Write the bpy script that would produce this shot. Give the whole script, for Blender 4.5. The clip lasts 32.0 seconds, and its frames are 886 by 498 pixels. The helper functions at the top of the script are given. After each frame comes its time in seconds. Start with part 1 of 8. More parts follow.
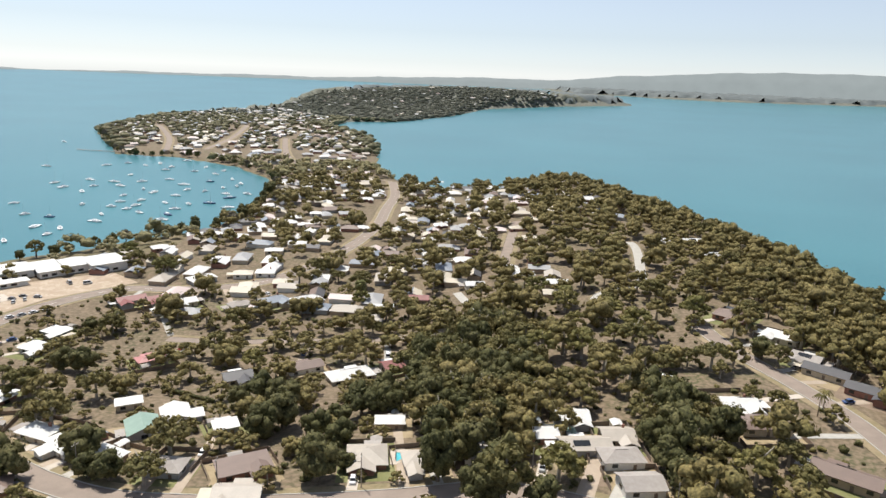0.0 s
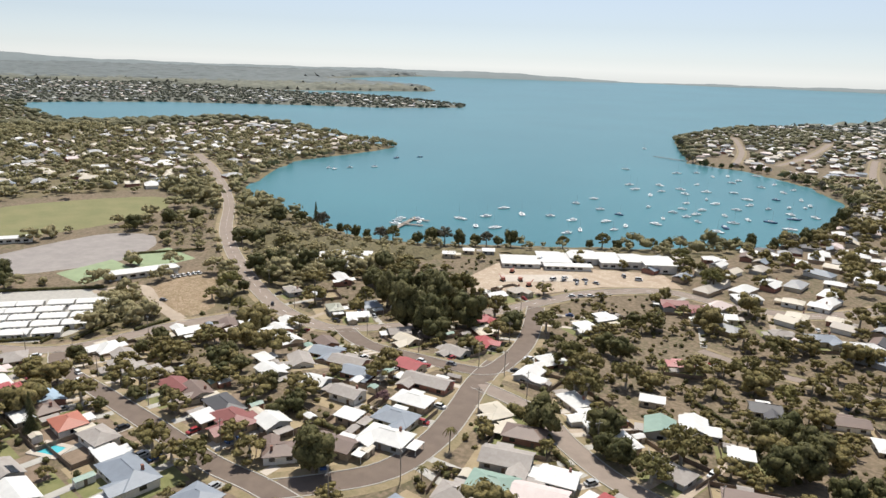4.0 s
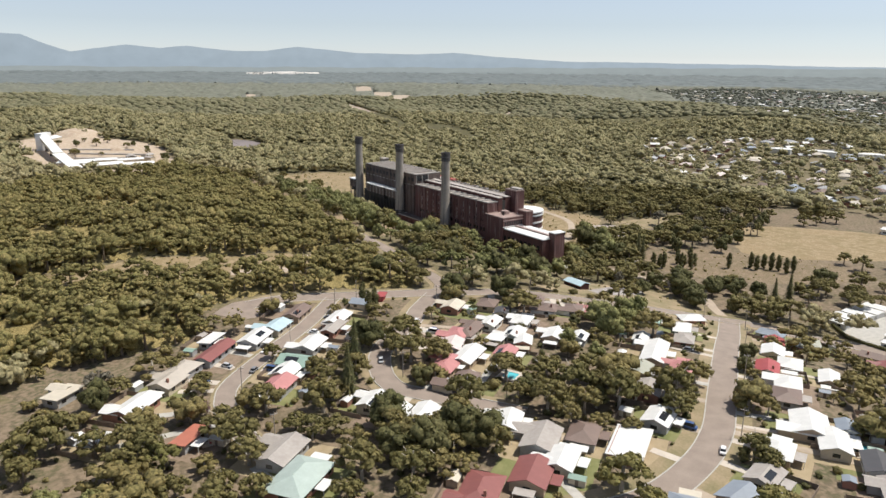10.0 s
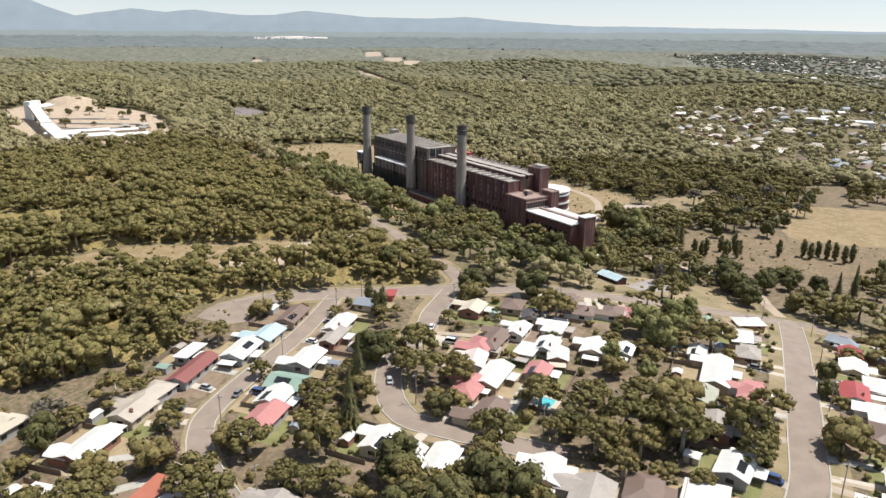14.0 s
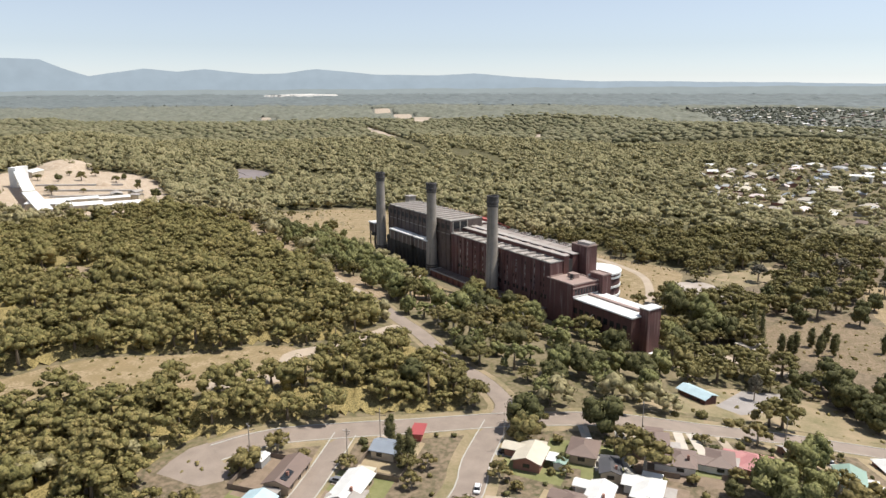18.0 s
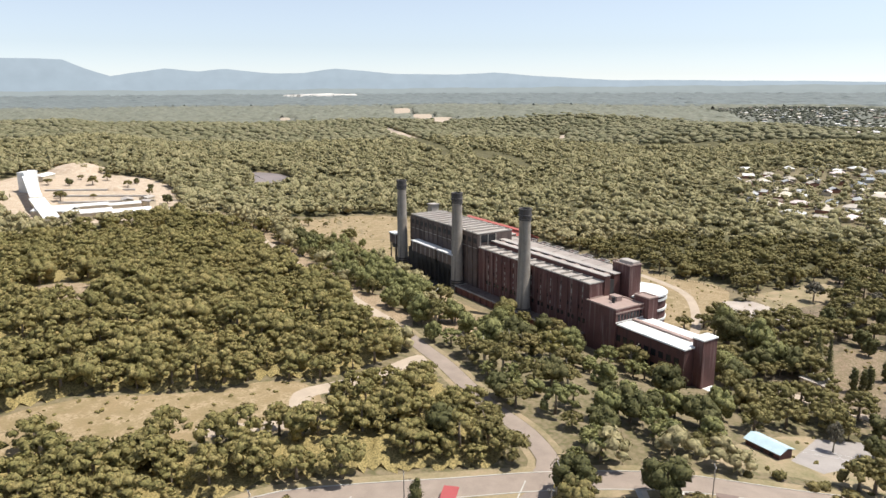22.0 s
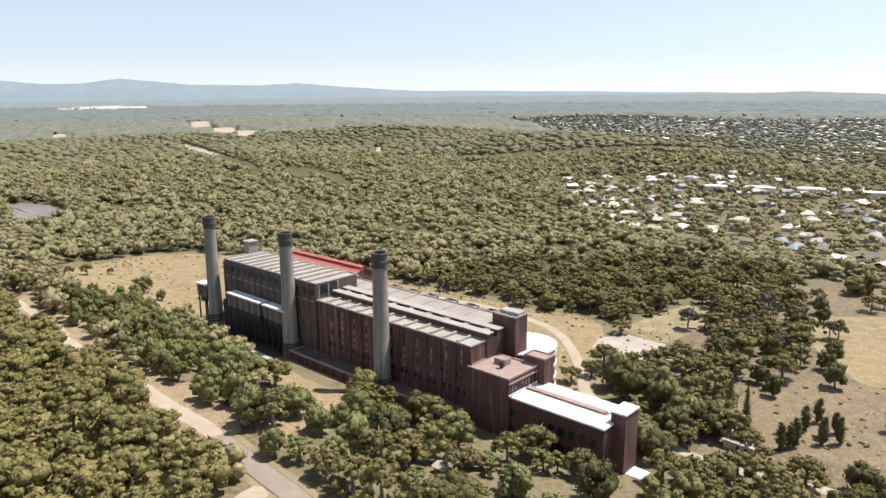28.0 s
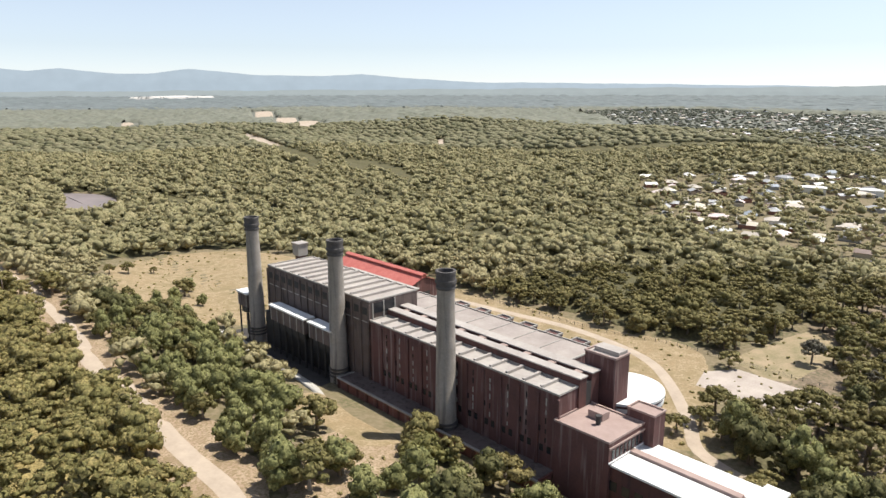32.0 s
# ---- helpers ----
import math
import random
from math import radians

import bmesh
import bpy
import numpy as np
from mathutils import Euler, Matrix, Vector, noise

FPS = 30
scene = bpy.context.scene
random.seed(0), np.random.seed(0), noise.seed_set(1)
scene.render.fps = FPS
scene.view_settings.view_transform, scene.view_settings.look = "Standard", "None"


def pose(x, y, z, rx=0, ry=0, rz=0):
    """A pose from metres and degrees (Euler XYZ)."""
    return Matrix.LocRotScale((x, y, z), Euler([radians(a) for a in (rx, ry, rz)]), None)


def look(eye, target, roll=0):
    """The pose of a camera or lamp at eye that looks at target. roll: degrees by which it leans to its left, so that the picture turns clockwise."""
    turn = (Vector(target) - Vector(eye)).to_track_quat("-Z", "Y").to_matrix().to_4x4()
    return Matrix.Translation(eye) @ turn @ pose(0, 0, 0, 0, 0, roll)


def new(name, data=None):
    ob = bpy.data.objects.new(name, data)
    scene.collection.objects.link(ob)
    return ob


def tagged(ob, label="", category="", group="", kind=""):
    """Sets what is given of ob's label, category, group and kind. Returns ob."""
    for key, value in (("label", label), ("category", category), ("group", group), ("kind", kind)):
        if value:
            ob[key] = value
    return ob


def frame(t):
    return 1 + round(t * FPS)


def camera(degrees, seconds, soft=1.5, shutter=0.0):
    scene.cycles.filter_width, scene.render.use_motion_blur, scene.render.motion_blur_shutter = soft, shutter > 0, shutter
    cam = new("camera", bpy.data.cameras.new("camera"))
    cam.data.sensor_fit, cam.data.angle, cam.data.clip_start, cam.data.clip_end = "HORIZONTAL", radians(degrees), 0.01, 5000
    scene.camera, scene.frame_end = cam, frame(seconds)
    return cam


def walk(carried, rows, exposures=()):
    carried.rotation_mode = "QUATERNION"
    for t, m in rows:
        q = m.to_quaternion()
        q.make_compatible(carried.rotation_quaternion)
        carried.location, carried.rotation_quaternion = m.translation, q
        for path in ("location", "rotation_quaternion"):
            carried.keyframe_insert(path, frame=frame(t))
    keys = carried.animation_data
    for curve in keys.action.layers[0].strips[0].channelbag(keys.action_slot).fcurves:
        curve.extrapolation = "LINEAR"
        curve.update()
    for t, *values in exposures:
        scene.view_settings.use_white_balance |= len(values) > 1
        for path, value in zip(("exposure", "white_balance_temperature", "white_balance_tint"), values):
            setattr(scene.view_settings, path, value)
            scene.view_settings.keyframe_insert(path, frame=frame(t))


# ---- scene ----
cam = camera(65.03, 32.0)
PATH = [
    (0.0, (0.00, -0.00, 110.00), (-1.27, 96.94, 85.47), 2.29),
    (0.5, (-0.02, -0.01, 110.03), (-8.86, 96.49, 85.36), 2.28),
    (1.0, (-0.19, 0.17, 110.12), (-18.11, 95.35, 85.23), 2.20),
    (1.5, (-0.32, 0.54, 110.07), (-26.78, 93.66, 85.02), 2.23),
    (2.0, (-0.53, 0.86, 110.04), (-35.28, 91.18, 84.86), 2.22),
    (2.5, (-0.80, 1.01, 110.07), (-43.60, 87.76, 84.75), 2.20),
    (3.0, (-1.06, 1.24, 110.01), (-52.38, 83.21, 84.58), 2.13),
    (3.5, (-1.18, 1.53, 109.81), (-61.44, 77.14, 84.30), 2.03),
    (5.5, (0.55, 4.88, 108.94), (-87.75, 44.24, 83.35), 1.40),
    (6.0, (0.32, 5.09, 108.87), (-91.90, 34.04, 83.23), 1.24),
    (6.5, (0.04, 5.18, 108.78), (-94.81, 23.76, 83.12), 1.10),
    (7.0, (-0.35, 5.06, 108.60), (-96.67, 13.32, 83.01), 0.98),
    (7.5, (-0.82, 4.90, 108.31), (-97.48, 2.30, 82.82), 0.87),
    (8.0, (-1.45, 4.71, 107.88), (-97.17, -9.10, 82.44), 0.78),
    (8.5, (-2.00, 4.38, 107.49), (-95.40, -20.79, 82.13), 0.74),
    (9.0, (-2.31, 4.00, 107.22), (-92.45, -31.12, 81.91), 0.64),
    (9.5, (-2.51, 3.74, 106.96), (-90.40, -36.68, 81.62), 0.58),
    (10.0, (-2.86, 3.47, 106.80), (-88.24, -41.94, 81.33), 0.46),
    (10.5, (-4.20, 2.77, 106.56), (-89.32, -42.87, 80.62), 0.42),
    (11.0, (-6.23, 1.82, 106.46), (-90.98, -44.11, 79.83), 0.38),
    (11.5, (-9.16, 0.40, 106.41), (-93.41, -45.78, 78.66), 0.39),
    (12.0, (-13.17, -1.92, 106.07), (-96.96, -48.13, 77.02), 0.40),
    (12.5, (-18.59, -5.55, 105.71), (-102.12, -51.57, 75.63), 0.47),
    (13.0, (-25.34, -10.09, 105.36), (-108.69, -56.03, 74.63), 0.43),
    (13.5, (-33.04, -15.37, 105.03), (-116.40, -61.31, 74.38), 0.48),
    (14.0, (-41.20, -21.07, 105.02), (-124.77, -67.08, 75.06), 0.49),
    (14.5, (-49.07, -26.79, 105.20), (-132.90, -73.09, 76.41), 0.47),
    (16.5, (-76.72, -48.36, 105.50), (-161.12, -95.80, 80.48), 0.10),
    (17.0, (-83.37, -53.65, 105.46), (-167.93, -101.32, 81.46), 0.05),
    (17.5, (-90.08, -58.96, 105.48), (-174.72, -106.85, 82.20), -0.04),
    (18.0, (-96.42, -64.02, 105.74), (-181.12, -112.09, 83.03), -0.14),
    (18.5, (-101.97, -68.40, 106.13), (-186.58, -116.69, 83.56), -0.15),
    (19.0, (-106.48, -71.95, 106.66), (-190.86, -120.65, 84.13), -0.19),
    (19.5, (-109.69, -74.46, 107.06), (-194.02, -123.39, 84.83), -0.00),
    (20.0, (-111.49, -76.11, 107.14), (-195.52, -125.25, 84.26), -0.04),
    (20.5, (-112.90, -77.46, 107.16), (-196.70, -126.85, 83.96), -0.06),
    (21.0, (-115.09, -79.11, 107.28), (-198.69, -128.82, 84.07), -0.15),
    (21.5, (-118.59, -81.40, 107.40), (-202.06, -131.42, 84.36), -0.21),
    (22.0, (-123.08, -84.40, 107.47), (-206.41, -134.75, 84.64), -0.24),
    (22.5, (-128.21, -88.06, 107.60), (-211.45, -138.68, 85.07), -0.22),
    (23.0, (-133.83, -92.12, 107.70), (-217.01, -143.09, 85.73), -0.21),
    (23.5, (-139.68, -96.46, 107.58), (-222.76, -147.71, 85.87), -0.21),
    (24.0, (-145.74, -101.14, 107.51), (-228.74, -152.67, 86.16), -0.13),
    (24.5, (-151.80, -105.88, 107.43), (-234.77, -157.65, 86.57), 0.01),
    (26.5, (-173.03, -121.98, 107.26), (-260.71, -165.18, 86.15), -0.30),
    (27.0, (-178.40, -125.63, 107.17), (-271.90, -153.85, 85.73), -0.46),
    (27.5, (-183.71, -128.79, 107.23), (-278.00, -154.18, 85.69), -0.54),
    (28.0, (-189.18, -131.81, 107.44), (-283.30, -157.83, 85.91), -0.46),
    (28.5, (-194.60, -134.59, 107.34), (-287.47, -165.12, 86.32), -0.28),
    (29.0, (-200.07, -137.44, 107.35), (-292.34, -169.11, 85.35), -0.21),
    (29.5, (-205.58, -140.05, 107.08), (-297.59, -172.49, 85.12), -0.02),
    (30.0, (-211.56, -142.67, 106.67), (-303.41, -175.53, 84.66), 0.03),
    (30.5, (-217.76, -145.25, 106.21), (-309.47, -178.41, 84.07), 0.05),
    (31.0, (-224.12, -147.94, 105.65), (-315.72, -181.34, 83.40), 0.06),
    (31.5, (-230.64, -150.53, 104.97), (-322.11, -184.21, 82.65), 0.01),
    (32.0, (-237.26, -152.94, 104.27), (-328.60, -186.85, 81.74), -0.09),
]
walk(cam, [(t, look(eye, target, roll)) for t, eye, target, roll in PATH], [(0.0, 0.2), (3.0, 0.08), (6.0, -0.01), (9.0, 0.05), (14.0, 0.24), (18.0, 0.24), (22.0, 0.42), (32.0, 0.45)])

# ---- light ----
SUN_DIR = Vector((-0.26, 0.34, 0.90)).normalized()
world = bpy.data.worlds.new("summer_sky")
scene.world = world
world.use_nodes = True
wn = world.node_tree.nodes
sky = wn.new("ShaderNodeTexSky")
sky.sky_type = "NISHITA"
sky.sun_disc = False
sky.sun_elevation = math.asin(SUN_DIR.z)
sky.sun_rotation = math.atan2(SUN_DIR.x, SUN_DIR.y)
sky.air_density, sky.dust_density, sky.ozone_density = 1.0, 0.0, 3.5
paler = wn.new("ShaderNodeHueSaturation")
paler.inputs["Saturation"].default_value = 0.42
world.node_tree.links.new(sky.outputs[0], paler.inputs["Color"])
cool = wn.new("ShaderNodeMix")
cool.data_type, cool.blend_type = "RGBA", "MULTIPLY"
cool.inputs["Factor"].default_value = 1.0
cool.inputs["B"].default_value = (0.94, 1.0, 1.1, 1)
world.node_tree.links.new(paler.outputs[0], cool.inputs["A"])
world.node_tree.links.new(cool.outputs["Result"], wn["Background"].inputs[0])
wn["Background"].inputs[1].default_value = 0.097
sun = new("sun", bpy.data.lights.new("sun", "SUN"))
sun.data.energy, sun.data.angle, sun.data.color = 4.8, radians(0.53), (1.0, 0.95, 0.87)
sun.matrix_world = SUN_DIR.to_track_quat("Z", "Y").to_matrix().to_4x4()

# ---- materials ----
MATS = {}


def mat(name, col, rough=0.85, metal=0.0, var=0.22, scale=0.6, bump=0.15, rand=0.0, col2=None, fine=6.0, island=False):
    """A procedural surface: two scales of noise between two colours, with a fine relief."""
    if name in MATS:
        return MATS[name]
    m = bpy.data.materials.new(name)
    m.use_nodes = True
    nt = m.node_tree
    n, ln = nt.nodes, nt.links
    b = n["Principled BSDF"]
    b.inputs["Roughness"].default_value = rough
    b.inputs["Metallic"].default_value = metal
    tc = n.new("ShaderNodeTexCoord")
    big, small = n.new("ShaderNodeTexNoise"), n.new("ShaderNodeTexNoise")
    big.inputs["Scale"].default_value, big.inputs["Detail"].default_value = scale, 5.0
    small.inputs["Scale"].default_value, small.inputs["Detail"].default_value = scale * fine, 3.0
    for q in (big, small):
        ln.new(tc.outputs["Object"], q.inputs["Vector"])
    add = n.new("ShaderNodeMath")
    add.operation = "MULTIPLY_ADD"
    add.inputs[1].default_value = 0.45
    ln.new(small.outputs["Fac"], add.inputs[0])
    ln.new(big.outputs["Fac"], add.inputs[2])
    ramp = n.new("ShaderNodeValToRGB")
    ramp.color_ramp.elements[0].position, ramp.color_ramp.elements[1].position = 0.42, 0.98
    c2 = col2 if col2 else tuple(min(1, c * (1 + var)) for c in col)
    c1 = col if col2 else tuple(c * (1 - var) for c in col)
    ramp.color_ramp.elements[0].color, ramp.color_ramp.elements[1].color = (*c1, 1), (*c2, 1)
    ln.new(add.outputs[0], ramp.inputs[0])
    out = ramp.outputs[0]
    if rand:
        hsv = n.new("ShaderNodeHueSaturation")
        src = n.new("ShaderNodeNewGeometry").outputs["Random Per Island"] if island else n.new("ShaderNodeObjectInfo").outputs["Random"]
        mr = n.new("ShaderNodeMapRange")
        mr.inputs["To Min"].default_value, mr.inputs["To Max"].default_value = 1 - rand, 1 + rand
        ln.new(src, mr.inputs["Value"])
        ln.new(mr.outputs[0], hsv.inputs["Value"])
        mh = n.new("ShaderNodeMapRange")
        mh.inputs["To Min"].default_value, mh.inputs["To Max"].default_value = 0.5 - rand * 0.06, 0.5 + rand * 0.06
        ln.new(src, mh.inputs["Value"])
        ln.new(mh.outputs[0], hsv.inputs["Hue"])
        ln.new(out, hsv.inputs["Color"])
        out = hsv.outputs[0]
    ln.new(out, b.inputs["Base Color"])
    if bump:
        bp = n.new("ShaderNodeBump")
        bp.inputs["Strength"].default_value = bump
        bp.inputs["Distance"].default_value = 0.1
        ln.new(small.outputs["Fac"], bp.inputs["Height"])
        ln.new(bp.outputs[0], b.inputs["Normal"])
    MATS[name] = m
    return m


def ground_material(name, cols, scales, bump=0.4):
    """Blotched open ground: four colours mixed by noise at three sizes."""
    m = bpy.data.materials.new(name)
    m.use_nodes = True
    nt = m.node_tree
    n, ln = nt.nodes, nt.links
    b = n["Principled BSDF"]
    b.inputs["Roughness"].default_value = 0.95
    tc = n.new("ShaderNodeTexCoord")
    prev, last = None, None
    for i, sc in enumerate(scales):
        nz = n.new("ShaderNodeTexNoise")
        nz.inputs["Scale"].default_value, nz.inputs["Detail"].default_value = sc, 4.0
        ln.new(tc.outputs["Object"], nz.inputs["Vector"])
        mr = n.new("ShaderNodeMapRange")
        mr.inputs["From Min"].default_value, mr.inputs["From Max"].default_value = 0.40, 0.62
        ln.new(nz.outputs["Fac"], mr.inputs["Value"])
        mx = n.new("ShaderNodeMix")
        mx.data_type = "RGBA"
        ln.new(mr.outputs[0], mx.inputs["Factor"])
        if prev is None:
            mx.inputs["A"].default_value = (*cols[0], 1)
        else:
            ln.new(prev, mx.inputs["A"])
        mx.inputs["B"].default_value = (*cols[i + 1], 1)
        prev, last = mx.outputs["Result"], nz
    ln.new(prev, b.inputs["Base Color"])
    bp = n.new("ShaderNodeBump")
    bp.inputs["Strength"].default_value, bp.inputs["Distance"].default_value = bump, 0.3
    ln.new(last.outputs["Fac"], bp.inputs["Height"])
    ln.new(bp.outputs[0], b.inputs["Normal"])
    MATS[name] = m
    return m


def water_material():
    m = bpy.data.materials.new("lake_water")
    m.use_nodes = True
    nt = m.node_tree
    n, ln = nt.nodes, nt.links
    b = n["Principled BSDF"]
    b.inputs["Roughness"].default_value = 0.28
    b.inputs["IOR"].default_value = 1.33
    tc = n.new("ShaderNodeTexCoord")
    nz = n.new("ShaderNodeTexNoise")
    nz.inputs["Scale"].default_value, nz.inputs["Detail"].default_value = 0.004, 5.0
    ln.new(tc.outputs["Object"], nz.inputs["Vector"])
    rp = n.new("ShaderNodeValToRGB")
    rp.color_ramp.elements[0].position, rp.color_ramp.elements[1].position = 0.3, 0.7
    rp.color_ramp.elements[0].color, rp.color_ramp.elements[1].color = (0.045, 0.165, 0.195, 1), (0.06, 0.205, 0.235, 1)
    ln.new(nz.outputs["Fac"], rp.inputs[0])
    ln.new(rp.outputs[0], b.inputs["Base Color"])
    wv = n.new("ShaderNodeTexNoise")
    wv.inputs["Scale"].default_value, wv.inputs["Detail"].default_value = 0.35, 6.0
    ln.new(tc.outputs["Object"], wv.inputs["Vector"])
    bp = n.new("ShaderNodeBump")
    bp.inputs["Strength"].default_value, bp.inputs["Distance"].default_value = 0.35, 0.5
    ln.new(wv.outputs["Fac"], bp.inputs["Height"])
    ln.new(bp.outputs[0], b.inputs["Normal"])
    MATS["lake_water"] = m
    return m


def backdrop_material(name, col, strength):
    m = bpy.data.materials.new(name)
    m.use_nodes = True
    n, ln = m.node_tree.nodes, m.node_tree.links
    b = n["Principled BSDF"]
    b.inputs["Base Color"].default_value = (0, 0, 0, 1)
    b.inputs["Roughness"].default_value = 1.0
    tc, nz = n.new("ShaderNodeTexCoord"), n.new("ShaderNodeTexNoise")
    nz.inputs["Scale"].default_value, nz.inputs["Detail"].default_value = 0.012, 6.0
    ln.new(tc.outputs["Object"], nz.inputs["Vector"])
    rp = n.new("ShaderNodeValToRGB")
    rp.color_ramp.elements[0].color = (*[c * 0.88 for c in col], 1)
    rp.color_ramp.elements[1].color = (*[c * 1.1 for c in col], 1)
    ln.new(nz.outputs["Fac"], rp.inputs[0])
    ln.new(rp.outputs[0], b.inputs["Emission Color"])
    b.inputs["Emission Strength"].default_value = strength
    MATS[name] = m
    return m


def leaf_material(name, dark, pale, spread=0.3, grain=1.5, soft=0.2):
    """Foliage: colour by spray, by tree and by a fine grain in metres, partly letting light through."""
    m = bpy.data.materials.new(name)
    m.use_nodes = True
    n, ln = m.node_tree.nodes, m.node_tree.links
    b = n["Principled BSDF"]
    b.inputs["Roughness"].default_value = 0.75
    b.inputs["Specular IOR Level"].default_value = 0.25
    geo, info = n.new("ShaderNodeNewGeometry"), n.new("ShaderNodeObjectInfo")
    fine, wide = n.new("ShaderNodeTexNoise"), n.new("ShaderNodeTexNoise")
    fine.inputs["Scale"].default_value, fine.inputs["Detail"].default_value = grain, 5.0
    fine.inputs["Roughness"].default_value = 0.56
    wide.inputs["Scale"].default_value, wide.inputs["Detail"].default_value = 0.035, 2.0
    for q in (fine, wide):
        ln.new(geo.outputs["Position"], q.inputs["Vector"])
    ramp = n.new("ShaderNodeValToRGB")
    ramp.color_ramp.elements[0].position, ramp.color_ramp.elements[1].position = 0.3, 0.68
    ramp.color_ramp.elements[0].color, ramp.color_ramp.elements[1].color = (*dark, 1), (*pale, 1)
    ln.new(fine.outputs["Fac"], ramp.inputs[0])
    mix = n.new("ShaderNodeMath")
    mix.operation = "ADD"
    ln.new(geo.outputs["Random Per Island"], mix.inputs[0])
    ln.new(info.outputs["Random"], mix.inputs[1])
    add = n.new("ShaderNodeMath")
    add.operation = "ADD"
    ln.new(mix.outputs[0], add.inputs[0])
    ln.new(wide.outputs["Fac"], add.inputs[1])
    val, hue = n.new("ShaderNodeMapRange"), n.new("ShaderNodeMapRange")
    for q, lo, hi in ((val, 1 - spread, 1 + spread), (hue, 0.5 + spread * 0.05, 0.5 - spread * 0.05)):
        q.inputs["From Min"].default_value, q.inputs["From Max"].default_value = 0.5, 2.0
        q.inputs["To Min"].default_value, q.inputs["To Max"].default_value = lo, hi
        ln.new(add.outputs[0], q.inputs["Value"])
    hsv = n.new("ShaderNodeHueSaturation")
    ln.new(val.outputs[0], hsv.inputs["Value"])
    ln.new(hue.outputs[0], hsv.inputs["Hue"])
    ln.new(ramp.outputs[0], hsv.inputs["Color"])
    ln.new(hsv.outputs[0], b.inputs["Base Color"])
    bp = n.new("ShaderNodeBump")
    bp.inputs["Strength"].default_value, bp.inputs["Distance"].default_value = 0.7 if grain > 0.8 else 0.3 if grain > 0.25 else 0.0, min(0.6 / grain, 1.0)
    ln.new(fine.outputs["Fac"], bp.inputs["Height"])
    ln.new(bp.outputs[0], b.inputs["Normal"])
    if soft:
        tl, ms = n.new("ShaderNodeBsdfTranslucent"), n.new("ShaderNodeMixShader")
        ms.inputs[0].default_value = soft
        ln.new(hsv.outputs[0], tl.inputs["Color"])
        ln.new(b.outputs[0], ms.inputs[1])
        ln.new(tl.outputs[0], ms.inputs[2])
        ln.new(ms.outputs[0], n["Material Output"].inputs["Surface"])
    MATS[name] = m
    return m


def streaked(name, low, high, streak, amount=0.5, wide=0.8, bump=0.3):
    """Masonry with vertical runs of stain."""
    m = mat(name, low, 0.92, scale=0.14, col2=high, bump=bump, fine=12)
    n, ln = m.node_tree.nodes, m.node_tree.links
    b = n["Principled BSDF"]
    src = b.inputs["Base Color"].links[0].from_socket
    tc, mp, nz = n.new("ShaderNodeTexCoord"), n.new("ShaderNodeMapping"), n.new("ShaderNodeTexNoise")
    mp.inputs["Scale"].default_value = (wide, wide, 0.045)
    nz.inputs["Scale"].default_value, nz.inputs["Detail"].default_value = 1.0, 4.0
    ln.new(tc.outputs["Object"], mp.inputs["Vector"])
    ln.new(mp.outputs[0], nz.inputs["Vector"])
    mr, mx = n.new("ShaderNodeMapRange"), n.new("ShaderNodeMix")
    mr.inputs["From Min"].default_value, mr.inputs["From Max"].default_value = 0.52, 0.72
    mr.inputs["To Max"].default_value = amount
    ln.new(nz.outputs["Fac"], mr.inputs["Value"])
    mx.data_type = "RGBA"
    ln.new(mr.outputs[0], mx.inputs["Factor"])
    ln.new(src, mx.inputs["A"])
    mx.inputs["B"].default_value = (*streak, 1)
    ln.new(mx.outputs["Result"], b.inputs["Base Color"])
    return m


M_GROUND = ground_material("dry_suburban_ground", [(0.165, 0.126, 0.078), (0.085, 0.086, 0.036), (0.13, 0.10, 0.062), (0.23, 0.172, 0.115)], (0.03, 0.11, 0.6))
M_WATER = water_material()
mat("asphalt", (0.165, 0.125, 0.098), 0.9, var=0.16, scale=0.25, bump=0.25, fine=14)
mat("asphalt_old", (0.27, 0.217, 0.178), 0.9, var=0.16, scale=0.2, bump=0.25, fine=14)
mat("concrete", (0.42, 0.40, 0.36), 0.9, var=0.15, scale=0.5)
mat("line_paint", (0.75, 0.75, 0.72), 0.7, var=0.08)
ground_material("dry_grass", [(0.30, 0.215, 0.12), (0.20, 0.155, 0.07), (0.36, 0.275, 0.17), (0.24, 0.18, 0.095)], (0.05, 0.22, 1.1), 0.6)
mat("verge_grass", (0.16, 0.145, 0.065), 0.95, scale=0.12, bump=0.4, col2=(0.35, 0.265, 0.17), fine=9)
mat("oval_grass", (0.165, 0.17, 0.07), 0.95, scale=0.05, bump=0.3, col2=(0.24, 0.22, 0.105), fine=12)
mat("bowling_green", (0.27, 0.33, 0.19), 0.9, var=0.12, scale=0.2)
ground_material("bare_soil", [(0.33, 0.235, 0.16), (0.24, 0.17, 0.105), (0.40, 0.30, 0.21), (0.22, 0.165, 0.085)], (0.06, 0.25, 1.3), 0.6)
ground_material("paddock_soil", [(0.24, 0.17, 0.115), (0.17, 0.125, 0.075), (0.28, 0.205, 0.14), (0.15, 0.12, 0.06)], (0.05, 0.2, 1.1), 0.6)
mat("gravel", (0.30, 0.27, 0.25), 0.95, var=0.15, scale=0.15, bump=0.3, fine=12)
ground_material("site_sand", [(0.44, 0.35, 0.26), (0.36, 0.27, 0.19), (0.53, 0.44, 0.34), (0.40, 0.31, 0.225)], (0.04, 0.2, 0.9), 0.5)
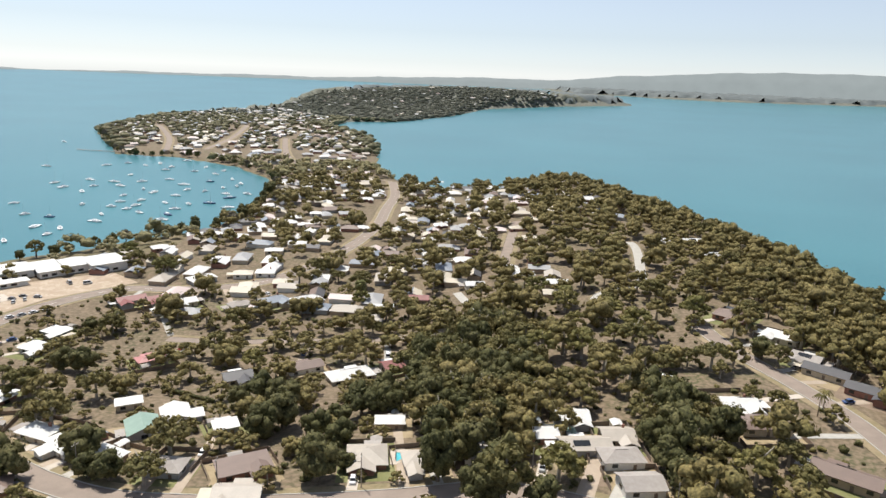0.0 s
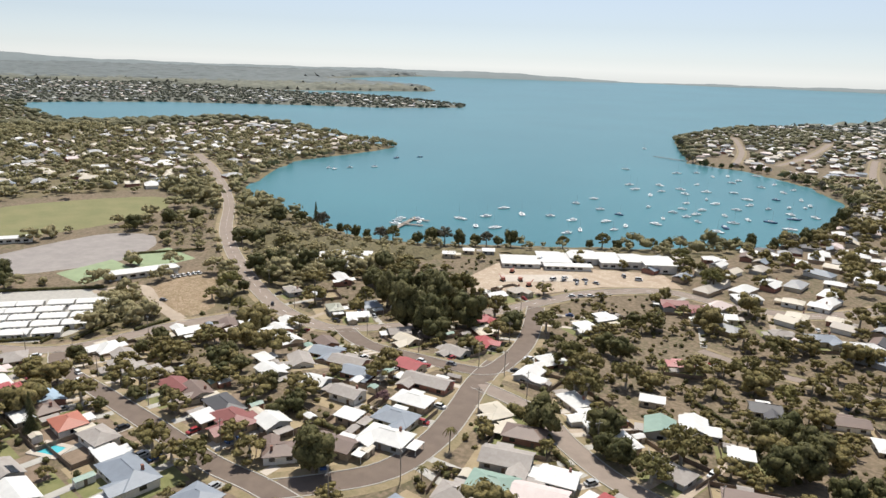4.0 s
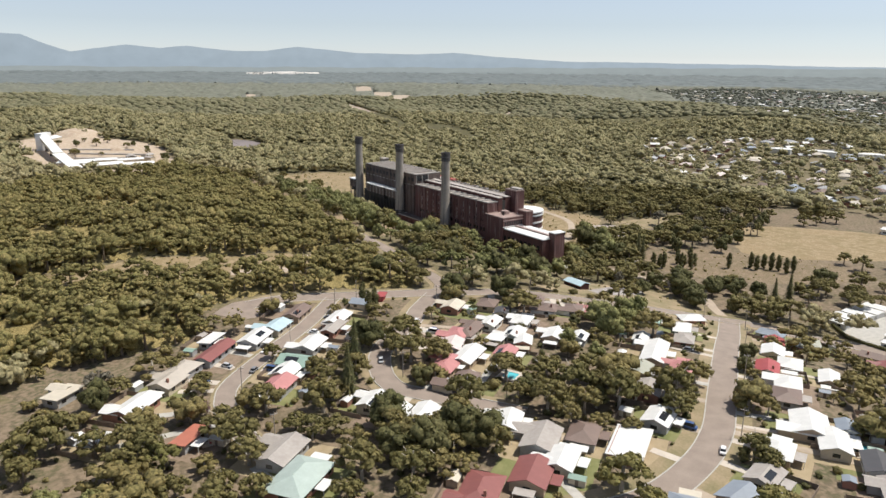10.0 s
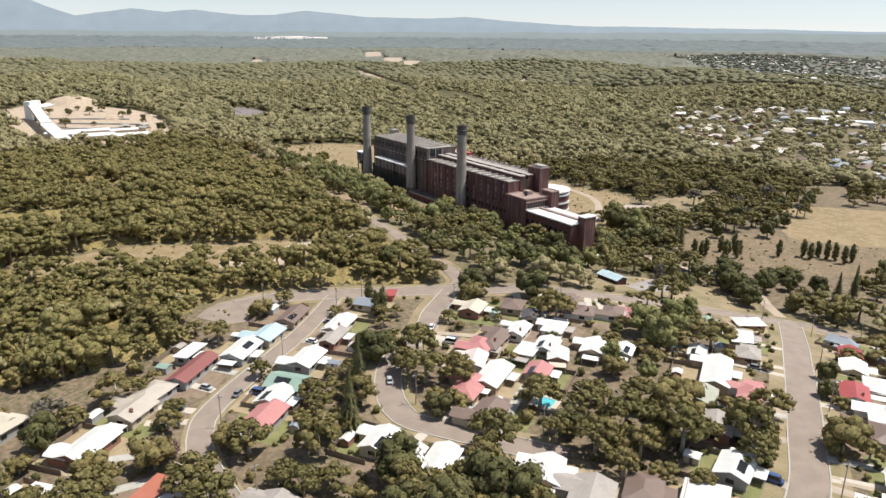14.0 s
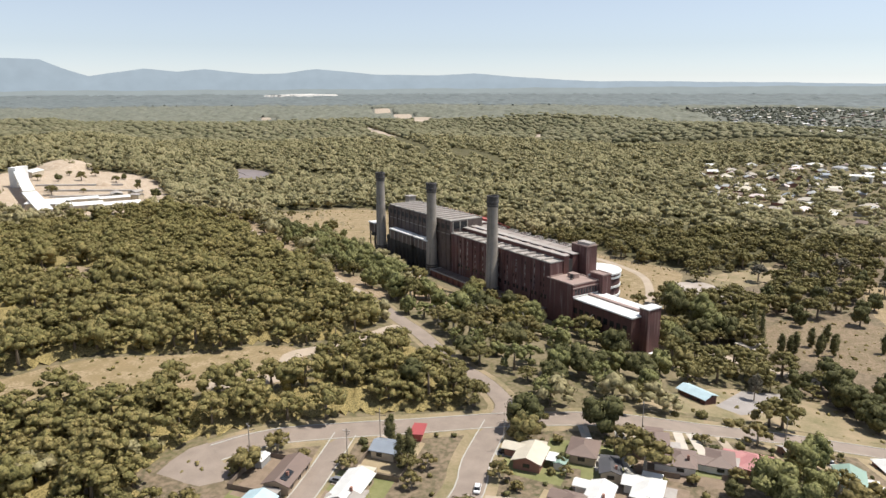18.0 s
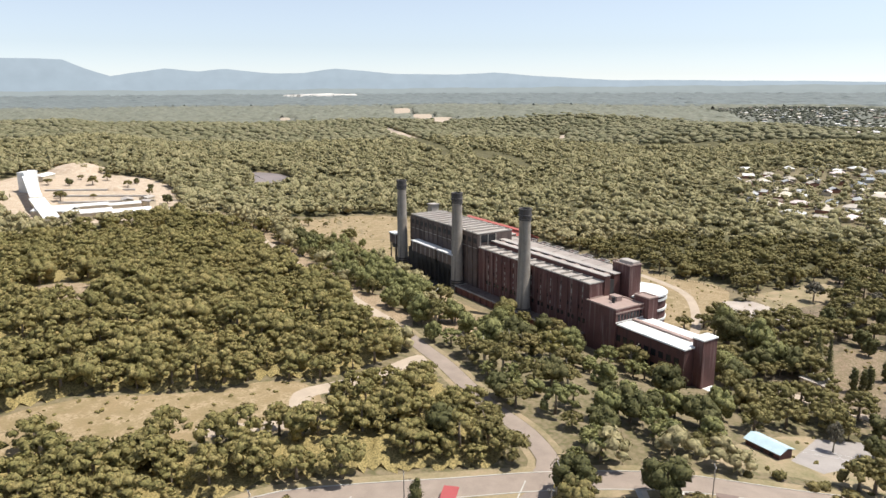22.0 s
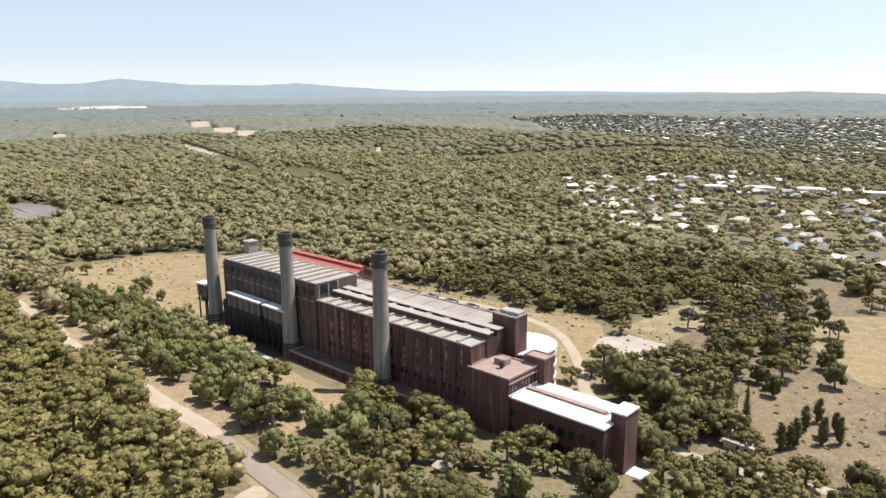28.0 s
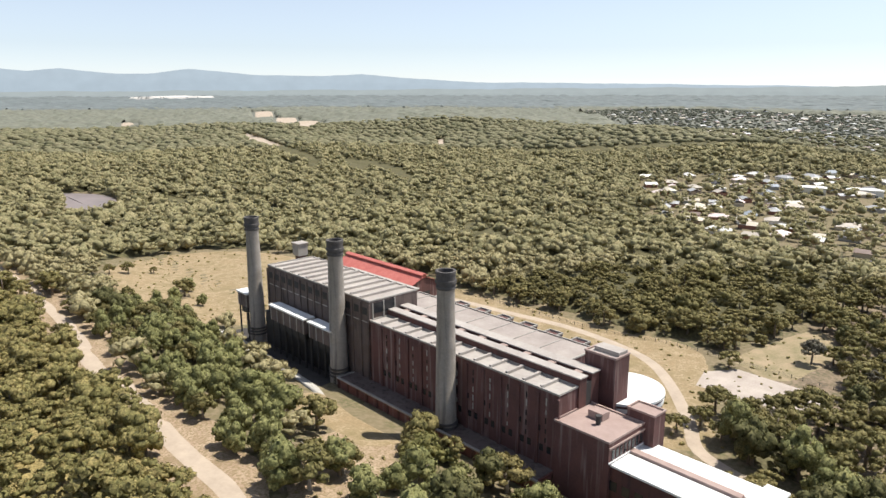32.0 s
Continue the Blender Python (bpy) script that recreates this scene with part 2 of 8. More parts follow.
mat("track_dirt", (0.40, 0.325, 0.25), 0.95, var=0.15, scale=0.15, bump=0.3)
mat("bush_floor", (0.13, 0.10, 0.06), 0.95, scale=0.1, bump=0.5, col2=(0.24, 0.19, 0.11), fine=9)
mat("bark", (0.20, 0.16, 0.12), 0.9, var=0.3, scale=1.5, bump=0.5)
mat("bark_pale", (0.38, 0.34, 0.28), 0.9, var=0.3, scale=1.2, bump=0.4)

leaf_material("leaf_gum", (0.06, 0.056, 0.02), (0.28, 0.243, 0.092))
leaf_material("leaf_light", (0.10, 0.098, 0.03), (0.28, 0.252, 0.09))
leaf_material("leaf_dark", (0.042, 0.044, 0.018), (0.165, 0.158, 0.06))
leaf_material("leaf_bright", (0.055, 0.062, 0.02), (0.31, 0.305, 0.12))
leaf_material("leaf_grey", (0.085, 0.078, 0.055), (0.23, 0.21, 0.155))
leaf_material("leaf_mauve", (0.13, 0.075, 0.075), (0.27, 0.17, 0.16))
leaf_material("leaf_woods", (0.075, 0.07, 0.025), (0.385, 0.328, 0.126), 0.36, 1.7, 0.24)
leaf_material("leaf_mid_woods", (0.145, 0.136, 0.064), (0.42, 0.378, 0.2), 0.28, 0.9, 0.28)
# Shrub leaf with the shade between the crowns painted in as darkness.
leaf_material("leaf_under_shaded", (0.05, 0.048, 0.022), (0.17, 0.152, 0.073), 0.3, 0.7, 0.15)
leaf_material("leaf_street", (0.045, 0.044, 0.016), (0.265, 0.23, 0.083), 0.36, 1.2, 0.2)
# These four have haze painted into the leaf colour, greyer farther off.
leaf_material("leaf_far_woods_hazed", (0.105, 0.104, 0.055), (0.26, 0.243, 0.135), 0.36, 0.3, 0.2)
leaf_material("leaf_far_gardens_hazed", (0.17, 0.18, 0.14), (0.30, 0.30, 0.225), 0.3, 0.2, 0.45)
leaf_material("leaf_distant_hazed", (0.085, 0.094, 0.071), (0.152, 0.155, 0.12), 0.3, 0.05, 0)
leaf_material("leaf_skyline_hazed", (0.105, 0.124, 0.123), (0.155, 0.174, 0.172), 0.2, 0.025, 0)

# ---- helpers of this scene ----
def mesh(name, verts, faces, material, smooth=False):
    me = bpy.data.meshes.new(name)
    me.from_pydata([tuple(v) for v in verts], [], faces)
    for mt in material if isinstance(material, (list, tuple)) else [material]:
        me.materials.append(MATS[mt] if isinstance(mt, str) else mt)
    if smooth:
        me.shade_smooth()
    me.update()
    return me


def thing(name, at=(0, 0, 0), turn=0.0, label="", category="", group="", kind=""):
    """An empty at a thing's base, which its parts hang on."""
    ob = new(name)
    ob.empty_display_size = 0.5
    ob.matrix_basis = pose(*at, 0, 0, turn)
    return tagged(ob, label, category, group, kind)


def part(name, geo, material, parent=None, label=""):
    """One mesh object under a thing or under a part. geo: (verts, faces), a bmesh or a mesh."""
    if isinstance(geo, bmesh.types.BMesh):
        me = bpy.data.meshes.new(name)
        geo.to_mesh(me)
        geo.free()
        me.materials.append(MATS[material])
    elif isinstance(geo, bpy.types.Mesh):
        me = geo
    else:
        me = mesh(name, *geo, material)
    ob = new(name, me)
    if parent is not None:
        ob.parent = parent
    if label:
        ob["label"] = label
    return ob


def box(x0, x1, y0, y1, z0, z1):
    v = [(x, y, z) for z in (z0, z1) for x, y in ((x0, y0), (x1, y0), (x1, y1), (x0, y1))]
    return v, [(3, 2, 1, 0), (4, 5, 6, 7), (0, 1, 5, 4), (1, 2, 6, 5), (2, 3, 7, 6), (3, 0, 4, 7)]


def bevel_box(x0, x1, y0, y1, z0, z1, w=0.05):
    bm = bmesh.new()
    v, f = box(x0, x1, y0, y1, z0, z1)
    vs = [bm.verts.new(p) for p in v]
    for q in f:
        bm.faces.new([vs[i] for i in q])
    bmesh.ops.bevel(bm, geom=list(bm.edges), offset=w, segments=1, affect="EDGES")
    return bm


def join(*geos):
    V, Fc = [], []
    for v, f in geos:
        o = len(V)
        V += list(v)
        Fc += [tuple(i + o for i in q) for q in f]
    return V, Fc


def moved(geo, dx=0, dy=0, dz=0, turn=0.0):
    c, s = math.cos(radians(turn)), math.sin(radians(turn))
    return [(x * c - y * s + dx, x * s + y * c + dy, z + dz) for x, y, z in geo[0]], geo[1]


def tube(cx, cy, rings, n=16, cap=True):
    """A round solid from rings of (z, radius)."""
    v, f = [], []
    for z, r in rings:
        v += [(cx + r * math.cos(2 * math.pi * i / n), cy + r * math.sin(2 * math.pi * i / n), z) for i in range(n)]
    for k in range(len(rings) - 1):
        f += [(k * n + i, k * n + (i + 1) % n, (k + 1) * n + (i + 1) % n, (k + 1) * n + i) for i in range(n)]
    if cap:
        f += [tuple(range(n))[::-1], tuple(range((len(rings) - 1) * n, len(rings) * n))]
    return v, f


def smooth_line(pts, step=4.0):
    """A line through the points, rounded (Catmull-Rom) and cut into even steps."""
    p = np.array([pts[0]] + list(pts) + [pts[-1]], float)
    out = []
    for i in range(1, len(p) - 2):
        n = max(2, int(np.hypot(*(p[i + 1] - p[i])) / step))
        for k in range(n):
            t = k / n
            out.append(0.5 * (2 * p[i] + (p[i + 1] - p[i - 1]) * t + (2 * p[i - 1] - 5 * p[i] + 4 * p[i + 1] - p[i + 2]) * t * t + (3 * p[i] - p[i - 1] - 3 * p[i + 1] + p[i + 2]) * t**3))
    out.append(p[-2])
    return np.array(out)


def sst(a, b, x):
    t = np.clip((x - a) / (b - a), 0, 1)
    return t * t * (3 - 2 * t)


# ---- the lie of the land ----
LAKE = -20.0
LAKE_SHORE = [
    (-1870, 457), (-1482, 433), (-1430, 572), (-1440, 740), (-1324, 788), (-1175, 763), (-1019, 741), (-854, 738),
    (-817, 599), (-803, 511), (-725, 425), (-646, 347), (-575, 328), (-501, 331), (-465, 316), (-405, 323),
    (-373, 344), (-344, 374), (-300, 422), (-254, 471), (-233, 506), (-196, 548), (-188, 595), (-198, 712),
    (-215, 806), (-287, 905), (-390, 975), (-483, 985), (-640, 1240), (-700, 1347), (-743, 1739), (-667, 2025),
]
LAKE_EAST = [
    (-600, 2240), (-640, 2955), (-360, 3760), (140, 3720), (751, 3290), (789, 3178), (443, 2957), (102, 2603),
    (-17, 2176), (-161, 1840), (-280, 1798), (-290, 1600), (-184, 1438), (-130, 1200), (-112, 960), (-68, 840),
    (-20, 800), (60, 815), (140, 835), (192, 720), (217, 630), (247, 520), (257, 430), (252, 350), (248, 290),
    (255, 200), (280, 100), (340, -50), (500, -200), (1200, -400), (4800, -600), (4800, 2500), (2180, 3678),
]
LAKE_FAR = [
    (1716, 3714), (1299, 3766), (907, 3998), (627, 4019), (500, 4700), (-800, 4700), (-2100, 4600), (-3400, 3900),
    (-3400, 2700), (-3250, 2080), (-2900, 2150), (-2707, 2228), (-2371, 2263), (-2286, 2155), (-2442, 1744), (-2560, 1430),
    (-2312, 1530), (-2096, 1734), (-1633, 1693), (-1557, 1616), (-1632, 1358), (-1848, 1131), (-2040, 849), (-2095, 609), (-2096, 511),
]
SHORE = np.array(LAKE_SHORE + LAKE_EAST + LAKE_FAR, float)


def inside(poly, x, y):
    """Which points lie in a polygon."""
    x, y = np.asarray(x, float), np.asarray(y, float)
    hit = np.zeros(x.shape, bool)
    p = np.asarray(poly, float)
    if x.size < 3000:
        q = np.roll(p, -1, 0)
        flat = p[:, 1] != q[:, 1]
        (ax, ay), (bx, by) = p[flat].T, q[flat].T
        u, w = x.ravel()[:, None], y.ravel()[:, None]
        return ((((ay > w) != (by > w)) & (u < (bx - ax) * (w - ay) / (by - ay) + ax)).sum(1) % 2 == 1).reshape(x.shape)
    for (ax, ay), (bx, by) in zip(p, np.roll(p, -1, 0)):
        if ay != by:
            hit ^= ((ay > y) != (by > y)) & (x < (bx - ax) * (y - ay) / (by - ay) + ax)
    return hit


def off_line(pts, x, y, closed=False):
    """The distance from points to a line."""
    x, y = np.asarray(x, float), np.asarray(y, float)
    best = np.full(x.shape, 1e9)
    p = np.asarray(pts, float)
    q = np.roll(p, -1, 0) if closed else p[1:]
    if x.size < 3000:
        (ax, ay), (bx, by) = p[: len(q)].T, q.T
        dx, dy, u, w = bx - ax, by - ay, x.ravel()[:, None], y.ravel()[:, None]
        k = np.clip(((u - ax) * dx + (w - ay) * dy) / (dx * dx + dy * dy + 1e-9), 0, 1)
        return np.sqrt((u - ax - k * dx) ** 2 + (w - ay - k * dy) ** 2).min(1).reshape(x.shape)
    for (ax, ay), (bx, by) in zip(p, q):
        dx, dy = bx - ax, by - ay
        k = np.clip(((x - ax) * dx + (y - ay) * dy) / (dx * dx + dy * dy + 1e-9), 0, 1)
        best = np.minimum(best, np.hypot(x - ax - k * dx, y - ay - k * dy))
    return best


def bowl(x, y):
    """Lifts the far country and the far lake so that the skyline fits the camera's view."""
    r = np.hypot(x + 120, y + 80)
    return 58 * np.clip((r - 1900) / 2750, 0, None) ** 1.6


def relief(x, y):
    d = (x + 411) * 0.897 - (y + 128) * 0.442
    h = -16 + 15 * sst(-25, 95, d)
    h = h + 14 * np.exp(-((x + 265) ** 2 + (y + 365) ** 2) / (2 * 85**2))
    n = sst(110, 330, y) * (1 - sst(-60, 120, x))
    h = h * (1 - n) - 16 * n
    h = h + 5 * np.exp(-((x - 90) ** 2 + (y - 230) ** 2) / (2 * 110**2))
    far = sst(150, 900, -(x + 520) * 0.897 + (y + 300) * 0.442) * (1 - sst(-150, 250, y))
    h = h + far * (22 + 14 * np.sin(x / 260 + 1.2) * np.cos(y / 310) + 9 * np.sin(x / 120) * np.sin(y / 140 + 1))
    far2 = (1 - sst(-900, -380, y)) * (1 - far)
    h = h + far2 * (20 + 8 * np.sin(x / 150) * np.cos(y / 170))
    r = np.hypot(x + 120, y + 80)
    h = h + (-8 - h) * sst(2200, 3800, r)
    h = h + 44 * np.exp(-((x - 60) ** 2 / (2 * 380**2) + (y - 3050) ** 2 / (2 * 330**2)))
    return h


def height(x, y):
    x, y = np.asarray(x, float), np.asarray(y, float)
    d = off_line(SHORE, x, y, True)
    wet = inside(SHORE, x, y)
    h = relief(x, y)
    dry = LAKE + 0.6 + (np.maximum(h, LAKE + 1.5) - LAKE - 0.6) * sst(0, 45, d)
    return np.where(wet, LAKE - 0.3 - 3 * sst(0, 30, d), dry) + bowl(x, y)


def level(x, y):
    return float(height(np.array([x]), np.array([y]))[0])


def polar_sheet(name, radii, count, zfun, material):
    a = np.linspace(0, 2 * np.pi, count, endpoint=False)
    X = (np.outer(radii, np.cos(a)) - 120).ravel()
    Y = (np.outer(radii, np.sin(a)) - 80).ravel()
    Zs = zfun(X, Y)
    v = np.stack([X, Y, Zs], 1)
    f = []
    for k in range(len(radii) - 1):
        for i in range(count):
            j = (i + 1) % count
            f.append((k * count + i, k * count + j, (k + 1) * count + j, (k + 1) * count + i)[::-1])
    me = bpy.data.meshes.new(name)
    me.from_pydata(v.tolist(), [], f)
    me.materials.append(material)
    me.shade_smooth()
    return new(name, me)


SUB_MAIN = [(-362, -28), (-360, 45), (-330, 85), (-318, 188), (-330, 240), (-320, 330), (-250, 400), (-200, 460), (-195, 545), (-190, 700), (-215, 800), (-70, 835), (130, 800), (190, 650),
            (232, 450), (235, 250), (200, 100), (60, -50), (-60, -150), (-100, -215), (-170, -240), (-205, -228), (-262, -180), (-292, -152), (-325, -95)]
SUB_WEST = [(-800, -120), (-850, -178), (-975, -205), (-1110, -235), (-1150, -180), (-1190, 10), (-1160, 180), (-1330, 560), (-1300, 760), (-870, 720), (-815, 520), (-745, 425), (-660, 345), (-690, 180), (-690, 60), (-770, -60)]
SUB_POINT = [(-190, 700), (-215, 806), (-287, 905), (-390, 975), (-483, 985), (-640, 1240), (-700, 1347), (-743, 1739), (-560, 2150), (-300, 1790), (-290, 1600), (-184, 1438), (-130, 1200), (-112, 960), (-68, 835)]
SUB_HILL = [(-560, 2200), (-280, 1810), (-160, 1850), (-20, 2180), (100, 2610), (430, 2960), (300, 3300), (-300, 3500), (-560, 2900)]
OPEN_GROUND = [(-700, -60), (-560, -120), (-430, -110), (-375, -40), (-380, 20), (-440, 60), (-395, 130), (-330, 150), (-390, 200), (-560, 270), (-680, 270), (-700, 60)]
SUB_FAR = [(-2090, 510), (-2040, 849), (-1848, 1131), (-1632, 1358), (-1560, 1616), (-1633, 1690), (-2096, 1730), (-2312, 1525), (-2716, 1330), (-3002, 973), (-3241, 640), (-3000, -100), (-2500, -300), (-2100, 0), (-1880, 300), (-1880, 455)]
radii = np.concatenate([[2], np.arange(10, 700, 8), 700 * 1.022 ** np.arange(0, 88)])
radii = np.append(radii[radii < 4650], 4660)
ground = polar_sheet("ground", radii, 420, height, M_GROUND)
M_FLOOR = ground_material("woodland_floor", [(0.13, 0.112, 0.05), (0.17, 0.135, 0.075), (0.11, 0.10, 0.042), (0.21, 0.165, 0.10)], (0.02, 0.09, 0.5))
ground.data.materials.append(M_FLOOR)
mid_xy = np.array([p.center[:2] for p in ground.data.polygons])
built = np.zeros(len(mid_xy), bool)
for zone in (SUB_MAIN, SUB_POINT, OPEN_GROUND):
    built |= inside(zone, mid_xy[:, 0], mid_xy[:, 1])
# Ground past 1700 m is greyed: haze painted in, as on the skyline woods.
FAR_FLOOR_HAZED = ground_material("far_floor_hazed", [(0.12, 0.128, 0.10), (0.15, 0.152, 0.12), (0.11, 0.12, 0.098), (0.165, 0.162, 0.13)], (0.006, 0.02, 0.09))
ground.data.materials.append(FAR_FLOOR_HAZED)
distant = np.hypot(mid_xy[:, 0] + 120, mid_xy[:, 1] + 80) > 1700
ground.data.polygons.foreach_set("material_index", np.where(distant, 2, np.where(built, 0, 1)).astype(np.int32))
tagged(ground, "dry grass and bare soil of a lakeside suburb", "ground", kind="structure")
wr = np.concatenate([[5], np.arange(150, 1900, 120), np.arange(1900, 4660, 60), [4660]])
water = polar_sheet("water", wr, 200, lambda x, y: LAKE + bowl(x, y), M_WATER)
tagged(water, "calm turquoise lake water with a light chop", "lake", kind="structure")


# ---- distance ----
def ridge(name, crest, radius, base, material, label, rough=1.0, seed=0):
    """A far line of hills: a strip bent round the place to fit the camera's view; crest: (bearing, height) pairs."""
    rnd = np.random.RandomState(seed)
    cb, ch = np.array(crest, float).T
    a = np.arange(cb[0], cb[-1], 0.12)
    h = np.interp(a, cb, ch)
    for w, amp in ((3.1, 1.0), (1.3, 0.6), (0.5, 0.35)):
        k = rnd.rand() * 9
        h = h + rough * amp * np.sin(a / w * 2.2 + k) * np.clip((h - base) / 30, 0.1, 1)
    v, f = [], []
    for ang, top in zip(np.radians(a), h):
        c, s = -math.sin(ang), math.cos(ang)
        for r, z in ((radius, base), (radius + 60, base + (top - base) * 0.6), (radius + 130, top), (radius + 150, base)):
            v.append((c * r - 120, s * r - 80, z))
    for i in range(len(a) - 1):
        for k in range(3):
            f.append((4 * i + k, 4 * i + k + 1, 4 * i + k + 5, 4 * i + k + 4))
    ob = part(name, (v, f), material)
    ob.data.shade_smooth()
    return tagged(ob, label, "hills", kind="structure")


# Backdrop hills glow evenly; their haze is painted in as blue-grey.
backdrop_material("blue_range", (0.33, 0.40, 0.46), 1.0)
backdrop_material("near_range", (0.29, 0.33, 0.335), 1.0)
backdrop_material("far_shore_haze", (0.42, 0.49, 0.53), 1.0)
PX = 4700 / 1230
RANGE = [(60, -18), (68, -12), (75, -4), (85, 2), (99, 7), (108, 9), (113, 15), (117, 23), (120, 19), (124.7, 21), (129.6, 30), (132, 23), (134.5, 22), (138, 29), (140, 25),
         (142.3, 30), (144.5, 23), (146, 17), (147.5, 28), (149, 42), (151, 44), (156, 43), (160, 30), (175, 25), (200, 20)]
ridge("distant_range", [(b, 108 + h * PX) for b, h in RANGE], 4680, 20, "blue_range", "distant mountain range, its blue haze painted as a glow", 1.2, 1)
LOW = [(-60, 8), (-34, 20), (-25, 21), (-20, 15), (-14, 7), (-10, -3), (0, -6), (8, -13), (20, -15), (30, -17), (38, -9), (50, -8), (60, -9), (70, -7), (75, -2), (80, 3), (83, 0), (100, -1), (115, -3), (140, -5), (160, -5), (200, -4), (230, -4), (300, 0)]
ridge("distant_hills", [(b, 108 + h * PX) for b, h in LOW], 4560, 20, "near_range", "wooded hills along the far skyline, haze painted as a glow", 2.2, 2)


# ---- roads and open ground ----
ROADS = []


def strip(line, offsets, lifts):
    """A draped band: cross-sections of the line at the given offsets to its left and lifts above the ground."""
    tang = np.gradient(line, axis=0)
    tang /= np.linalg.norm(tang, axis=1)[:, None] + 1e-9
    nor = np.stack([-tang[:, 1], tang[:, 0]], 1)
    base = height(line[:, 0], line[:, 1])
    v, f, k = [], [], len(offsets)
    for o, l in zip(offsets, lifts):
        p = line + nor * o
        z = np.maximum(height(p[:, 0], p[:, 1]), base - 0.4) + l
        v.append(np.column_stack([p, z]))
    v = np.stack(v, 1).reshape(-1, 3)
    for i in range(len(line) - 1):
        for j in range(k - 1):
            f.append((i * k + j, i * k + j + 1, (i + 1) * k + j + 1, (i + 1) * k + j))
    return [tuple(p) for p in v], [q[::-1] for q in f]


def road(pts, width=8.0, surface="asphalt", label="worn grey asphalt street", kerb=True, verge=3.5, dashes=False, lift=0.10):
    line = smooth_line(pts)
    ROADS.append((line, width / 2 + 1.0))
    h = width / 2
    ob = part("road", strip(line, (h, h * 0.5, 0, -h * 0.5, -h), (lift, lift + 0.06, lift + 0.1, lift + 0.06, lift)), surface)
    tagged(ob, label, "road", kind="structure")
    if verge:
        for sd in (1, -1):
            a, b = (h + 0.35, h + verge) if sd > 0 else (-h - verge, -h - 0.35)
            vg = part("verge", strip(line, (b, (a + b) / 2, a), (0.05, 0.13, 0.16) if sd < 0 else (0.05, 0.13, 0.16)), "verge_grass")
            tagged(vg, "sun-dried grass verge beside the street", "verge", kind="structure")
    if kerb:
        for sd in (1, -1):
            o = [sd * q for q in (h - 0.02, h, h + 0.35, h + 0.37)]
            k = part("kerb", strip(line, sorted(o, reverse=True), (0.02, lift + 0.15, lift + 0.15, 0.02)), "concrete")
            tagged(k, "pale concrete kerb along the street", "kerb", kind="structure")
    if dashes:
        for i in range(1, len(line) - 2, 3):
            d = part("lane_mark", strip(line[i:i + 2], (0.1, -0.1), (lift + 0.125, lift + 0.125)), "line_paint", ob)
    return line


def patch(name, pts, surface, label, category, lift=0.07, ragged=1.5, seed=1):
    """An open area with an uneven edge, draped over the ground."""
    rnd = np.random.RandomState(seed)
    p = smooth_line(list(pts) + [pts[0]], 5.0)[:-1] if ragged else np.array([q for a, b in zip(pts, list(pts[1:]) + [pts[0]]) for q in np.linspace(a, b, 8, endpoint=False)], float)
    p = p + rnd.randn(*p.shape) * ragged * 0.4
    c = p.mean(0)
    n, K = len(p), 9
    v = [(c[0], c[1], level(*c) + lift)]
    for k in range(1, K + 1):
        q = c + (p - c) * (k / K)
        z = height(q[:, 0], q[:, 1]) + (lift if k < K else -0.05)
        v += [tuple(w) for w in np.column_stack([q, z])]
    f = [(0, 1 + i, 1 + (i + 1) % n) for i in range(n)]
    for k in range(K - 1):
        a, b = 1 + k * n, 1 + (k + 1) * n
        f += [(a + i, b + i, b + (i + 1) % n, a + (i + 1) % n) for i in range(n)]
    ob = part(name, (v, f), surface)
    ob.data.shade_smooth()
    PATCHES.append(p)
    return tagged(ob, label, category, kind="structure")


PATCHES = []
mat("pond_mud", (0.15, 0.13, 0.13), 0.6, scale=0.03, col2=(0.25, 0.21, 0.20), fine=6)
mat("cracked_slab", (0.31, 0.26, 0.22), 0.95, scale=0.12, col2=(0.46, 0.40, 0.345), bump=0.3, fine=10)
# Near-black ground colour: the tall hall's cast shadow, painted in.
mat("coal_dust", (0.035, 0.032, 0.03), 0.95, scale=0.2, col2=(0.07, 0.06, 0.055), bump=0.3)
road([(-900, 420), (-790, 385), (-700, 350), (-650, 331), (-561, 289), (-472, 240), (-388, 206), (-316, 185), (-278, 183), (-257, 190), (-240, 221), (-236, 245), (-226, 275), (-221, 305), (-212, 338), (-186, 372), (-148, 378), (-110, 400), (-80, 470), (-64, 560), (-63, 643), (-62, 722), (-75, 821)], 9.0, "asphalt_old", "main road of pale worn asphalt", dashes=True)
road([(-257, 190), (-229, 181), (-197, 182), (-168, 190), (-173, 214), (-191, 249), (-219, 290)], 9.0, "asphalt", lift=0.16)
road([(-173, 206), (-160, 180), (-148, 159), (-137, 136), (-133, 114), (-140, 96), (-147, 84)], 9.0, "asphalt", lift=0.13)
road([(-158, 178), (-131, 177), (-108, 166), (-87, 159), (-60, 158), (-35, 160), (-12, 163), (11, 167), (32, 163), (60, 150)], 8.0, "asphalt_old", "street of pale patched asphalt", lift=0.12)
road([(-314, 80), (-282, 73), (-228, 73), (-194, 76), (-168, 79), (-147, 84), (-110, 88)], 7.0, "asphalt")
road([(-305, 172), (-314, 128), (-316, 80), (-349, 46), (-353, 9), (-355, -18), (-336, -60), (-318, -91), (-304, -123), (-288, -149), (-270, -171), (-256, -188), (-240, -205), (-224, -213)], 9.0, "asphalt_old", "wide street of pale worn asphalt", lift=0.14)
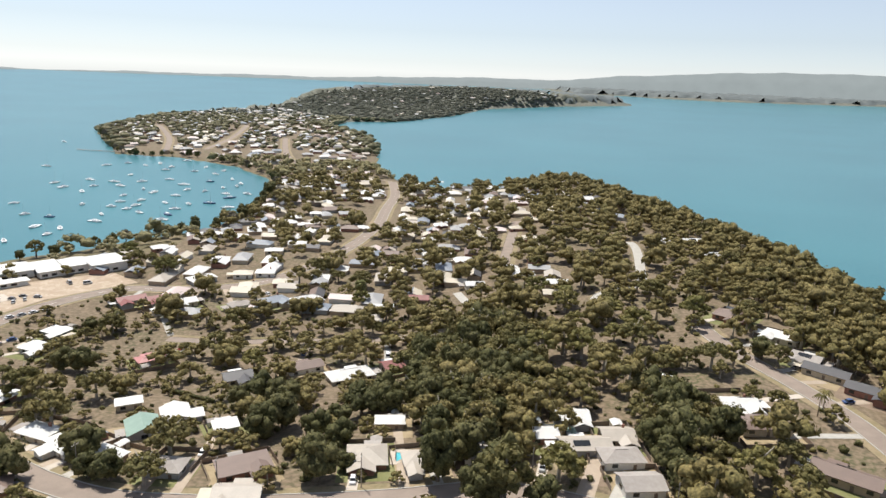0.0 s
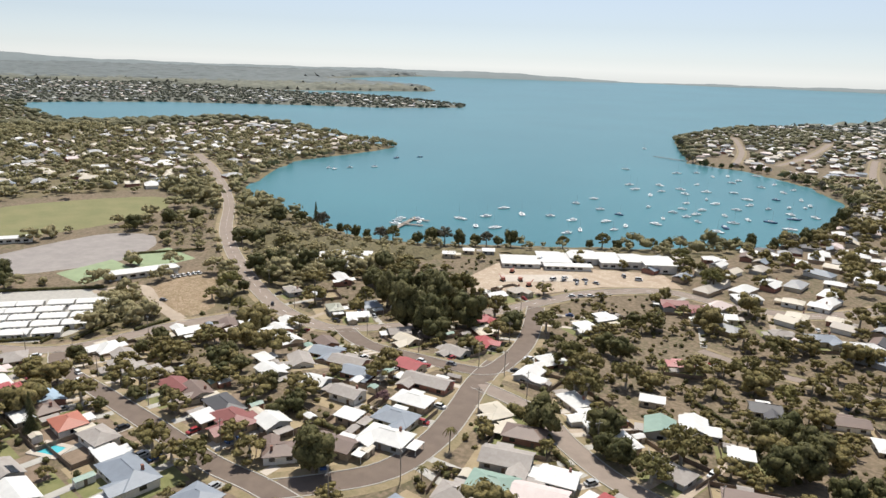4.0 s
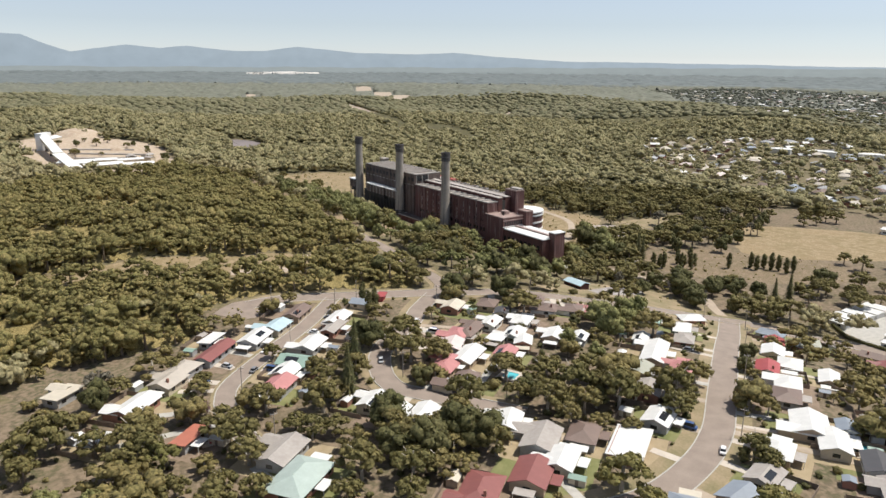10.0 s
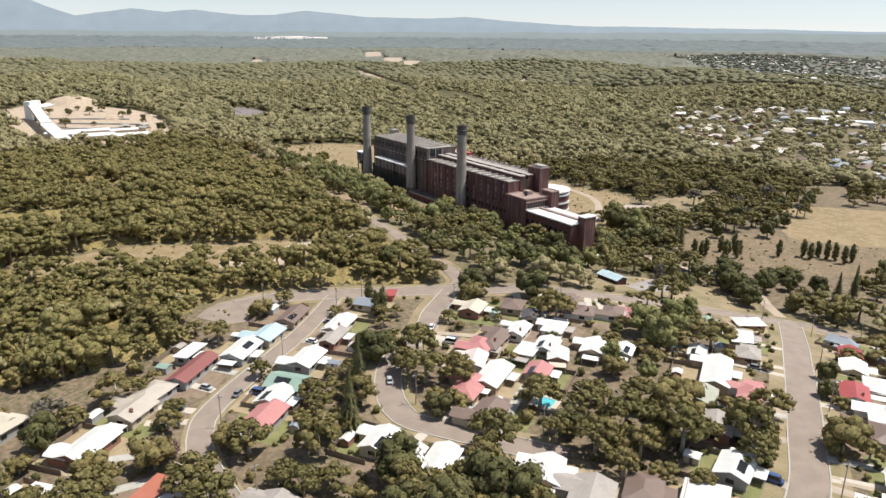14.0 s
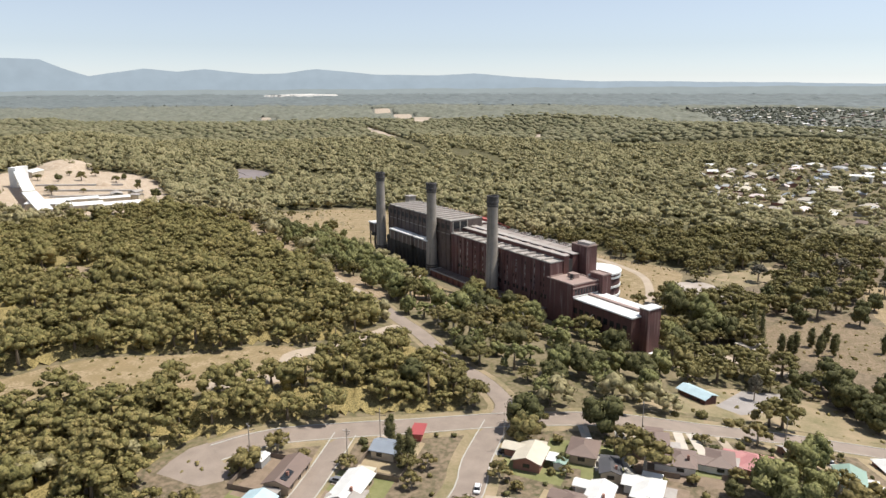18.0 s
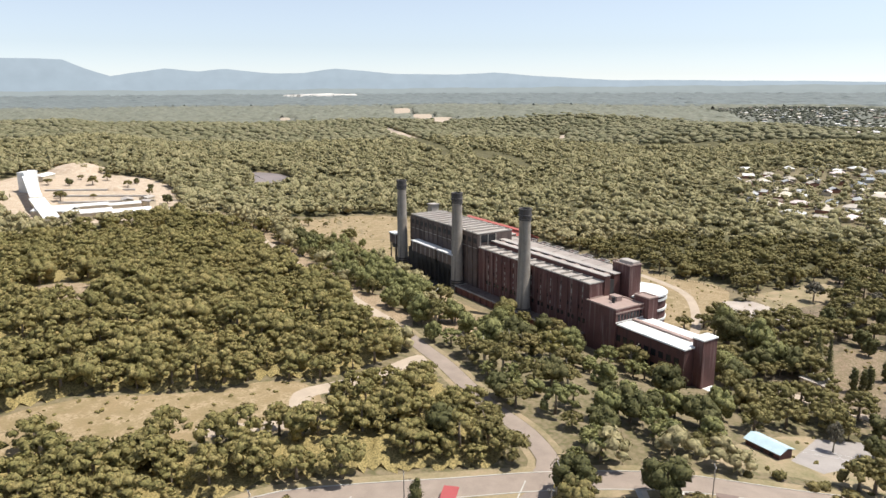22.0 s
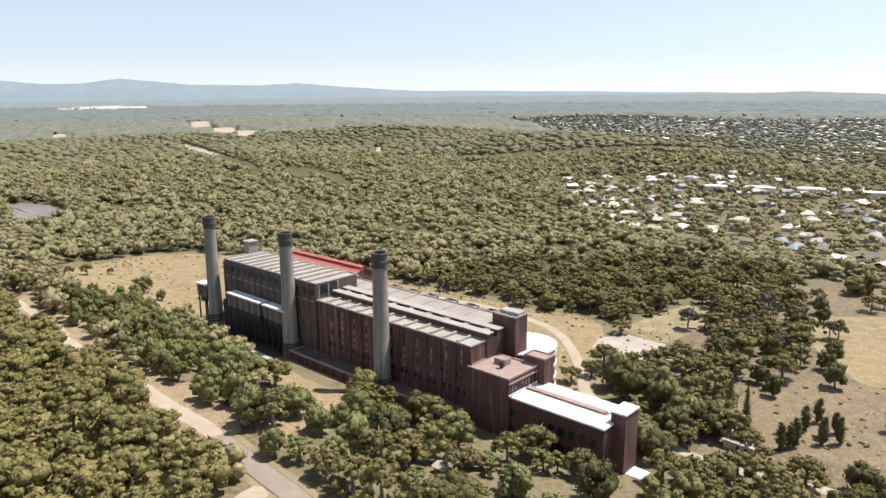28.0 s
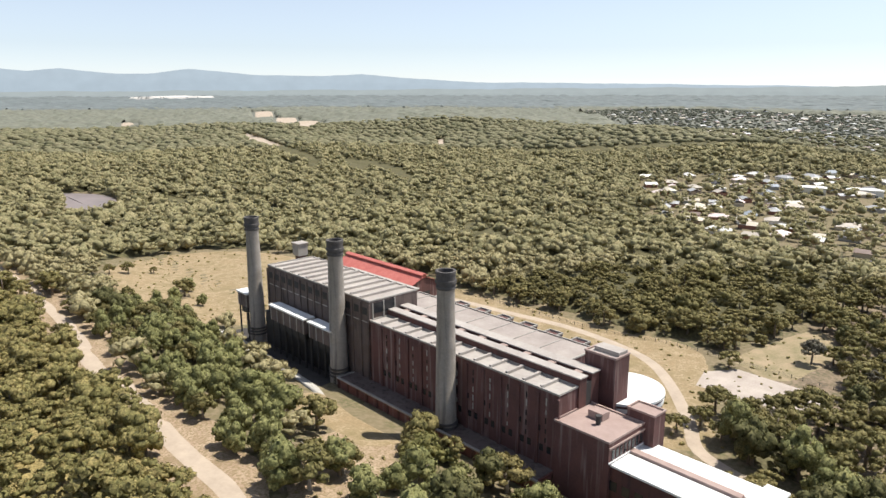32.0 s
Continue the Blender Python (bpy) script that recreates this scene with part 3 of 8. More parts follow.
road([(-353, -23), (-320, -20), (-289, -18), (-239, -14), (-211, -12), (-188, -15), (-165, -24), (-140, -45), (-110, -60)], 9.0, "asphalt_old", "wide pale asphalt street with concrete kerbs", verge=5)
road([(-285, -151), (-260, -146), (-246, -141), (-218, -137), (-200, -127), (-190, -115), (-190, -103), (-192, -86), (-194, -68)], 8.0, "asphalt_old", "street of pale worn asphalt", lift=0.12)
road([(-253, -188), (-222, -178), (-193, -172), (-167, -166), (-156, -160), (-146, -148), (-135, -125)], 6.5, "asphalt_old", "narrow pale asphalt street", verge=1.5)
road([(-290, -152), (-298, -154), (-310, -167), (-322, -188), (-342, -216), (-349, -228), (-358, -243), (-366, -256)], 7.0, "asphalt_old", "old grey service road to the power station", kerb=False, verge=2.5, lift=0.18)
DIRT = [(-362, -249), (-371, -264), (-378, -279), (-388, -298), (-408, -330), (-424, -365), (-446, -397), (-470, -437), (-502, -501), (-521, -547)]
road(DIRT, 6.5, "track_dirt", "worn pale dirt road through the scrub", kerb=False, verge=0, lift=0.16)
lane = smooth_line(DIRT)
wob = np.sin(np.arange(len(lane)) * 0.9) * 2.2 + np.sin(np.arange(len(lane)) * 0.37 + 1) * 2.5
edge = part("bare_verge", strip(lane + np.column_stack([wob, -wob * 0.4]), (15, 8, 0, -8, -12), (-0.05, 0.1, 0.12, 0.1, -0.05)), "bare_soil")
tagged(edge, "bare tan earth on both sides of the dirt road", "verge", kind="structure")
road([(-343, -226), (-338, -228), (-317, -231), (-300, -237), (-288, -241), (-272, -232), (-250, -250)], 7.0, "track_dirt", "pale dirt track through the scrub", kerb=False, verge=0)
road([(-353, -23), (-375, -33), (-392, -40), (-410, -60), (-416, -85), (-428, -112), (-440, -120)], 5.0, "track_dirt", "pale gravel driveway to the station", kerb=False, verge=0)
road([(-610, -300), (-602, -276), (-591, -246), (-579, -212), (-562, -185), (-545, -168), (-522, -158), (-490, -150), (-468, -146), (-452, -130)], 5.0, "track_dirt", "pale dirt track round the power station", kerb=False, verge=0)
road([(114, 300), (116, 280), (121, 260), (128, 240), (135, 215), (137, 197), (140, 160)], 8.0, "asphalt_old", "street of pale asphalt on the ridge")
road([(52, 560), (44, 506), (37, 457), (33, 422)], 7.0, "asphalt_old", kerb=False)
road([(125, 480), (125, 462), (116, 415), (104, 369), (86, 359), (76, 345), (74, 322)], 6.0, "concrete", "narrow pale concrete lane", kerb=False, verge=1)
road([(4, 375), (7, 363), (16, 331), (24, 316)], 5.0, "concrete", "pale concrete lane", kerb=False, verge=0)
road([(-130, 300), (-102, 298), (-77, 302), (-51, 304), (-25, 306), (10, 312)], 6.0, "asphalt_old", kerb=False)
road([(-620, 1440), (-590, 1391), (-491, 1188), (-427, 1020)], 9.0, "asphalt_old", kerb=False)
road([(-455, 1510), (-445, 1473), (-398, 1231), (-380, 1050)], 9.0, "asphalt_old", kerb=False)
road([(-310, 1270), (-300, 1221), (-248, 1020), (-205, 920), (-130, 850), (-75, 821)], 9.0, "asphalt_old", kerb=False)
road([(-389, 119), (-383, 142), (-350, 138), (-322, 137), (-312, 136)], 7.0, "track_dirt", "pale gravel turning loop", kerb=False, verge=0)

patch("building_site", [(-282, 297), (-293, 341), (-206, 407), (-181, 388), (-216, 350), (-232, 309), (-259, 282)], "site_sand", "graded sandy building site beside the lake", "building site", 0.12, 0)
patch("dry_field", [(-587, -45), (-610, -21), (-618, 68), (-555, 76), (-518, 33), (-505, -33)], "dry_grass", "straw-coloured dry field", "field")
patch("sports_oval", [(-596, 90), (-645, 110), (-662, 161), (-645, 248), (-611, 262), (-564, 226), (-541, 163), (-547, 98)], "oval_grass", "mown olive-green sports oval", "sports field")
patch("gravel_car_park", [(-500, 88), (-520, 165), (-500, 195), (-467, 187), (-440, 150), (-452, 87)], "gravel", "flat grey gravel car park", "car park")
patch("bowling_green", [(-438, 114), (-449, 151), (-416, 153), (-406, 119)], "bowling_green", "smooth pale green lawn bowls rink", "bowling green", 0.2, 0)
patch("bowling_green", [(-449, 155), (-456, 190), (-419, 192), (-414, 157)], "bowling_green", "smooth pale green lawn bowls rink", "bowling green", 0.2, 0)
patch("dirt_area", [(-380, 145), (-389, 180), (-363, 178), (-325, 156), (-324, 139), (-350, 138)], "bare_soil", "bare tan dirt lot", "dirt lot", 0.12)
patch("cabin_park", [(-385, 24), (-432, 54), (-389, 128), (-352, 112), (-330, 82), (-365, 30)], "concrete", "paved ground of a cabin park", "pavement", 0.09)
patch("paddock", [(-442, -95), (-498, -78), (-508, -29), (-507, 28), (-466, 33), (-440, -5), (-430, -50)], "paddock_soil", "brown dry paddock", "paddock", 0.08)
patch("turning_place", [(-208, -219), (-222, -221), (-240, -212), (-234, -203), (-221, -200), (-210, -204)], "asphalt_old", "worn pale turning place at the street end", "pavement", 0.13, 0.8)
patch("clearing", [(-170, -335), (-205, -312), (-240, -296), (-268, -270), (-297, -250), (-286, -225), (-262, -230), (-245, -248), (-220, -274), (-190, -300)], "dry_grass", "dry straw-coloured clearing in the bush", "clearing", 0.08)
patch("station_yard", [(-500, -376), (-548, -322), (-600, -345), (-655, -400), (-668, -462), (-640, -510), (-590, -518), (-530, -474)], "dry_grass", "dry tan yard at the end of the power station", "yard", 0.06)
patch("station_yard", [(-545, -316), (-600, -345), (-648, -334), (-634, -300), (-612, -248), (-594, -210), (-582, -180), (-576, -152), (-556, -140), (-500, -136), (-462, -148), (-500, -225)], "dry_grass", "dry tan yard behind the power station", "yard", 0.06)
patch("concrete_pad", [(-542, -146), (-550, -131), (-531, -98), (-517, -99), (-512, -119), (-525, -150)], "cracked_slab", "cracked pale concrete pad", "pavement", 0.12, 0)
patch("forecourt", [(-400, -262), (-432, -254), (-420, -236), (-385, -226), (-370, -232), (-371, -246)], "bare_soil", "bare reddish soil before the power station", "yard", 0.1)
patch("tennis_court", [(-346, -94), (-379, -88), (-390, -72), (-374, -68), (-343, -84)], "gravel", "disused grey tennis court", "court", 0.14, 0)
patch("lawn", [(-320, -117), (-351, -108), (-379, -92), (-387, -60), (-380, -38), (-360, -36), (-345, -66), (-333, -91)], "verge_grass", "patchy lawn beside the street", "lawn", 0.07)
patch("quarry_yard", [(-470, -810), (-535, -835), (-590, -760), (-585, -695), (-540, -620), (-500, -570), (-440, -575), (-400, -610), (-415, -680)], "site_sand", "bare sandy colliery yard", "yard", 0.15)
# Dark patch laid where the tall hall's shadow falls.
patch("coal_yard", [(-461, -284), (-478, -292), (-520, -350), (-505, -362), (-488, -340), (-455, -290)], "coal_dust", "ground painted black for the hall's shadow under the galleries", "yard", 0.14, 0.6)
patch("pale_apron", [(-447, -281), (-455, -284), (-500, -360), (-495, -366), (-470, -318)], "concrete", "pale concrete apron along the shadowed yard", "pavement", 0.2, 0.4)
patch("dry_lot", [(-452, -284), (-434, -286), (-421, -262), (-412, -243), (-424, -236), (-434, -256)], "dry_grass", "dry tan lot before the boiler hall", "yard", 0.12, 0.8)
patch("settling_pond", [(-767, -772), (-735, -735), (-697, -680), (-685, -655), (-735, -668), (-772, -700), (-785, -735)], "pond_mud", "grey settling pond in the bush", "pond", 0.15)
patch("scrape", [(-300, -440), (-320, -438), (-325, -416), (-303, -376), (-285, -379), (-280, -400)], "bare_soil", "bare eroded soil patch on the wooded hill", "clearing", 0.15)
patch("grass_slope", [(-561, -135), (-618, -92), (-581, -88), (-540, -115)], "verge_grass", "yellow-green grassy slope", "clearing", 0.1)


# ---- power station ----
streaked("brick", (0.08, 0.039, 0.037), (0.145, 0.066, 0.058), (0.36, 0.29, 0.265), 0.45, 0.7)
streaked("brick_dark", (0.075, 0.036, 0.033), (0.13, 0.056, 0.046), (0.03, 0.025, 0.022), 0.6)
streaked("brick_red", (0.12, 0.047, 0.04), (0.20, 0.08, 0.066), (0.30, 0.24, 0.21), 0.35, 0.5)
mat("old_concrete", (0.27, 0.25, 0.225), 0.92, scale=0.15, col2=(0.40, 0.375, 0.34), bump=0.3, fine=8)
streaked("sooty_concrete", (0.095, 0.07, 0.062), (0.17, 0.13, 0.115), (0.028, 0.022, 0.02), 0.75, 0.5)
streaked("stack_concrete", (0.21, 0.186, 0.16), (0.37, 0.33, 0.285), (0.08, 0.07, 0.063), 0.7, 0.6)
mat("stack_soot", (0.055, 0.05, 0.047), 0.92, scale=0.3, col2=(0.11, 0.10, 0.095), bump=0.3)
mat("roof_grey", (0.30, 0.265, 0.24), 0.9, scale=0.12, col2=(0.42, 0.385, 0.35), bump=0.2, fine=8)
mat("roof_pinkish", (0.28, 0.20, 0.175), 0.9, scale=0.2, col2=(0.38, 0.285, 0.25), bump=0.2)
mat("roof_worn", (0.25, 0.21, 0.19), 0.9, scale=0.1, col2=(0.38, 0.335, 0.30), bump=0.3, fine=10)
mat("white_roof", (0.74, 0.74, 0.72), 0.6, var=0.06, scale=0.3, bump=0.05)
mat("red_iron", (0.37, 0.085, 0.07), 0.7, scale=0.3, col2=(0.50, 0.16, 0.13), bump=0.2)
mat("dark_steel", (0.04, 0.038, 0.036), 0.8, var=0.25)
mat("dark_glass", (0.02, 0.022, 0.025), 0.25, var=0.2)
STATION_O = (-440.5, -225.0)
SU, SV = Vector((-0.455, -0.8905)), Vector((-0.8905, 0.455))
STATION_TURN = math.degrees(math.atan2(SU.y, SU.x))
BASE = -16.0
station = thing("power_station", (STATION_O[0], STATION_O[1], BASE), STATION_TURN, "disused red-brick power station with three concrete chimneys beside it", "power station")


# Local axes: x runs along the station, y (turned about) away from its chimneys, z up from the yard.
def sbox(s0, s1, v0, v1, z0, z1):
    return box(min(s0, s1), max(s0, s1), -max(v0, v1), -min(v0, v1), z0 - BASE, z1 - BASE)


def parapet(s0, s1, v0, v1, z, h=0.9, w=0.5):
    return join(sbox(s0, s1, v0, v0 + w, z, z + h), sbox(s0, s1, v1 - w, v1, z, z + h), sbox(s0, s0 + w, v0 + w, v1 - w, z, z + h), sbox(s1 - w, s1, v0 + w, v1 - w, z, z + h))


def windows(parent, s0, s1, v, z, n, w, h, name="window"):
    for i in range(n):
        s = s0 + (i + 0.5) * (s1 - s0) / n
        fr = part(name, sbox(s - w / 2, s + w / 2, v - 0.12, v + 0.4, z, z + h), "dark_glass", parent)
        part("window_frame", join(sbox(s - w / 2 - 0.12, s + w / 2 + 0.12, v - 0.2, v + 0.3, z - 0.15, z), sbox(s - 0.06, s + 0.06, v - 0.16, v, z, z + h)), "old_concrete", fr)


def hall(name, s0, s1, v0, v1, top, material, roofing, ribs=0, bays=0, rim="old_concrete"):
    body = part(name, sbox(s0, s1, v0, v1, BASE - 0.5, top), material, station)
    part("roof", sbox(s0 + 0.5, s1 - 0.5, v0 + 0.5, v1 - 0.5, top, top + 0.12), roofing, body)
    part("parapet", parapet(s0 - 0.15, s1 + 0.15, v0 - 0.15, v1 + 0.15, top, 0.6), rim, body)
    for i in range(ribs):
        s = s0 + (i + 1) * (s1 - s0) / (ribs + 1)
        part("roof_rib", sbox(s - 0.45, s + 0.45, v0 + 0.5, v1 - 0.5, top + 0.12, top + 1.1), "roof_grey", body)
    for i in range(bays + 1):
        s = s0 + i * (s1 - s0) / max(bays, 1)
        if bays:
            part("pier", sbox(s - 0.55, s + 0.55, v0 - 0.55, v0, BASE, top - 1.0), material, body)
    return body


hr0 = random.Random(3)
boiler = hall("boiler_hall", -42.5, 48.5, 2, 11, 17.6, "brick", "roof_grey", ribs=12, bays=12)
for i in range(11):
    s = -38 + i * 7.6
    for k in (-1.4, 1.4):
        win = part("window", sbox(s + k - 0.7, s + k + 0.7, 1.86, 2.2, -1.8, 0.3), "dark_glass", boiler)
    for z in (1.2, 4.2, 7.4, 10.4, 13.2):
        part("slot_window", sbox(s - 0.22, s + 0.22, 1.88, 2.2, z, z + hr0.uniform(1.2, 2.4)), hr0.choice(("old_concrete", "old_concrete", "dark_glass")), boiler)
    if hr0.random() < 0.6:
        part("window", sbox(s + 2.0, s + 3.4, 1.86, 2.2, 4.4, 6.2), "dark_glass", boiler)
part("gallery", sbox(-43, 50, 11, 14.5, BASE, 20.2), "brick_dark", station)
part("gallery_roof", sbox(-43.3, 50, 10.9, 14.7, 20.2, 20.6), "roof_grey", station)
part("gallery_trough", sbox(-43, 50, 14.5, 17, BASE, 18.2), "dark_steel", station)
for i in range(9):
    s = -40 + i * 10.2
    part("gallery_bridge", sbox(s, s + 2.6, 14.5, 17, 18.2, 20.3), "roof_pinkish", station)
part("bunker_wall", sbox(-43, 50, 17, 21, BASE, 20.4), "brick_dark", station)
part("bunker_roof", sbox(-43.3, 50, 16.9, 21.2, 20.4, 20.8), "roof_grey", station)
turbine = hall("turbine_hall", -22, 75, 21.2, 50, 13.4, "brick", "roof_worn", ribs=0, bays=0)
for i in range(7):
    s = -16 + i * 12.5
    butt = part("buttress", sbox(s, s + 6, 50.2, 54, BASE, 13.3), "brick", turbine)
    part("coping", join(sbox(s - 0.2, s + 0.3, 50.2, 54.2, 13.3, 14.0), sbox(s + 5.7, s + 6.2, 50.2, 54.2, 13.3, 14.0), sbox(s + 0.3, s + 5.7, 53.7, 54.2, 13.3, 14.0)), "old_concrete", butt)
    part("roof_seam", sbox(s + 8.6, s + 9.0, 22, 49.4, 13.52, 13.8), "old_concrete", turbine)
    part("roof_vent", sbox(s + 2, s + 3.4, 30, 31.4, 13.52, 14.6), "roof_grey", turbine)
tall = hall("tall_boiler_hall", 48.5, 126, 2, 26, 25.0, "sooty_concrete", "roof_grey", ribs=11, bays=14)
for i in range(14):
    s = 48.5 + (i + 0.5) * 77.5 / 14
    bay = part("wall_panel", sbox(s - 1.9, s + 1.9, 1.86, 2.2, 12.2, 23.2), "sooty_concrete", tall)
    part("louvre", sbox(s - 1.5, s + 1.5, 1.74, 1.86, 19.6, 22.4), "dark_steel", bay)
    part("panel_rail", sbox(s - 1.9, s + 1.9, 1.7, 1.86, 16.6, 17.0), "old_concrete", bay)
part("clerestory", sbox(48.2, 48.6, 3.5, 14, 20.2, 24.2), "dark_glass", tall)
for v in (3.2, 8.5, 14):
    part("mullion", sbox(48.0, 48.5, v, v + 0.5, 17.8, 24.6), "old_concrete", tall)
part("annexe", sbox(75, 128, 26, 50, BASE, 15), "brick_dark", station)
part("annexe_roof", sbox(75, 128, 26, 50, 15, 15.5), "roof_grey", station)
part("rooftop_hut", sbox(92, 100, 26.5, 32, 15.5, 21), "old_concrete", station)
tank = part("water_tower", sbox(168, 174, 43, 49, 15, 21.5), "old_concrete", station)
part("tower_leg", sbox(169, 173, 44, 48, BASE, 15), "brick_dark", tank)
part("tower_cap", sbox(167.5, 174.5, 42.5, 49.5, 21.5, 22), "roof_grey", tank)
# low annexe under the boiler hall, with its sloping coping
plinth = part("plinth", sbox(-42, 59, -6.6, 2, BASE - 0.5, -6.6), "brick_red", station)
part("plinth_roof", sbox(-41.4, 58.4, -6.0, 2, -6.6, -6.4), "sooty_concrete", plinth)
part("coping", join(sbox(-42.3, 59.3, -6.9, -6.0, -6.6, -6.1), sbox(58.4, 59.3, -6.0, 1.4, -6.6, -6.1)), "old_concrete", plinth)
for i in range(16):
    s = -38 + i * 6.2
    part("doorway", sbox(s - 1.1, s + 1.1, -6.75, -6.4, -15.9, -12.2), "dark_steel", plinth)
    part("pilaster", sbox(s + 2.6, s + 3.4, -6.95, -6.6, BASE - 0.5, -6.9), "brick_dark", plinth)
# raised coal galleries beside the tall hall
for s0, s1 in ((84, 112), (64, 80.5), (134, 143)):
    g = part("coal_gallery", sbox(s0, s1, -5.5, -1.0, 4.4, 10.6), "sooty_concrete", station)
    part("gallery_roof", sbox(s0 - 0.5, s1 + 0.5, -6, -0.5, 10.6, 11.3), "white_roof", g)
    n = int((s1 - s0) / 5)
    for i in range(n + 1):
        s = s0 + 0.6 + i * (s1 - s0 - 1.2) / n
        part("gallery_leg", join(sbox(s - 0.3, s + 0.3, -5.2, -4.6, BASE, 4.4), sbox(s - 0.3, s + 0.3, -1.9, -1.3, BASE, 4.4)), "dark_steel", g)
        part("wall_rib", sbox(s - 0.2, s + 0.2, -5.7, -5.4, 4.4, 10.4), "old_concrete", g)
    part("hopper", sbox(s0 + 2, s1 - 2, -4.8, -1.6, 1.2, 4.4), "dark_steel", g)
# Near-black block added for the shade below the galleries.
part("undercroft", sbox(63, 126, -0.5, 2, BASE, 3.8), "dark_steel", station)
# administration end
tower = hall("stair_tower", -47.5, -36.3, 22.5, 30, 24.5, "brick", "roof_grey", rim="roof_pinkish")
part("tower_cap", sbox(-47.0, -38, 25, 29.5, 24.7, 26.0), "roof_grey", tower)
admin = hall("administration_block", -61.2, -42.5, 0.3, 17.6, 10.6, "brick", "roof_pinkish", rim="roof_pinkish")
part("plant_room", sbox(-52.5, -47.5, 9.5, 13, 10.7, 13), "roof_pinkish", admin)
part("roof_vent", tube(-52.5, -7.5, [(26.6, 0.7), (29.0, 0.7), (29.2, 0.9), (29.5, 0.9)], 12), "dark_steel", admin)
for i in range(8):
    v = 1.8 + i * 1.95
    w = part("window", sbox(-61.35, -61.0, v, v + 1.2, 5.4, 8.2), "dark_glass", admin)
part("string_course", sbox(-61.5, -61.2, 0.3, 17.6, 8.8, 9.3), "roof_pinkish", admin)
part("string_course", sbox(-61.5, -61.2, 0.3, 17.6, 4.6, 5.0), "white_roof", admin)
hall("stair_block", -64.3, -55.4, 17.6, 23.5, 13.6, "brick", "roof_pinkish", rim="roof_pinkish")
cl = tube(-42, -36, [(-0.5, 12.5), (25.2, 12.5)], 40)
drum = part("round_annexe", cl, "brick", station)
part("drum_roof", tube(-42, -36, [(25.2, 13.2), (26.0, 13.2)], 40), "white_roof", drum)
for z in (8, 13, 18, 23):
    part("balcony_band", tube(-42, -36, [(z, 13.0), (z + 1.1, 13.0)], 40), "white_roof", drum)
wing = part("north_wing", sbox(-98, -60, 1.5, 20.3, BASE - 0.5, 3.6), "brick_dark", station)
part("roof", sbox(-98.3, -59.9, 1.2, 10.2, 3.6, 4.2), "white_roof", wing)
part("roof", sbox(-98.3, -59.9, 13.2, 20.6, 3.6, 4.2), "white_roof", wing)
part("roof_slot", sbox(-94, -60, 10.2, 13.2, 3.6, 3.9), "roof_pinkish", wing)
part("roof", sbox(-98.3, -94, 10.2, 13.2, 3.6, 4.2), "white_roof", wing)
part("skylight", sbox(-93, -61, 10.5, 12.7, 3.9, 5.0), "roof_pinkish", wing)
for i in range(9):
    s = -95.5 + i * 4
    part("window", sbox(s, s + 2.4, 1.36, 1.7, -3.4, -0.6), "dark_glass", wing)
    part("window", sbox(s, s + 2.4, 1.36, 1.7, -9.4, -6.6), "dark_glass", wing)
end = part("end_tower", sbox(-102.2, -97, 7.5, 16, BASE - 0.5, 7.6), "brick", station)
part("tower_roof", sbox(-102.5, -96.8, 7.2, 16.3, 7.6, 8.2), "white_roof", end)
part("canopy", sbox(-108, -102.2, 9, 15, -13.2, -12.8), "white_roof", end)


def chimney(s, v):
    at = (STATION_O[0] + SU.x * s + SV.x * v, STATION_O[1] + SU.y * s + SV.y * v, BASE)
    c = thing("chimney", at, 0, "tall weathered concrete chimney with a blackened rim", "chimney", "chimneys of the power station")
    shaft = part("shaft", tube(0, 0, [(0, 3.9), (10, 3.75), (10.3, 3.6), (57, 2.9), (57.5, 2.95)], 32, False), "stack_concrete", c)
    shaft.data.shade_smooth()
    for z in (8.2, 9.6, 11.0):
        part("ring", tube(0, 0, [(z, 3.5), (z, 4.05), (z + 0.7, 4.05), (z + 0.7, 3.5)], 32), "stack_soot", c)
    cap = part("rim", tube(0, 0, [(57.5, 2.95), (57.7, 3.3), (58.5, 3.3), (58.6, 3.05), (59.5, 3.05), (59.6, 3.5), (60.5, 3.5), (60.6, 3.2), (62.6, 3.2), (62.7, 3.4), (63.6, 3.4), (63.6, 2.6), (56, 2.42)], 32, False), "stack_soot", c, "soot-black corbelled rim")
    part("flue_floor", tube(0, 0, [(56, 2.42), (56.2, 2.42)], 24), "stack_soot", cap)
    part("ladder", join(box(3.8, 4.15, -0.35, -0.28, 3, 12), box(3.8, 4.15, 0.28, 0.35, 3, 12)), "dark_steel", c)
    return c


for s in (1, 64, 131):
    chimney(s, -2.2)

# red iron shed in the yard behind
shed = thing("iron_shed", (STATION_O[0], STATION_O[1], BASE), STATION_TURN, "long red corrugated-iron shed with a raised ridge vent", "shed")
S0, S1, A, B = 127, 200, 84, 112
part("walls", sbox(S0, S1, A + 0.6, B - 0.6, BASE - 0.5, -4.0), "brick", shed)
M = (A + B) / 2


def slope(s0, s1, v0, z0, v1, z1, th=0.35):
    v = [(s, -vv, z - BASE + d) for s in (s0, s1) for vv, z in ((v0, z0), (v1, z1)) for d in (0, th)]
    return v, [(0, 1, 3, 2), (4, 6, 7, 5), (0, 4, 5, 1), (2, 3, 7, 6), (1, 5, 7, 3), (0, 2, 6, 4)]


part("roof_slope", slope(S0 - 0.6, S1 + 0.6, A, -4.2, M - 1.6, 1.2), "red_iron", shed)
part("roof_slope", slope(S0 - 0.6, S1 + 0.6, B, -4.2, M + 1.6, 1.2), "red_iron", shed)
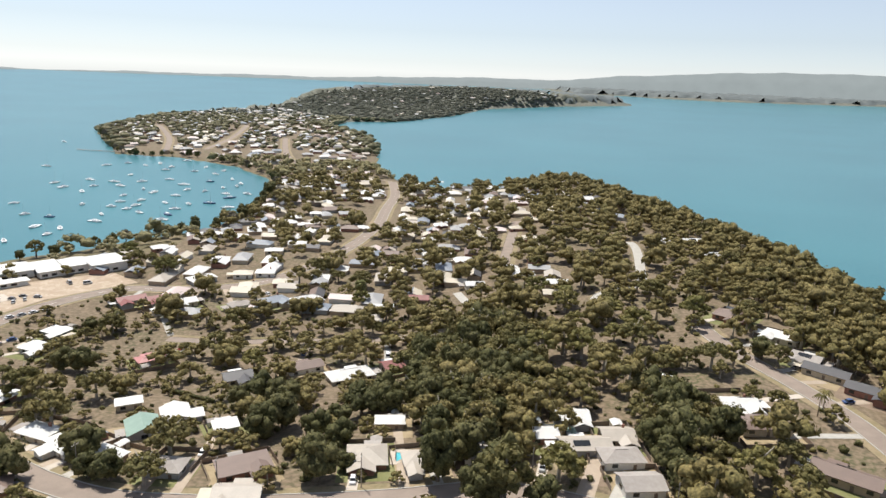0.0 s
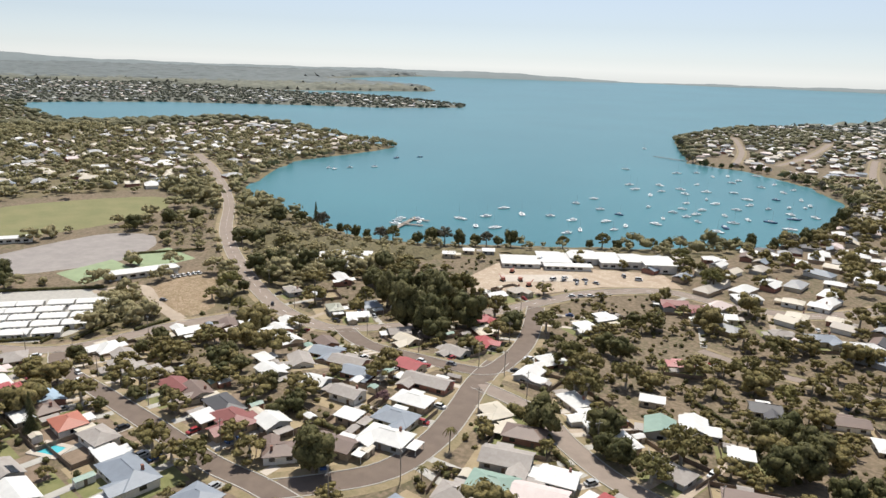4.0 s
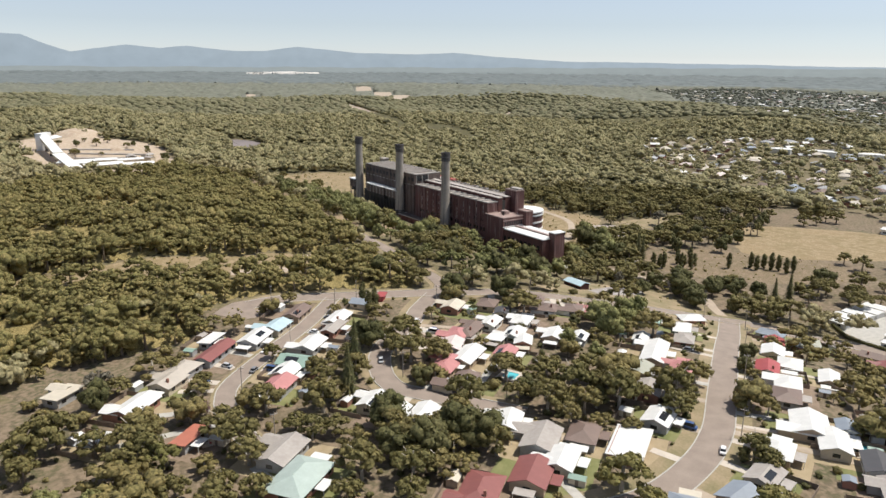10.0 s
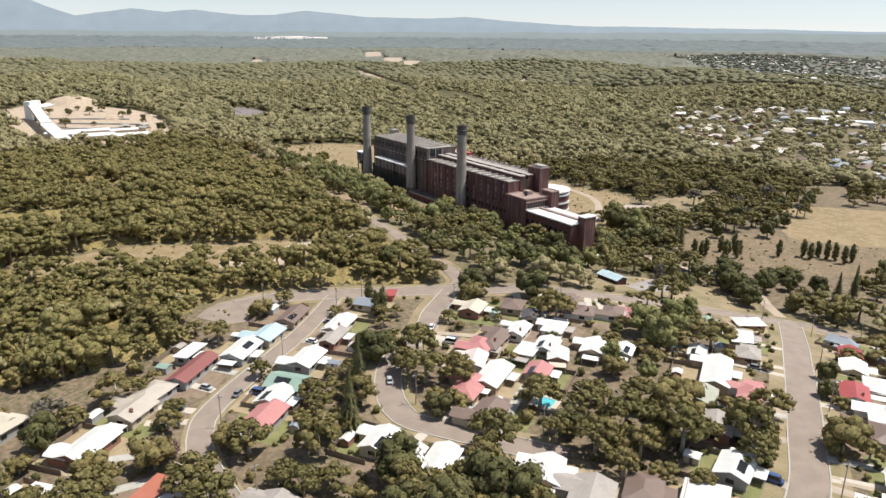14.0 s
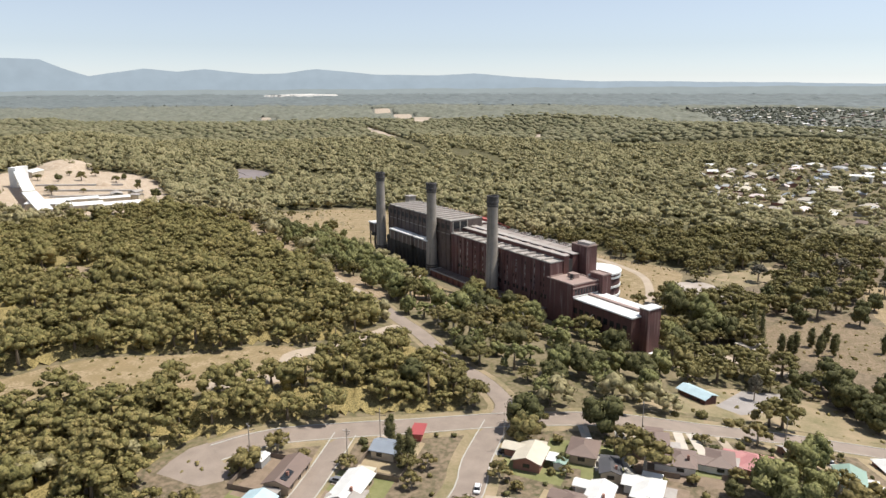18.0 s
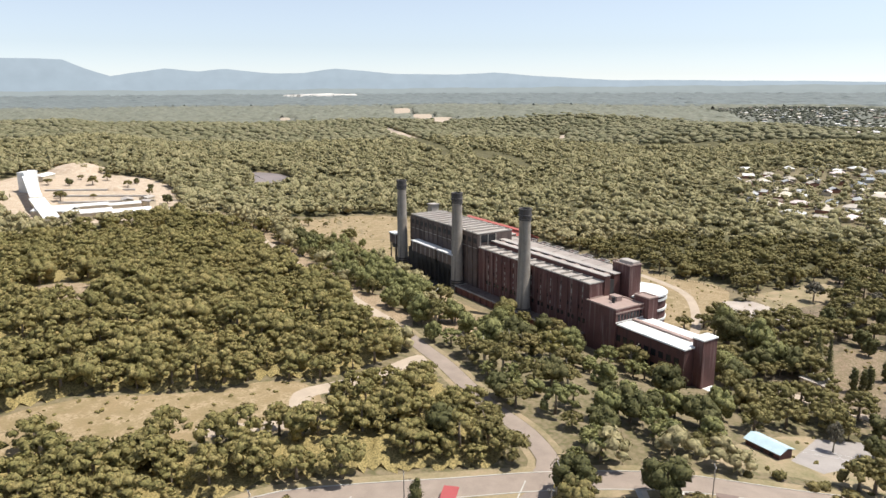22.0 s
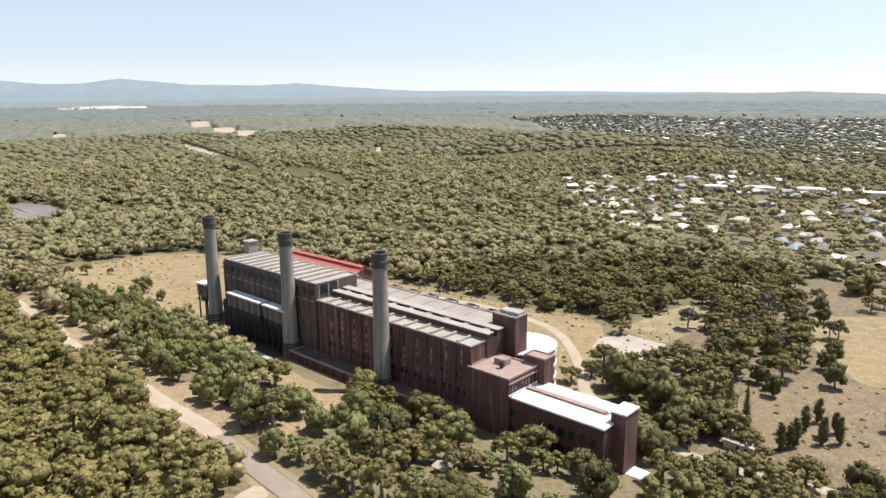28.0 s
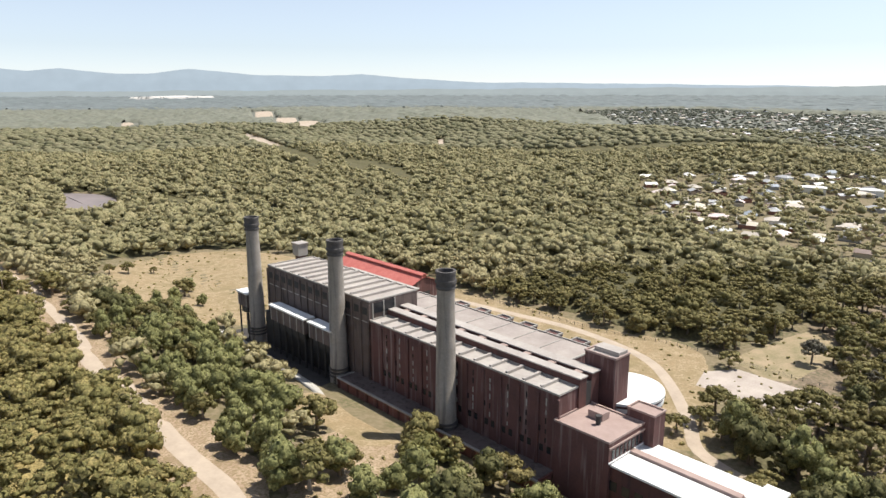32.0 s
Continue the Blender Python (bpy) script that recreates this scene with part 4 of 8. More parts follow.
part("ridge_vent", join(sbox(S0, S1, M - 1.6, M + 1.6, 0.8, 2.4), slope(S0 - 0.5, S1 + 0.5, M - 2.2, 2.4, M, 3.2), slope(S0 - 0.5, S1 + 0.5, M + 2.2, 2.4, M, 3.2)), "red_iron", shed)
gv = [(S0 + 0.1, -(A + 0.6), 12.0), (S0 + 0.1, -(B - 0.6), 12.0), (S0 + 0.1, -M, 17.0), (S0 + 0.5, -(A + 0.6), 12.0), (S0 + 0.5, -(B - 0.6), 12.0), (S0 + 0.5, -M, 17.0)]
part("gable", (gv, [(0, 1, 2), (5, 4, 3), (0, 3, 4, 1), (1, 4, 5, 2), (2, 5, 3, 0)]), "brick", shed)
part("big_door", sbox(S0 - 0.15, S0 + 0.1, M - 4, M + 4, BASE, -7), "dark_steel", shed)


# ---- houses ----
ROOF = {
    "white": (0.67, 0.66, 0.63), "cream": (0.56, 0.50, 0.40), "beige": (0.44, 0.39, 0.33), "grey": (0.36, 0.36, 0.36), "slate": (0.24, 0.27, 0.31),
    "dark": (0.085, 0.082, 0.085), "brown": (0.19, 0.135, 0.11), "maroon": (0.24, 0.085, 0.075), "red": (0.36, 0.075, 0.075), "pink": (0.46, 0.20, 0.19),
    "pinkwhite": (0.62, 0.52, 0.49), "terracotta": (0.42, 0.15, 0.10), "green": (0.25, 0.35, 0.29), "palegreen": (0.38, 0.45, 0.41), "khaki": (0.36, 0.36, 0.29),
    "blue": (0.33, 0.43, 0.52), "paleblue": (0.42, 0.54, 0.58),
}
for k, c in ROOF.items():
    mat("roof_" + k, c, 0.55, var=0.10, scale=0.35, bump=0.12, fine=5)
WALLS = {"wall_white": (0.70, 0.68, 0.63), "wall_cream": (0.52, 0.45, 0.34), "wall_brick": (0.30, 0.15, 0.11), "wall_grey": (0.36, 0.36, 0.35), "wall_tan": (0.40, 0.31, 0.22)}
for k, c in WALLS.items():
    mat(k, c, 0.85, var=0.10, scale=0.8, bump=0.12)
mat("fence_wood", (0.22, 0.17, 0.13), 0.9, var=0.2, scale=1.0)
mat("door_paint", (0.16, 0.12, 0.09), 0.6, var=0.15)
WALL_NAMES = list(WALLS)
HOUSES = []
WORDS = {"g": "gabled", "h": "hipped", "f": "flat skillion"}
SAY = {"pinkwhite": "faded pink-white", "palegreen": "pale green", "paleblue": "pale blue"}
hr = random.Random(7)
solar = random.Random(8)


def gable_roof(w, d, z, rise, over=0.6, th=0.18):
    x, y = w / 2 + over, d / 2 + over
    drop = rise * over / (d / 2)
    v, f = [], []
    for sgn in (-1, 1):
        o = len(v)
        for xx in (-x, x):
            for yy, zz in ((sgn * y, z - drop), (0, z + rise)):
                v += [(xx, yy, zz), (xx, yy, zz + th)]
        f += [tuple(o + i for i in q) for q in ((0, 1, 3, 2), (4, 6, 7, 5), (0, 4, 5, 1), (2, 3, 7, 6), (1, 5, 7, 3), (0, 2, 6, 4))]
    return v, f


def hip_roof(w, d, z, rise, over=0.6, th=0.18):
    x, y = w / 2 + over, d / 2 + over
    r = max(0.3, x - y)
    z0 = z - rise * over / (d / 2)
    v = [(-x, -y, z0), (x, -y, z0), (x, y, z0), (-x, y, z0), (-x, -y, z0 + th), (x, -y, z0 + th), (x, y, z0 + th), (-x, y, z0 + th), (-r, 0, z + rise), (r, 0, z + rise)]
    return v, [(3, 2, 1, 0), (0, 1, 5, 4), (1, 2, 6, 5), (2, 3, 7, 6), (3, 0, 4, 7), (4, 5, 9, 8), (6, 7, 8, 9), (5, 6, 9), (7, 4, 8)]


def house(x, y, turn, w, d, col, style, storeys=1):
    """A detached house: walls, roof, openings, and what is built on to it."""
    if style == "g" and d > w:
        w, d, turn = d, w, turn + 90
    w, d = (w * 0.78 if w > 12 else w * 0.87), (d * 0.77 if d > 9 else d * 0.88)
    wall = hr.choice(WALL_NAMES)
    hh = 2.7 * storeys + 0.4
    z = min(level(x + a, y + b) for a in (-w / 3, w / 3) for b in (-d / 3, d / 3)) - 0.1
    say = SAY.get(col, col)
    h = thing("house", (x, y, z), turn + hr.uniform(-3, 3), f"{'weatherboard' if wall != 'wall_brick' else 'brick'} house under a {say} {WORDS[style]} roof", "house", "houses of the suburb")
    HOUSES.append((x, y, w, d, turn))
    body = part("wall_shell", box(-w / 2, w / 2, -d / 2, d / 2, -0.6, hh), wall, h)
    rise = d * (0.18 if style == "g" else 0.21)
    if style == "g":
        top = part("roof", gable_roof(w, d, hh, rise), "roof_" + col, h)
        if solar.random() < 0.22:
            a0, sd = solar.uniform(-0.3, 0.1) * w, solar.choice((-1, 1))
            pv = [(a0 + a, sd * b * d, hh + rise * (1 - 2 * b) + q) for q in (0.2, 0.3) for a, b in ((0, 0.1), (5, 0.1), (5, 0.36), (0, 0.36))]
            part("solar_panel", (pv, box(0, 1, 0, 1, 0, 1)[1]), "dark_glass", top, "dark glass solar panel")
        for sx in (-1, 1):
            gv = [(sx * (w / 2 - o), yy, zz) for o in (0, 0.2) for yy, zz in ((-d / 2, hh), (d / 2, hh), (0, hh + rise))]
            part("gable", (gv, [(0, 1, 2), (5, 4, 3), (0, 3, 4, 1), (1, 4, 5, 2), (2, 5, 3, 0)]), wall, body)
    elif style == "h":
        roof = part("roof", hip_roof(w, d, hh, rise), "roof_" + col, h)
        r = max(0.3, w / 2 - d / 2)
        part("ridge_cap", box(-r, r, -0.14, 0.14, hh + rise - 0.03, hh + rise + 0.1), "roof_" + col, roof)
    else:
        v, f = box(-w / 2 - 0.7, w / 2 + 0.7, -d / 2 - 0.7, d / 2 + 0.7, hh, hh + 0.22)
        part("roof", ([(a, b, c + 0.05 * b) for a, b, c in v], f), "roof_" + col, h)
    n = max(2, int(w / 4.2))
    for sd in (-1, 1):
        for i in range(n):
            xx = -w / 2 + (i + 0.5) * w / n
            if i == n // 2 and sd < 0:
                part("door", box(xx - 0.5, xx + 0.5, sd * d / 2 - 0.06, sd * d / 2 + 0.06, 0.1, 2.1), "door_paint", h)
            else:
                part("window", box(xx - 0.85, xx + 0.85, sd * d / 2 - 0.07, sd * d / 2 + 0.07, hh - 1.9, hh - 0.7), "dark_glass", h)
    for sx in (-1, 1):
        part("window", box(sx * w / 2 - 0.07, sx * w / 2 + 0.07, -1.0, 1.0, hh - 1.9, hh - 0.7), "dark_glass", h)
    if w > 9 and hr.random() < 0.62:
        ew, ed = d * hr.uniform(0.5, 0.7), hr.uniform(3.0, 5.0)
        ex, ey = hr.choice((-1, 1)) * (w / 2 - ew / 2 - 0.3), -(d / 2 + ed / 2 - 0.3)
        wing = part("wing", moved(box(-ew / 2, ew / 2, -ed / 2, ed / 2 - 0.02, -0.6, hh - 0.15), ex, ey), wall, h)
        er = ew * 0.19
        part("wing_roof", moved(gable_roof(ed + 2.4, ew, hh - 0.15, er), ex, ey + 0.9, 0, 90), "roof_" + col, wing)
    if hr.random() < 0.55:
        sx = hr.choice((-1, 1))
        cx = sx * (w / 2 + 0.85 + 1.7)
        port = part("carport_roof", box(cx - 1.7, cx + 1.7, -2.8, 2.8, 2.35, 2.5), "roof_" + hr.choice(["white", "white", "grey", "cream", col]), h)
        for yy in (-2.6, 2.6):
            part("post", box(cx + sx * 1.5 - 0.06, cx + sx * 1.5 + 0.06, yy - 0.06, yy + 0.06, -0.6, 2.35), "wall_white", port)
    k = hr.random()
    if k < 0.45:
        dx = hr.uniform(-0.2, 0.2) * w
        pv = box(dx - 2.6, dx + 2.6, d / 2 + 0.62, d / 2 + 3.6, 2.35, 2.5)
        p = part("patio_roof", pv, "roof_" + hr.choice([col, "white", "grey"]), h)
        for sx in (-2.4, 2.4):
            part("post", box(dx + sx - 0.06, dx + sx + 0.06, d / 2 + 3.3, d / 2 + 3.42, -0.5, 2.35), "wall_white", p)
    elif k < 0.7 and style != "f":
        part("chimney", box(w * 0.22, w * 0.22 + 0.7, d * 0.2, d * 0.2 + 0.7, hh, hh + rise + 0.7), "wall_brick", h)
    return h


# a row of houses
house(-267.8, -132.2, 5, 13, 10, "cream", "g")
house(-257.7, -108.7, 5, 12, 7, "white", "g")
house(-266.7, -98.2, 5, 12, 8, "white", "h")
house(-246.4, -112.9, 5, 22, 8, "brown", "h")
house(-250.6, -95.1, 5, 13, 8, "white", "g")
house(-243.0, -99.5, 5, 9, 7, "white", "f")
house(-239.4, -115.1, 5, 14, 9, "pink", "h")
house(-231.4, -90.7, 5, 9, 8, "pink", "g")
house(-257.3, -80.1, 5, 14, 9, "white", "g")
house(-260.1, -71.1, 5, 9, 7, "white", "g")
house(-297, -75, 5, 11, 9, "pink", "h")
house(-305.3, -51.3, 5, 14, 10, "green", "g")
house(-301.0, -37.5, 5, 12, 7, "white", "f")
house(-282.8, -33.8, 5, 10, 8, "grey", "h")
house(-272.1, -48.9, 5, 9, 6, "white", "g")
house(-259.4, -40.8, 5, 26, 9, "white", "g")
house(-250.3, -29.4, 5, 11, 8, "pink", "h")
house(-240.5, -41.9, 5, 14, 8, "khaki", "g")
house(-226.0, -36.2, 5, 12, 9, "grey", "g")
house(-221.7, -102.0, 5, 20, 10, "white", "g")
house(-211.5, -105.2, 5, 20, 9, "pink", "h")
house(-200.2, -93.5, 5, 16, 9, "brown", "g")
house(-186.9, -46.5, 5, 15, 9, "brown", "h")
house(-187.8, -33.1, 5, 22, 12, "white", "f")
house(-177.9, -56.5, 5, 18, 12, "grey", "g")
house(-169.8, -47.7, 5, 12, 10, "white", "g")
house(-159.5, -52.3, 5, 16, 12, "maroon", "g")
house(-162.6, -12.6, 5, 15, 12, "slate", "h")
house(-173.6, -112.4, 5, 13, 8, "white", "g")
# a row of houses
house(-334.5, 12.4, 4, 16, 10, "khaki", "h")
house(-320.8, -1.6, 4, 9, 8, "red", "g")
house(-284.4, 5.4, 4, 14, 9, "white", "h")
house(-276.7, 18.6, 4, 14, 7, "white", "g")
house(-256.6, 5.5, 4, 16, 9, "white", "h")
house(-243.9, 5.6, 4, 14, 9, "brown", "h")
house(-225.2, 12.6, 4, 18, 13, "white", "g")
house(-217.0, 19.2, 4, 16, 10, "white", "g")
house(-228.9, 22.7, 4, 8, 6, "slate", "g")
house(-239.4, 35.9, 4, 14, 8, "slate", "g")
house(-319.9, 41.0, 4, 12, 7, "maroon", "g")
house(-291.8, 50.7, 4, 14, 9, "pinkwhite", "g")
house(-270.8, 48.8, 4, 12, 8, "white", "g")
house(-257.7, 46.9, 4, 12, 9, "red", "h")
house(-237.9, 56.4, 4, 12, 8, "blue", "g")
house(-228.9, 52.7, 4, 10, 8, "brown", "h")
house(-225.9, 46.3, 4, 7, 5, "white", "f")
house(-213.9, 55.6, 4, 11, 10, "terracotta", "h")
house(-209.3, 29.9, 4, 14, 8, "dark", "g")
house(-197.3, 34.0, 4, 13, 9, "grey", "g")
house(-183.7, 34.0, 4, 15, 11, "white", "g")
house(-166.3, 37.1, 4, 22, 12, "dark", "h")
house(-175.5, 58.9, 4, 22, 12, "slate", "h")
house(-186.3, 58.1, 4, 11, 6, "white", "f")
# a row of houses
house(-296.6, 94.8, -2, 15, 12, "white", "h")
house(-277.3, 95.3, -2, 16, 10, "grey", "g")
house(-243.2, 92.3, -2, 13, 9, "grey", "h")
house(-218.1, 91.7, -2, 15, 9, "maroon", "g")
house(-210.1, 94.4, -2, 14, 9, "brown", "g")
house(-193.8, 96.0, -2, 18, 10, "dark", "h")
house(-183.8, 93.6, -2, 18, 12, "maroon", "h")
house(-174.3, 102.0, -2, 9, 9, "white", "g")
house(-190.1, 87.8, -2, 8, 6, "white", "f")
house(-289.0, 160.7, -2, 12, 8, "white", "g")
house(-271.7, 163.8, -2, 12, 8, "white", "g")
house(-279.9, 146.7, -2, 10, 8, "pinkwhite", "g")
house(-256.3, 157.7, -2, 18, 9, "white", "g")
house(-230.0, 131.0, -2, 9, 5, "white", "f")
house(-211.9, 123.7, -2, 14, 8, "white", "g")
# a row of houses
house(-222.4, 156.2, 20, 16, 9, "slate", "g")
house(-204.4, 153.6, 20, 18, 9, "grey", "g")
house(-189.6, 147.4, 20, 16, 8, "slate", "g")
house(-191.1, 129.3, 20, 10, 8, "white", "g")
house(-175.9, 131.8, 20, 12, 8, "grey", "g")
house(-162.1, 122.3, 20, 8, 6, "white", "f")
house(-167.5, 161.2, 20, 22, 9, "grey", "g")
house(-158.3, 145.9, 20, 16, 10, "white", "h")
house(-152.0, 133.0, 20, 16, 11, "slate", "h")
house(-144.4, 123.0, 20, 18, 11, "white", "h")
house(-151.0, 108.8, 20, 16, 8, "brown", "g")
# a row of houses
house(-119.6, 157.8, 25, 16, 10, "brown", "h")
house(-113.1, 141.6, 25, 18, 12, "grey", "g")
house(-106.5, 127.7, 25, 16, 13, "green", "h")
house(-97.0, 144.8, 25, 13, 9, "white", "g")
house(-94.9, 133.6, 25, 18, 9, "pinkwhite", "g")
house(-109.2, 117.4, 25, 14, 9, "grey", "h")
# a row of houses
house(-178.9, 279.0, -20, 15, 9, "white", "f")
house(-181.8, 299.4, -20, 12, 8, "white", "f")
house(-158.4, 221.7, -20, 11, 10, "white", "h")
house(-205.4, 234.4, -20, 13, 12, "cream", "f")
house(-259.6, 233.4, -20, 12, 7, "white", "f")
house(-272.6, 219.8, -20, 11, 8, "slate", "h")
house(-274.8, 237.0, -20, 10, 6, "white", "g")
house(-320.5, 235.1, -20, 20, 8, "white", "g")
house(-305.7, 208.8, -20, 10, 6, "white", "g")
house(-281.1, 201.6, -20, 14, 8, "khaki", "h")
house(-277.8, 172.1, -20, 12, 8, "white", "g")
house(-294.2, 149.1, -20, 13, 8, "brown", "g")
house(-217.5, 140.1, -20, 14, 9, "grey", "g")
# a row of houses
house(-311.0, 352.9, 45, 9, 7, "white", "g")
house(-321.5, 324.6, 45, 9, 7, "white", "g")
house(-319.7, 342.1, 45, 8, 6, "white", "g")
# a row of houses
house(-169.8, 349.0, 40, 18, 9, "maroon", "g")
house(-155.7, 352.1, 40, 16, 9, "maroon", "g")
house(-148.4, 333.5, 40, 7, 4, "white", "f")
house(-141.0, 349.2, 40, 14, 9, "white", "g")
house(-123.7, 267.6, 40, 14, 7, "pink", "h")
house(-147.7, 392.6, 40, 20, 9, "white", "h")
house(-95.3, 356.7, 40, 18, 12, "slate", "h")
house(-78.6, 360.8, 40, 20, 10, "white", "h")
house(-111.1, 347.8, 40, 14, 8, "grey", "h")
house(-199.9, 458.5, 40, 14, 9, "white", "h")
# a row of houses
house(-81.5, 249.1, 30, 12, 9, "dark", "g")
house(-96.2, 199.2, 30, 12, 14, "green", "g")
house(-90.0, 210.2, 30, 11, 12, "white", "g")
house(-109.8, 218.6, 30, 9, 5, "white", "f")
house(-70.4, 201.6, 30, 8, 6, "white", "f")
house(-56.5, 175.1, 30, 18, 9, "brown", "f")
house(-38.2, 254.1, 30, 22, 12, "white", "h")
house(-58.4, 263.0, 30, 18, 8, "brown", "g")
house(-20.8, 263.9, 30, 15, 9, "maroon", "g")
# a row of houses
house(-17.4, 362.7, 5, 14, 10, "maroon", "g")
house(30.5, 196.4, 5, 10, 9, "white", "g")
house(41.1, 208.2, 5, 14, 10, "white", "g")
house(42.3, 188.8, 5, 19, 10, "beige", "g")
house(53.1, 194.5, 5, 11, 10, "beige", "g")
house(51.6, 182.0, 5, 15, 9, "grey", "h")
house(53.8, 168.1, 5, 14, 11, "grey", "g")
house(101.0, 203.2, 5, 20, 12, "brown", "h")
house(98.2, 216.6, 5, 16, 8, "white", "g")
house(79.6, 234.1, 5, 8, 7, "white", "g")
house(-22.2, 182.3, 5, 14, 14, "beige", "h")
house(-17.8, 206.1, 5, 10, 5, "white", "f")
house(-53.5, 160.1, 5, 15, 8, "beige", "g")
# a row of houses
house(132.7, 312.5, -40, 18, 14, "brown", "h")
house(144.2, 285.4, -40, 18, 10, "white", "f")
house(143.3, 261.0, -40, 12, 10, "grey", "g")
house(144.5, 248.1, -40, 20, 10, "dark", "g")
house(151.6, 232.5, -40, 18, 10, "dark", "g")
house(112.6, 174.9, -40, 22, 9, "brown", "g")
# a row of houses
house(42.4, 396.4, 10, 16, 8, "white", "g")
house(7.8, 442.8, 10, 16, 10, "white", "h")
house(13.9, 382.8, 10, 12, 8, "white", "g")
house(167.0, 480.7, 10, 26, 10, "white", "g")
house(166.9, 440.6, 10, 16, 8, "white", "g")
house(144.8, 479.4, 10, 12, 6, "white", "g")
house(124.1, 641.4, 10, 24, 14, "white", "h")
house(-21.0, 848.0, 10, 18, 10, "white", "g")
house(-126.9, 405.5, 10, 14, 9, "cream", "h")
house(-114.3, 410.2, 10, 14, 9, "white", "h")
house(-99.0, 390.7, 10, 13, 9, "cream", "h")
house(-116.6, 382.5, 10, 13, 9, "cream", "h")
house(-150.9, 435.7, 10, 14, 9, "white", "h")
house(-122.9, 463.7, 10, 15, 8, "white", "h")
house(-119.8, 549.0, 10, 14, 8, "white", "h")
house(-145.3, 558.7, 10, 14, 8, "white", "h")
house(-44.8, 531.4, 10, 15, 9, "cream", "h")
house(-29.5, 535.6, 10, 15, 9, "brown", "h")
house(-17.2, 508.8, 10, 13, 8, "white", "h")
house(-73.5, 546.7, 10, 12, 8, "white", "h")
house(-93.8, 532.2, 10, 12, 8, "white", "h")
house(-109.7, 686.7, 10, 12, 8, "white", "h")
house(-85.6, 675.8, 10, 12, 8, "white", "h")
house(-35.2, 588.5, 10, 14, 9, "cream", "h")
house(-10.1, 561.2, 10, 14, 9, "white", "h")
house(-120.0, 595.9, 10, 12, 8, "white", "h")
house(-157.9, 500.7, 10, 14, 8, "white", "h")
house(-178.6, 505.7, 10, 14, 8, "white", "h")
house(63.2, 554.5, 10, 16, 9, "cream", "h")
house(49.5, 525.9, 10, 14, 8, "cream", "h")
# a row of houses
house(-208.1, -183.2, 13, 14, 10, "paleblue", "g")
house(-194.7, -182.3, 13, 18, 9, "white", "g")
house(-228.1, -167.1, 13, 18, 8, "white", "g")
house(-218.8, -162.4, 13, 16, 6, "grey", "g")
house(-200.9, -159.7, 13, 16, 10, "white", "g")
house(-224.9, -186.2, 13, 18, 8, "brown", "g")
house(-250.5, -169, 13, 8, 13, "slate", "g")
house(-184.6, -195.5, 13, 12, 5, "white", "f")
house(-177.1, -185.7, 13, 24, 7, "maroon", "g")
house(-185.6, -154.4, 13, 12, 14, "green", "g")
house(-177.0, -151.9, 13, 11, 9, "white", "g")
house(-167.3, -147.0, 13, 16, 9, "pink", "g")
house(-160.1, -184.5, 13, 16, 10, "beige", "h")
house(-151.0, -181.0, 13, 14, 9, "beige", "g")
house(-133.9, -176.2, 13, 18, 10, "white", "g")
# a row of houses
house(-279, -120, 12, 13, 9, "brown", "h")
house(-294, -103, 12, 12, 9, "brown", "h")
house(-287, -94, 12, 11, 9, "brown", "h")
house(-272, -110, 17, 8, 6, "dark", "g")
house(-293, -84, 12, 11, 8, "brown", "h")
house(-228.0, -111.8, 17, 12, 8, "pinkwhite", "g")
house(-245.4, -89.1, 17, 10, 7, "white", "g")
# a row of houses
house(-170.3, -102.8, 8, 14, 8, "white", "g")
house(-173.8, -94.2, 8, 15, 8, "white", "g")
# a row of houses
house(-136.0, -117.9, 10, 18, 11, "grey", "g")
house(-128.2, -105.5, 10, 22, 14, "palegreen", "h")
house(-145.6, -61.1, 10, 20, 12, "maroon", "h")
house(-182.8, -69.0, 10, 14, 8, "white", "g")
house(-129.0, -146.8, 10, 14, 5, "terracotta", "f")
house(-114.1, -169.0, 10, 9, 6, "white", "f")
house(-127.9, -203.6, 10, 12, 7, "cream", "f")


# Houses along the streets between those listed above.
lots = random.Random(77)
extra = 0
for line, half in ROADS[:9]:
    run = np.concatenate([[0], np.cumsum(np.hypot(*np.diff(line, axis=0).T))])
    for dist in np.arange(8, run[-1], 15):
        i = min(int(np.searchsorted(run, dist)), len(line) - 2)
        t = (line[i + 1] - line[i]) / np.hypot(*(line[i + 1] - line[i]))
        for side in (-1, 1):
            x, y = line[i] + np.array((-t[1], t[0])) * side * (half + lots.uniform(9, 12))
            keep = inside(SUB_MAIN, np.array([x]), np.array([y]))[0] and y < 330 and x < 90 and not (-215 < x < -90 and 225 < y < 330) and extra < 48
            for other, oh in ROADS:
                keep = keep and ((other - (x, y)) ** 2).sum(1).min() > (oh + 6.5) ** 2
            for p in PATCHES:
                keep = keep and not inside(p, np.array([x]), np.array([y]))[0]
            keep = keep and all((x - a) ** 2 + (y - b) ** 2 > (8.5 + max(w, d) * 0.5) ** 2 for a, b, w, d, _ in HOUSES)
            if keep:
                extra += 1
                house(float(x), float(y), math.degrees(math.atan2(t[1], t[0])), lots.uniform(11.5, 14), lots.uniform(8, 9), lots.choice(["white", "grey", "slate", "cream", "brown", "beige", "white", "grey", "red"]), lots.choice("hhgg"))


# ---- trees ----
def ico(sub):
    bm = bmesh.new()
    bmesh.ops.create_icosphere(bm, subdivisions=sub, radius=1.0)
    v = np.array([w.co[:] for w in bm.verts])
    f = np.array([[w.index for w in q.verts] for q in bm.faces])
    bm.free()
    return v, f


ICO1, ICO2 = ico(1), ico(2)


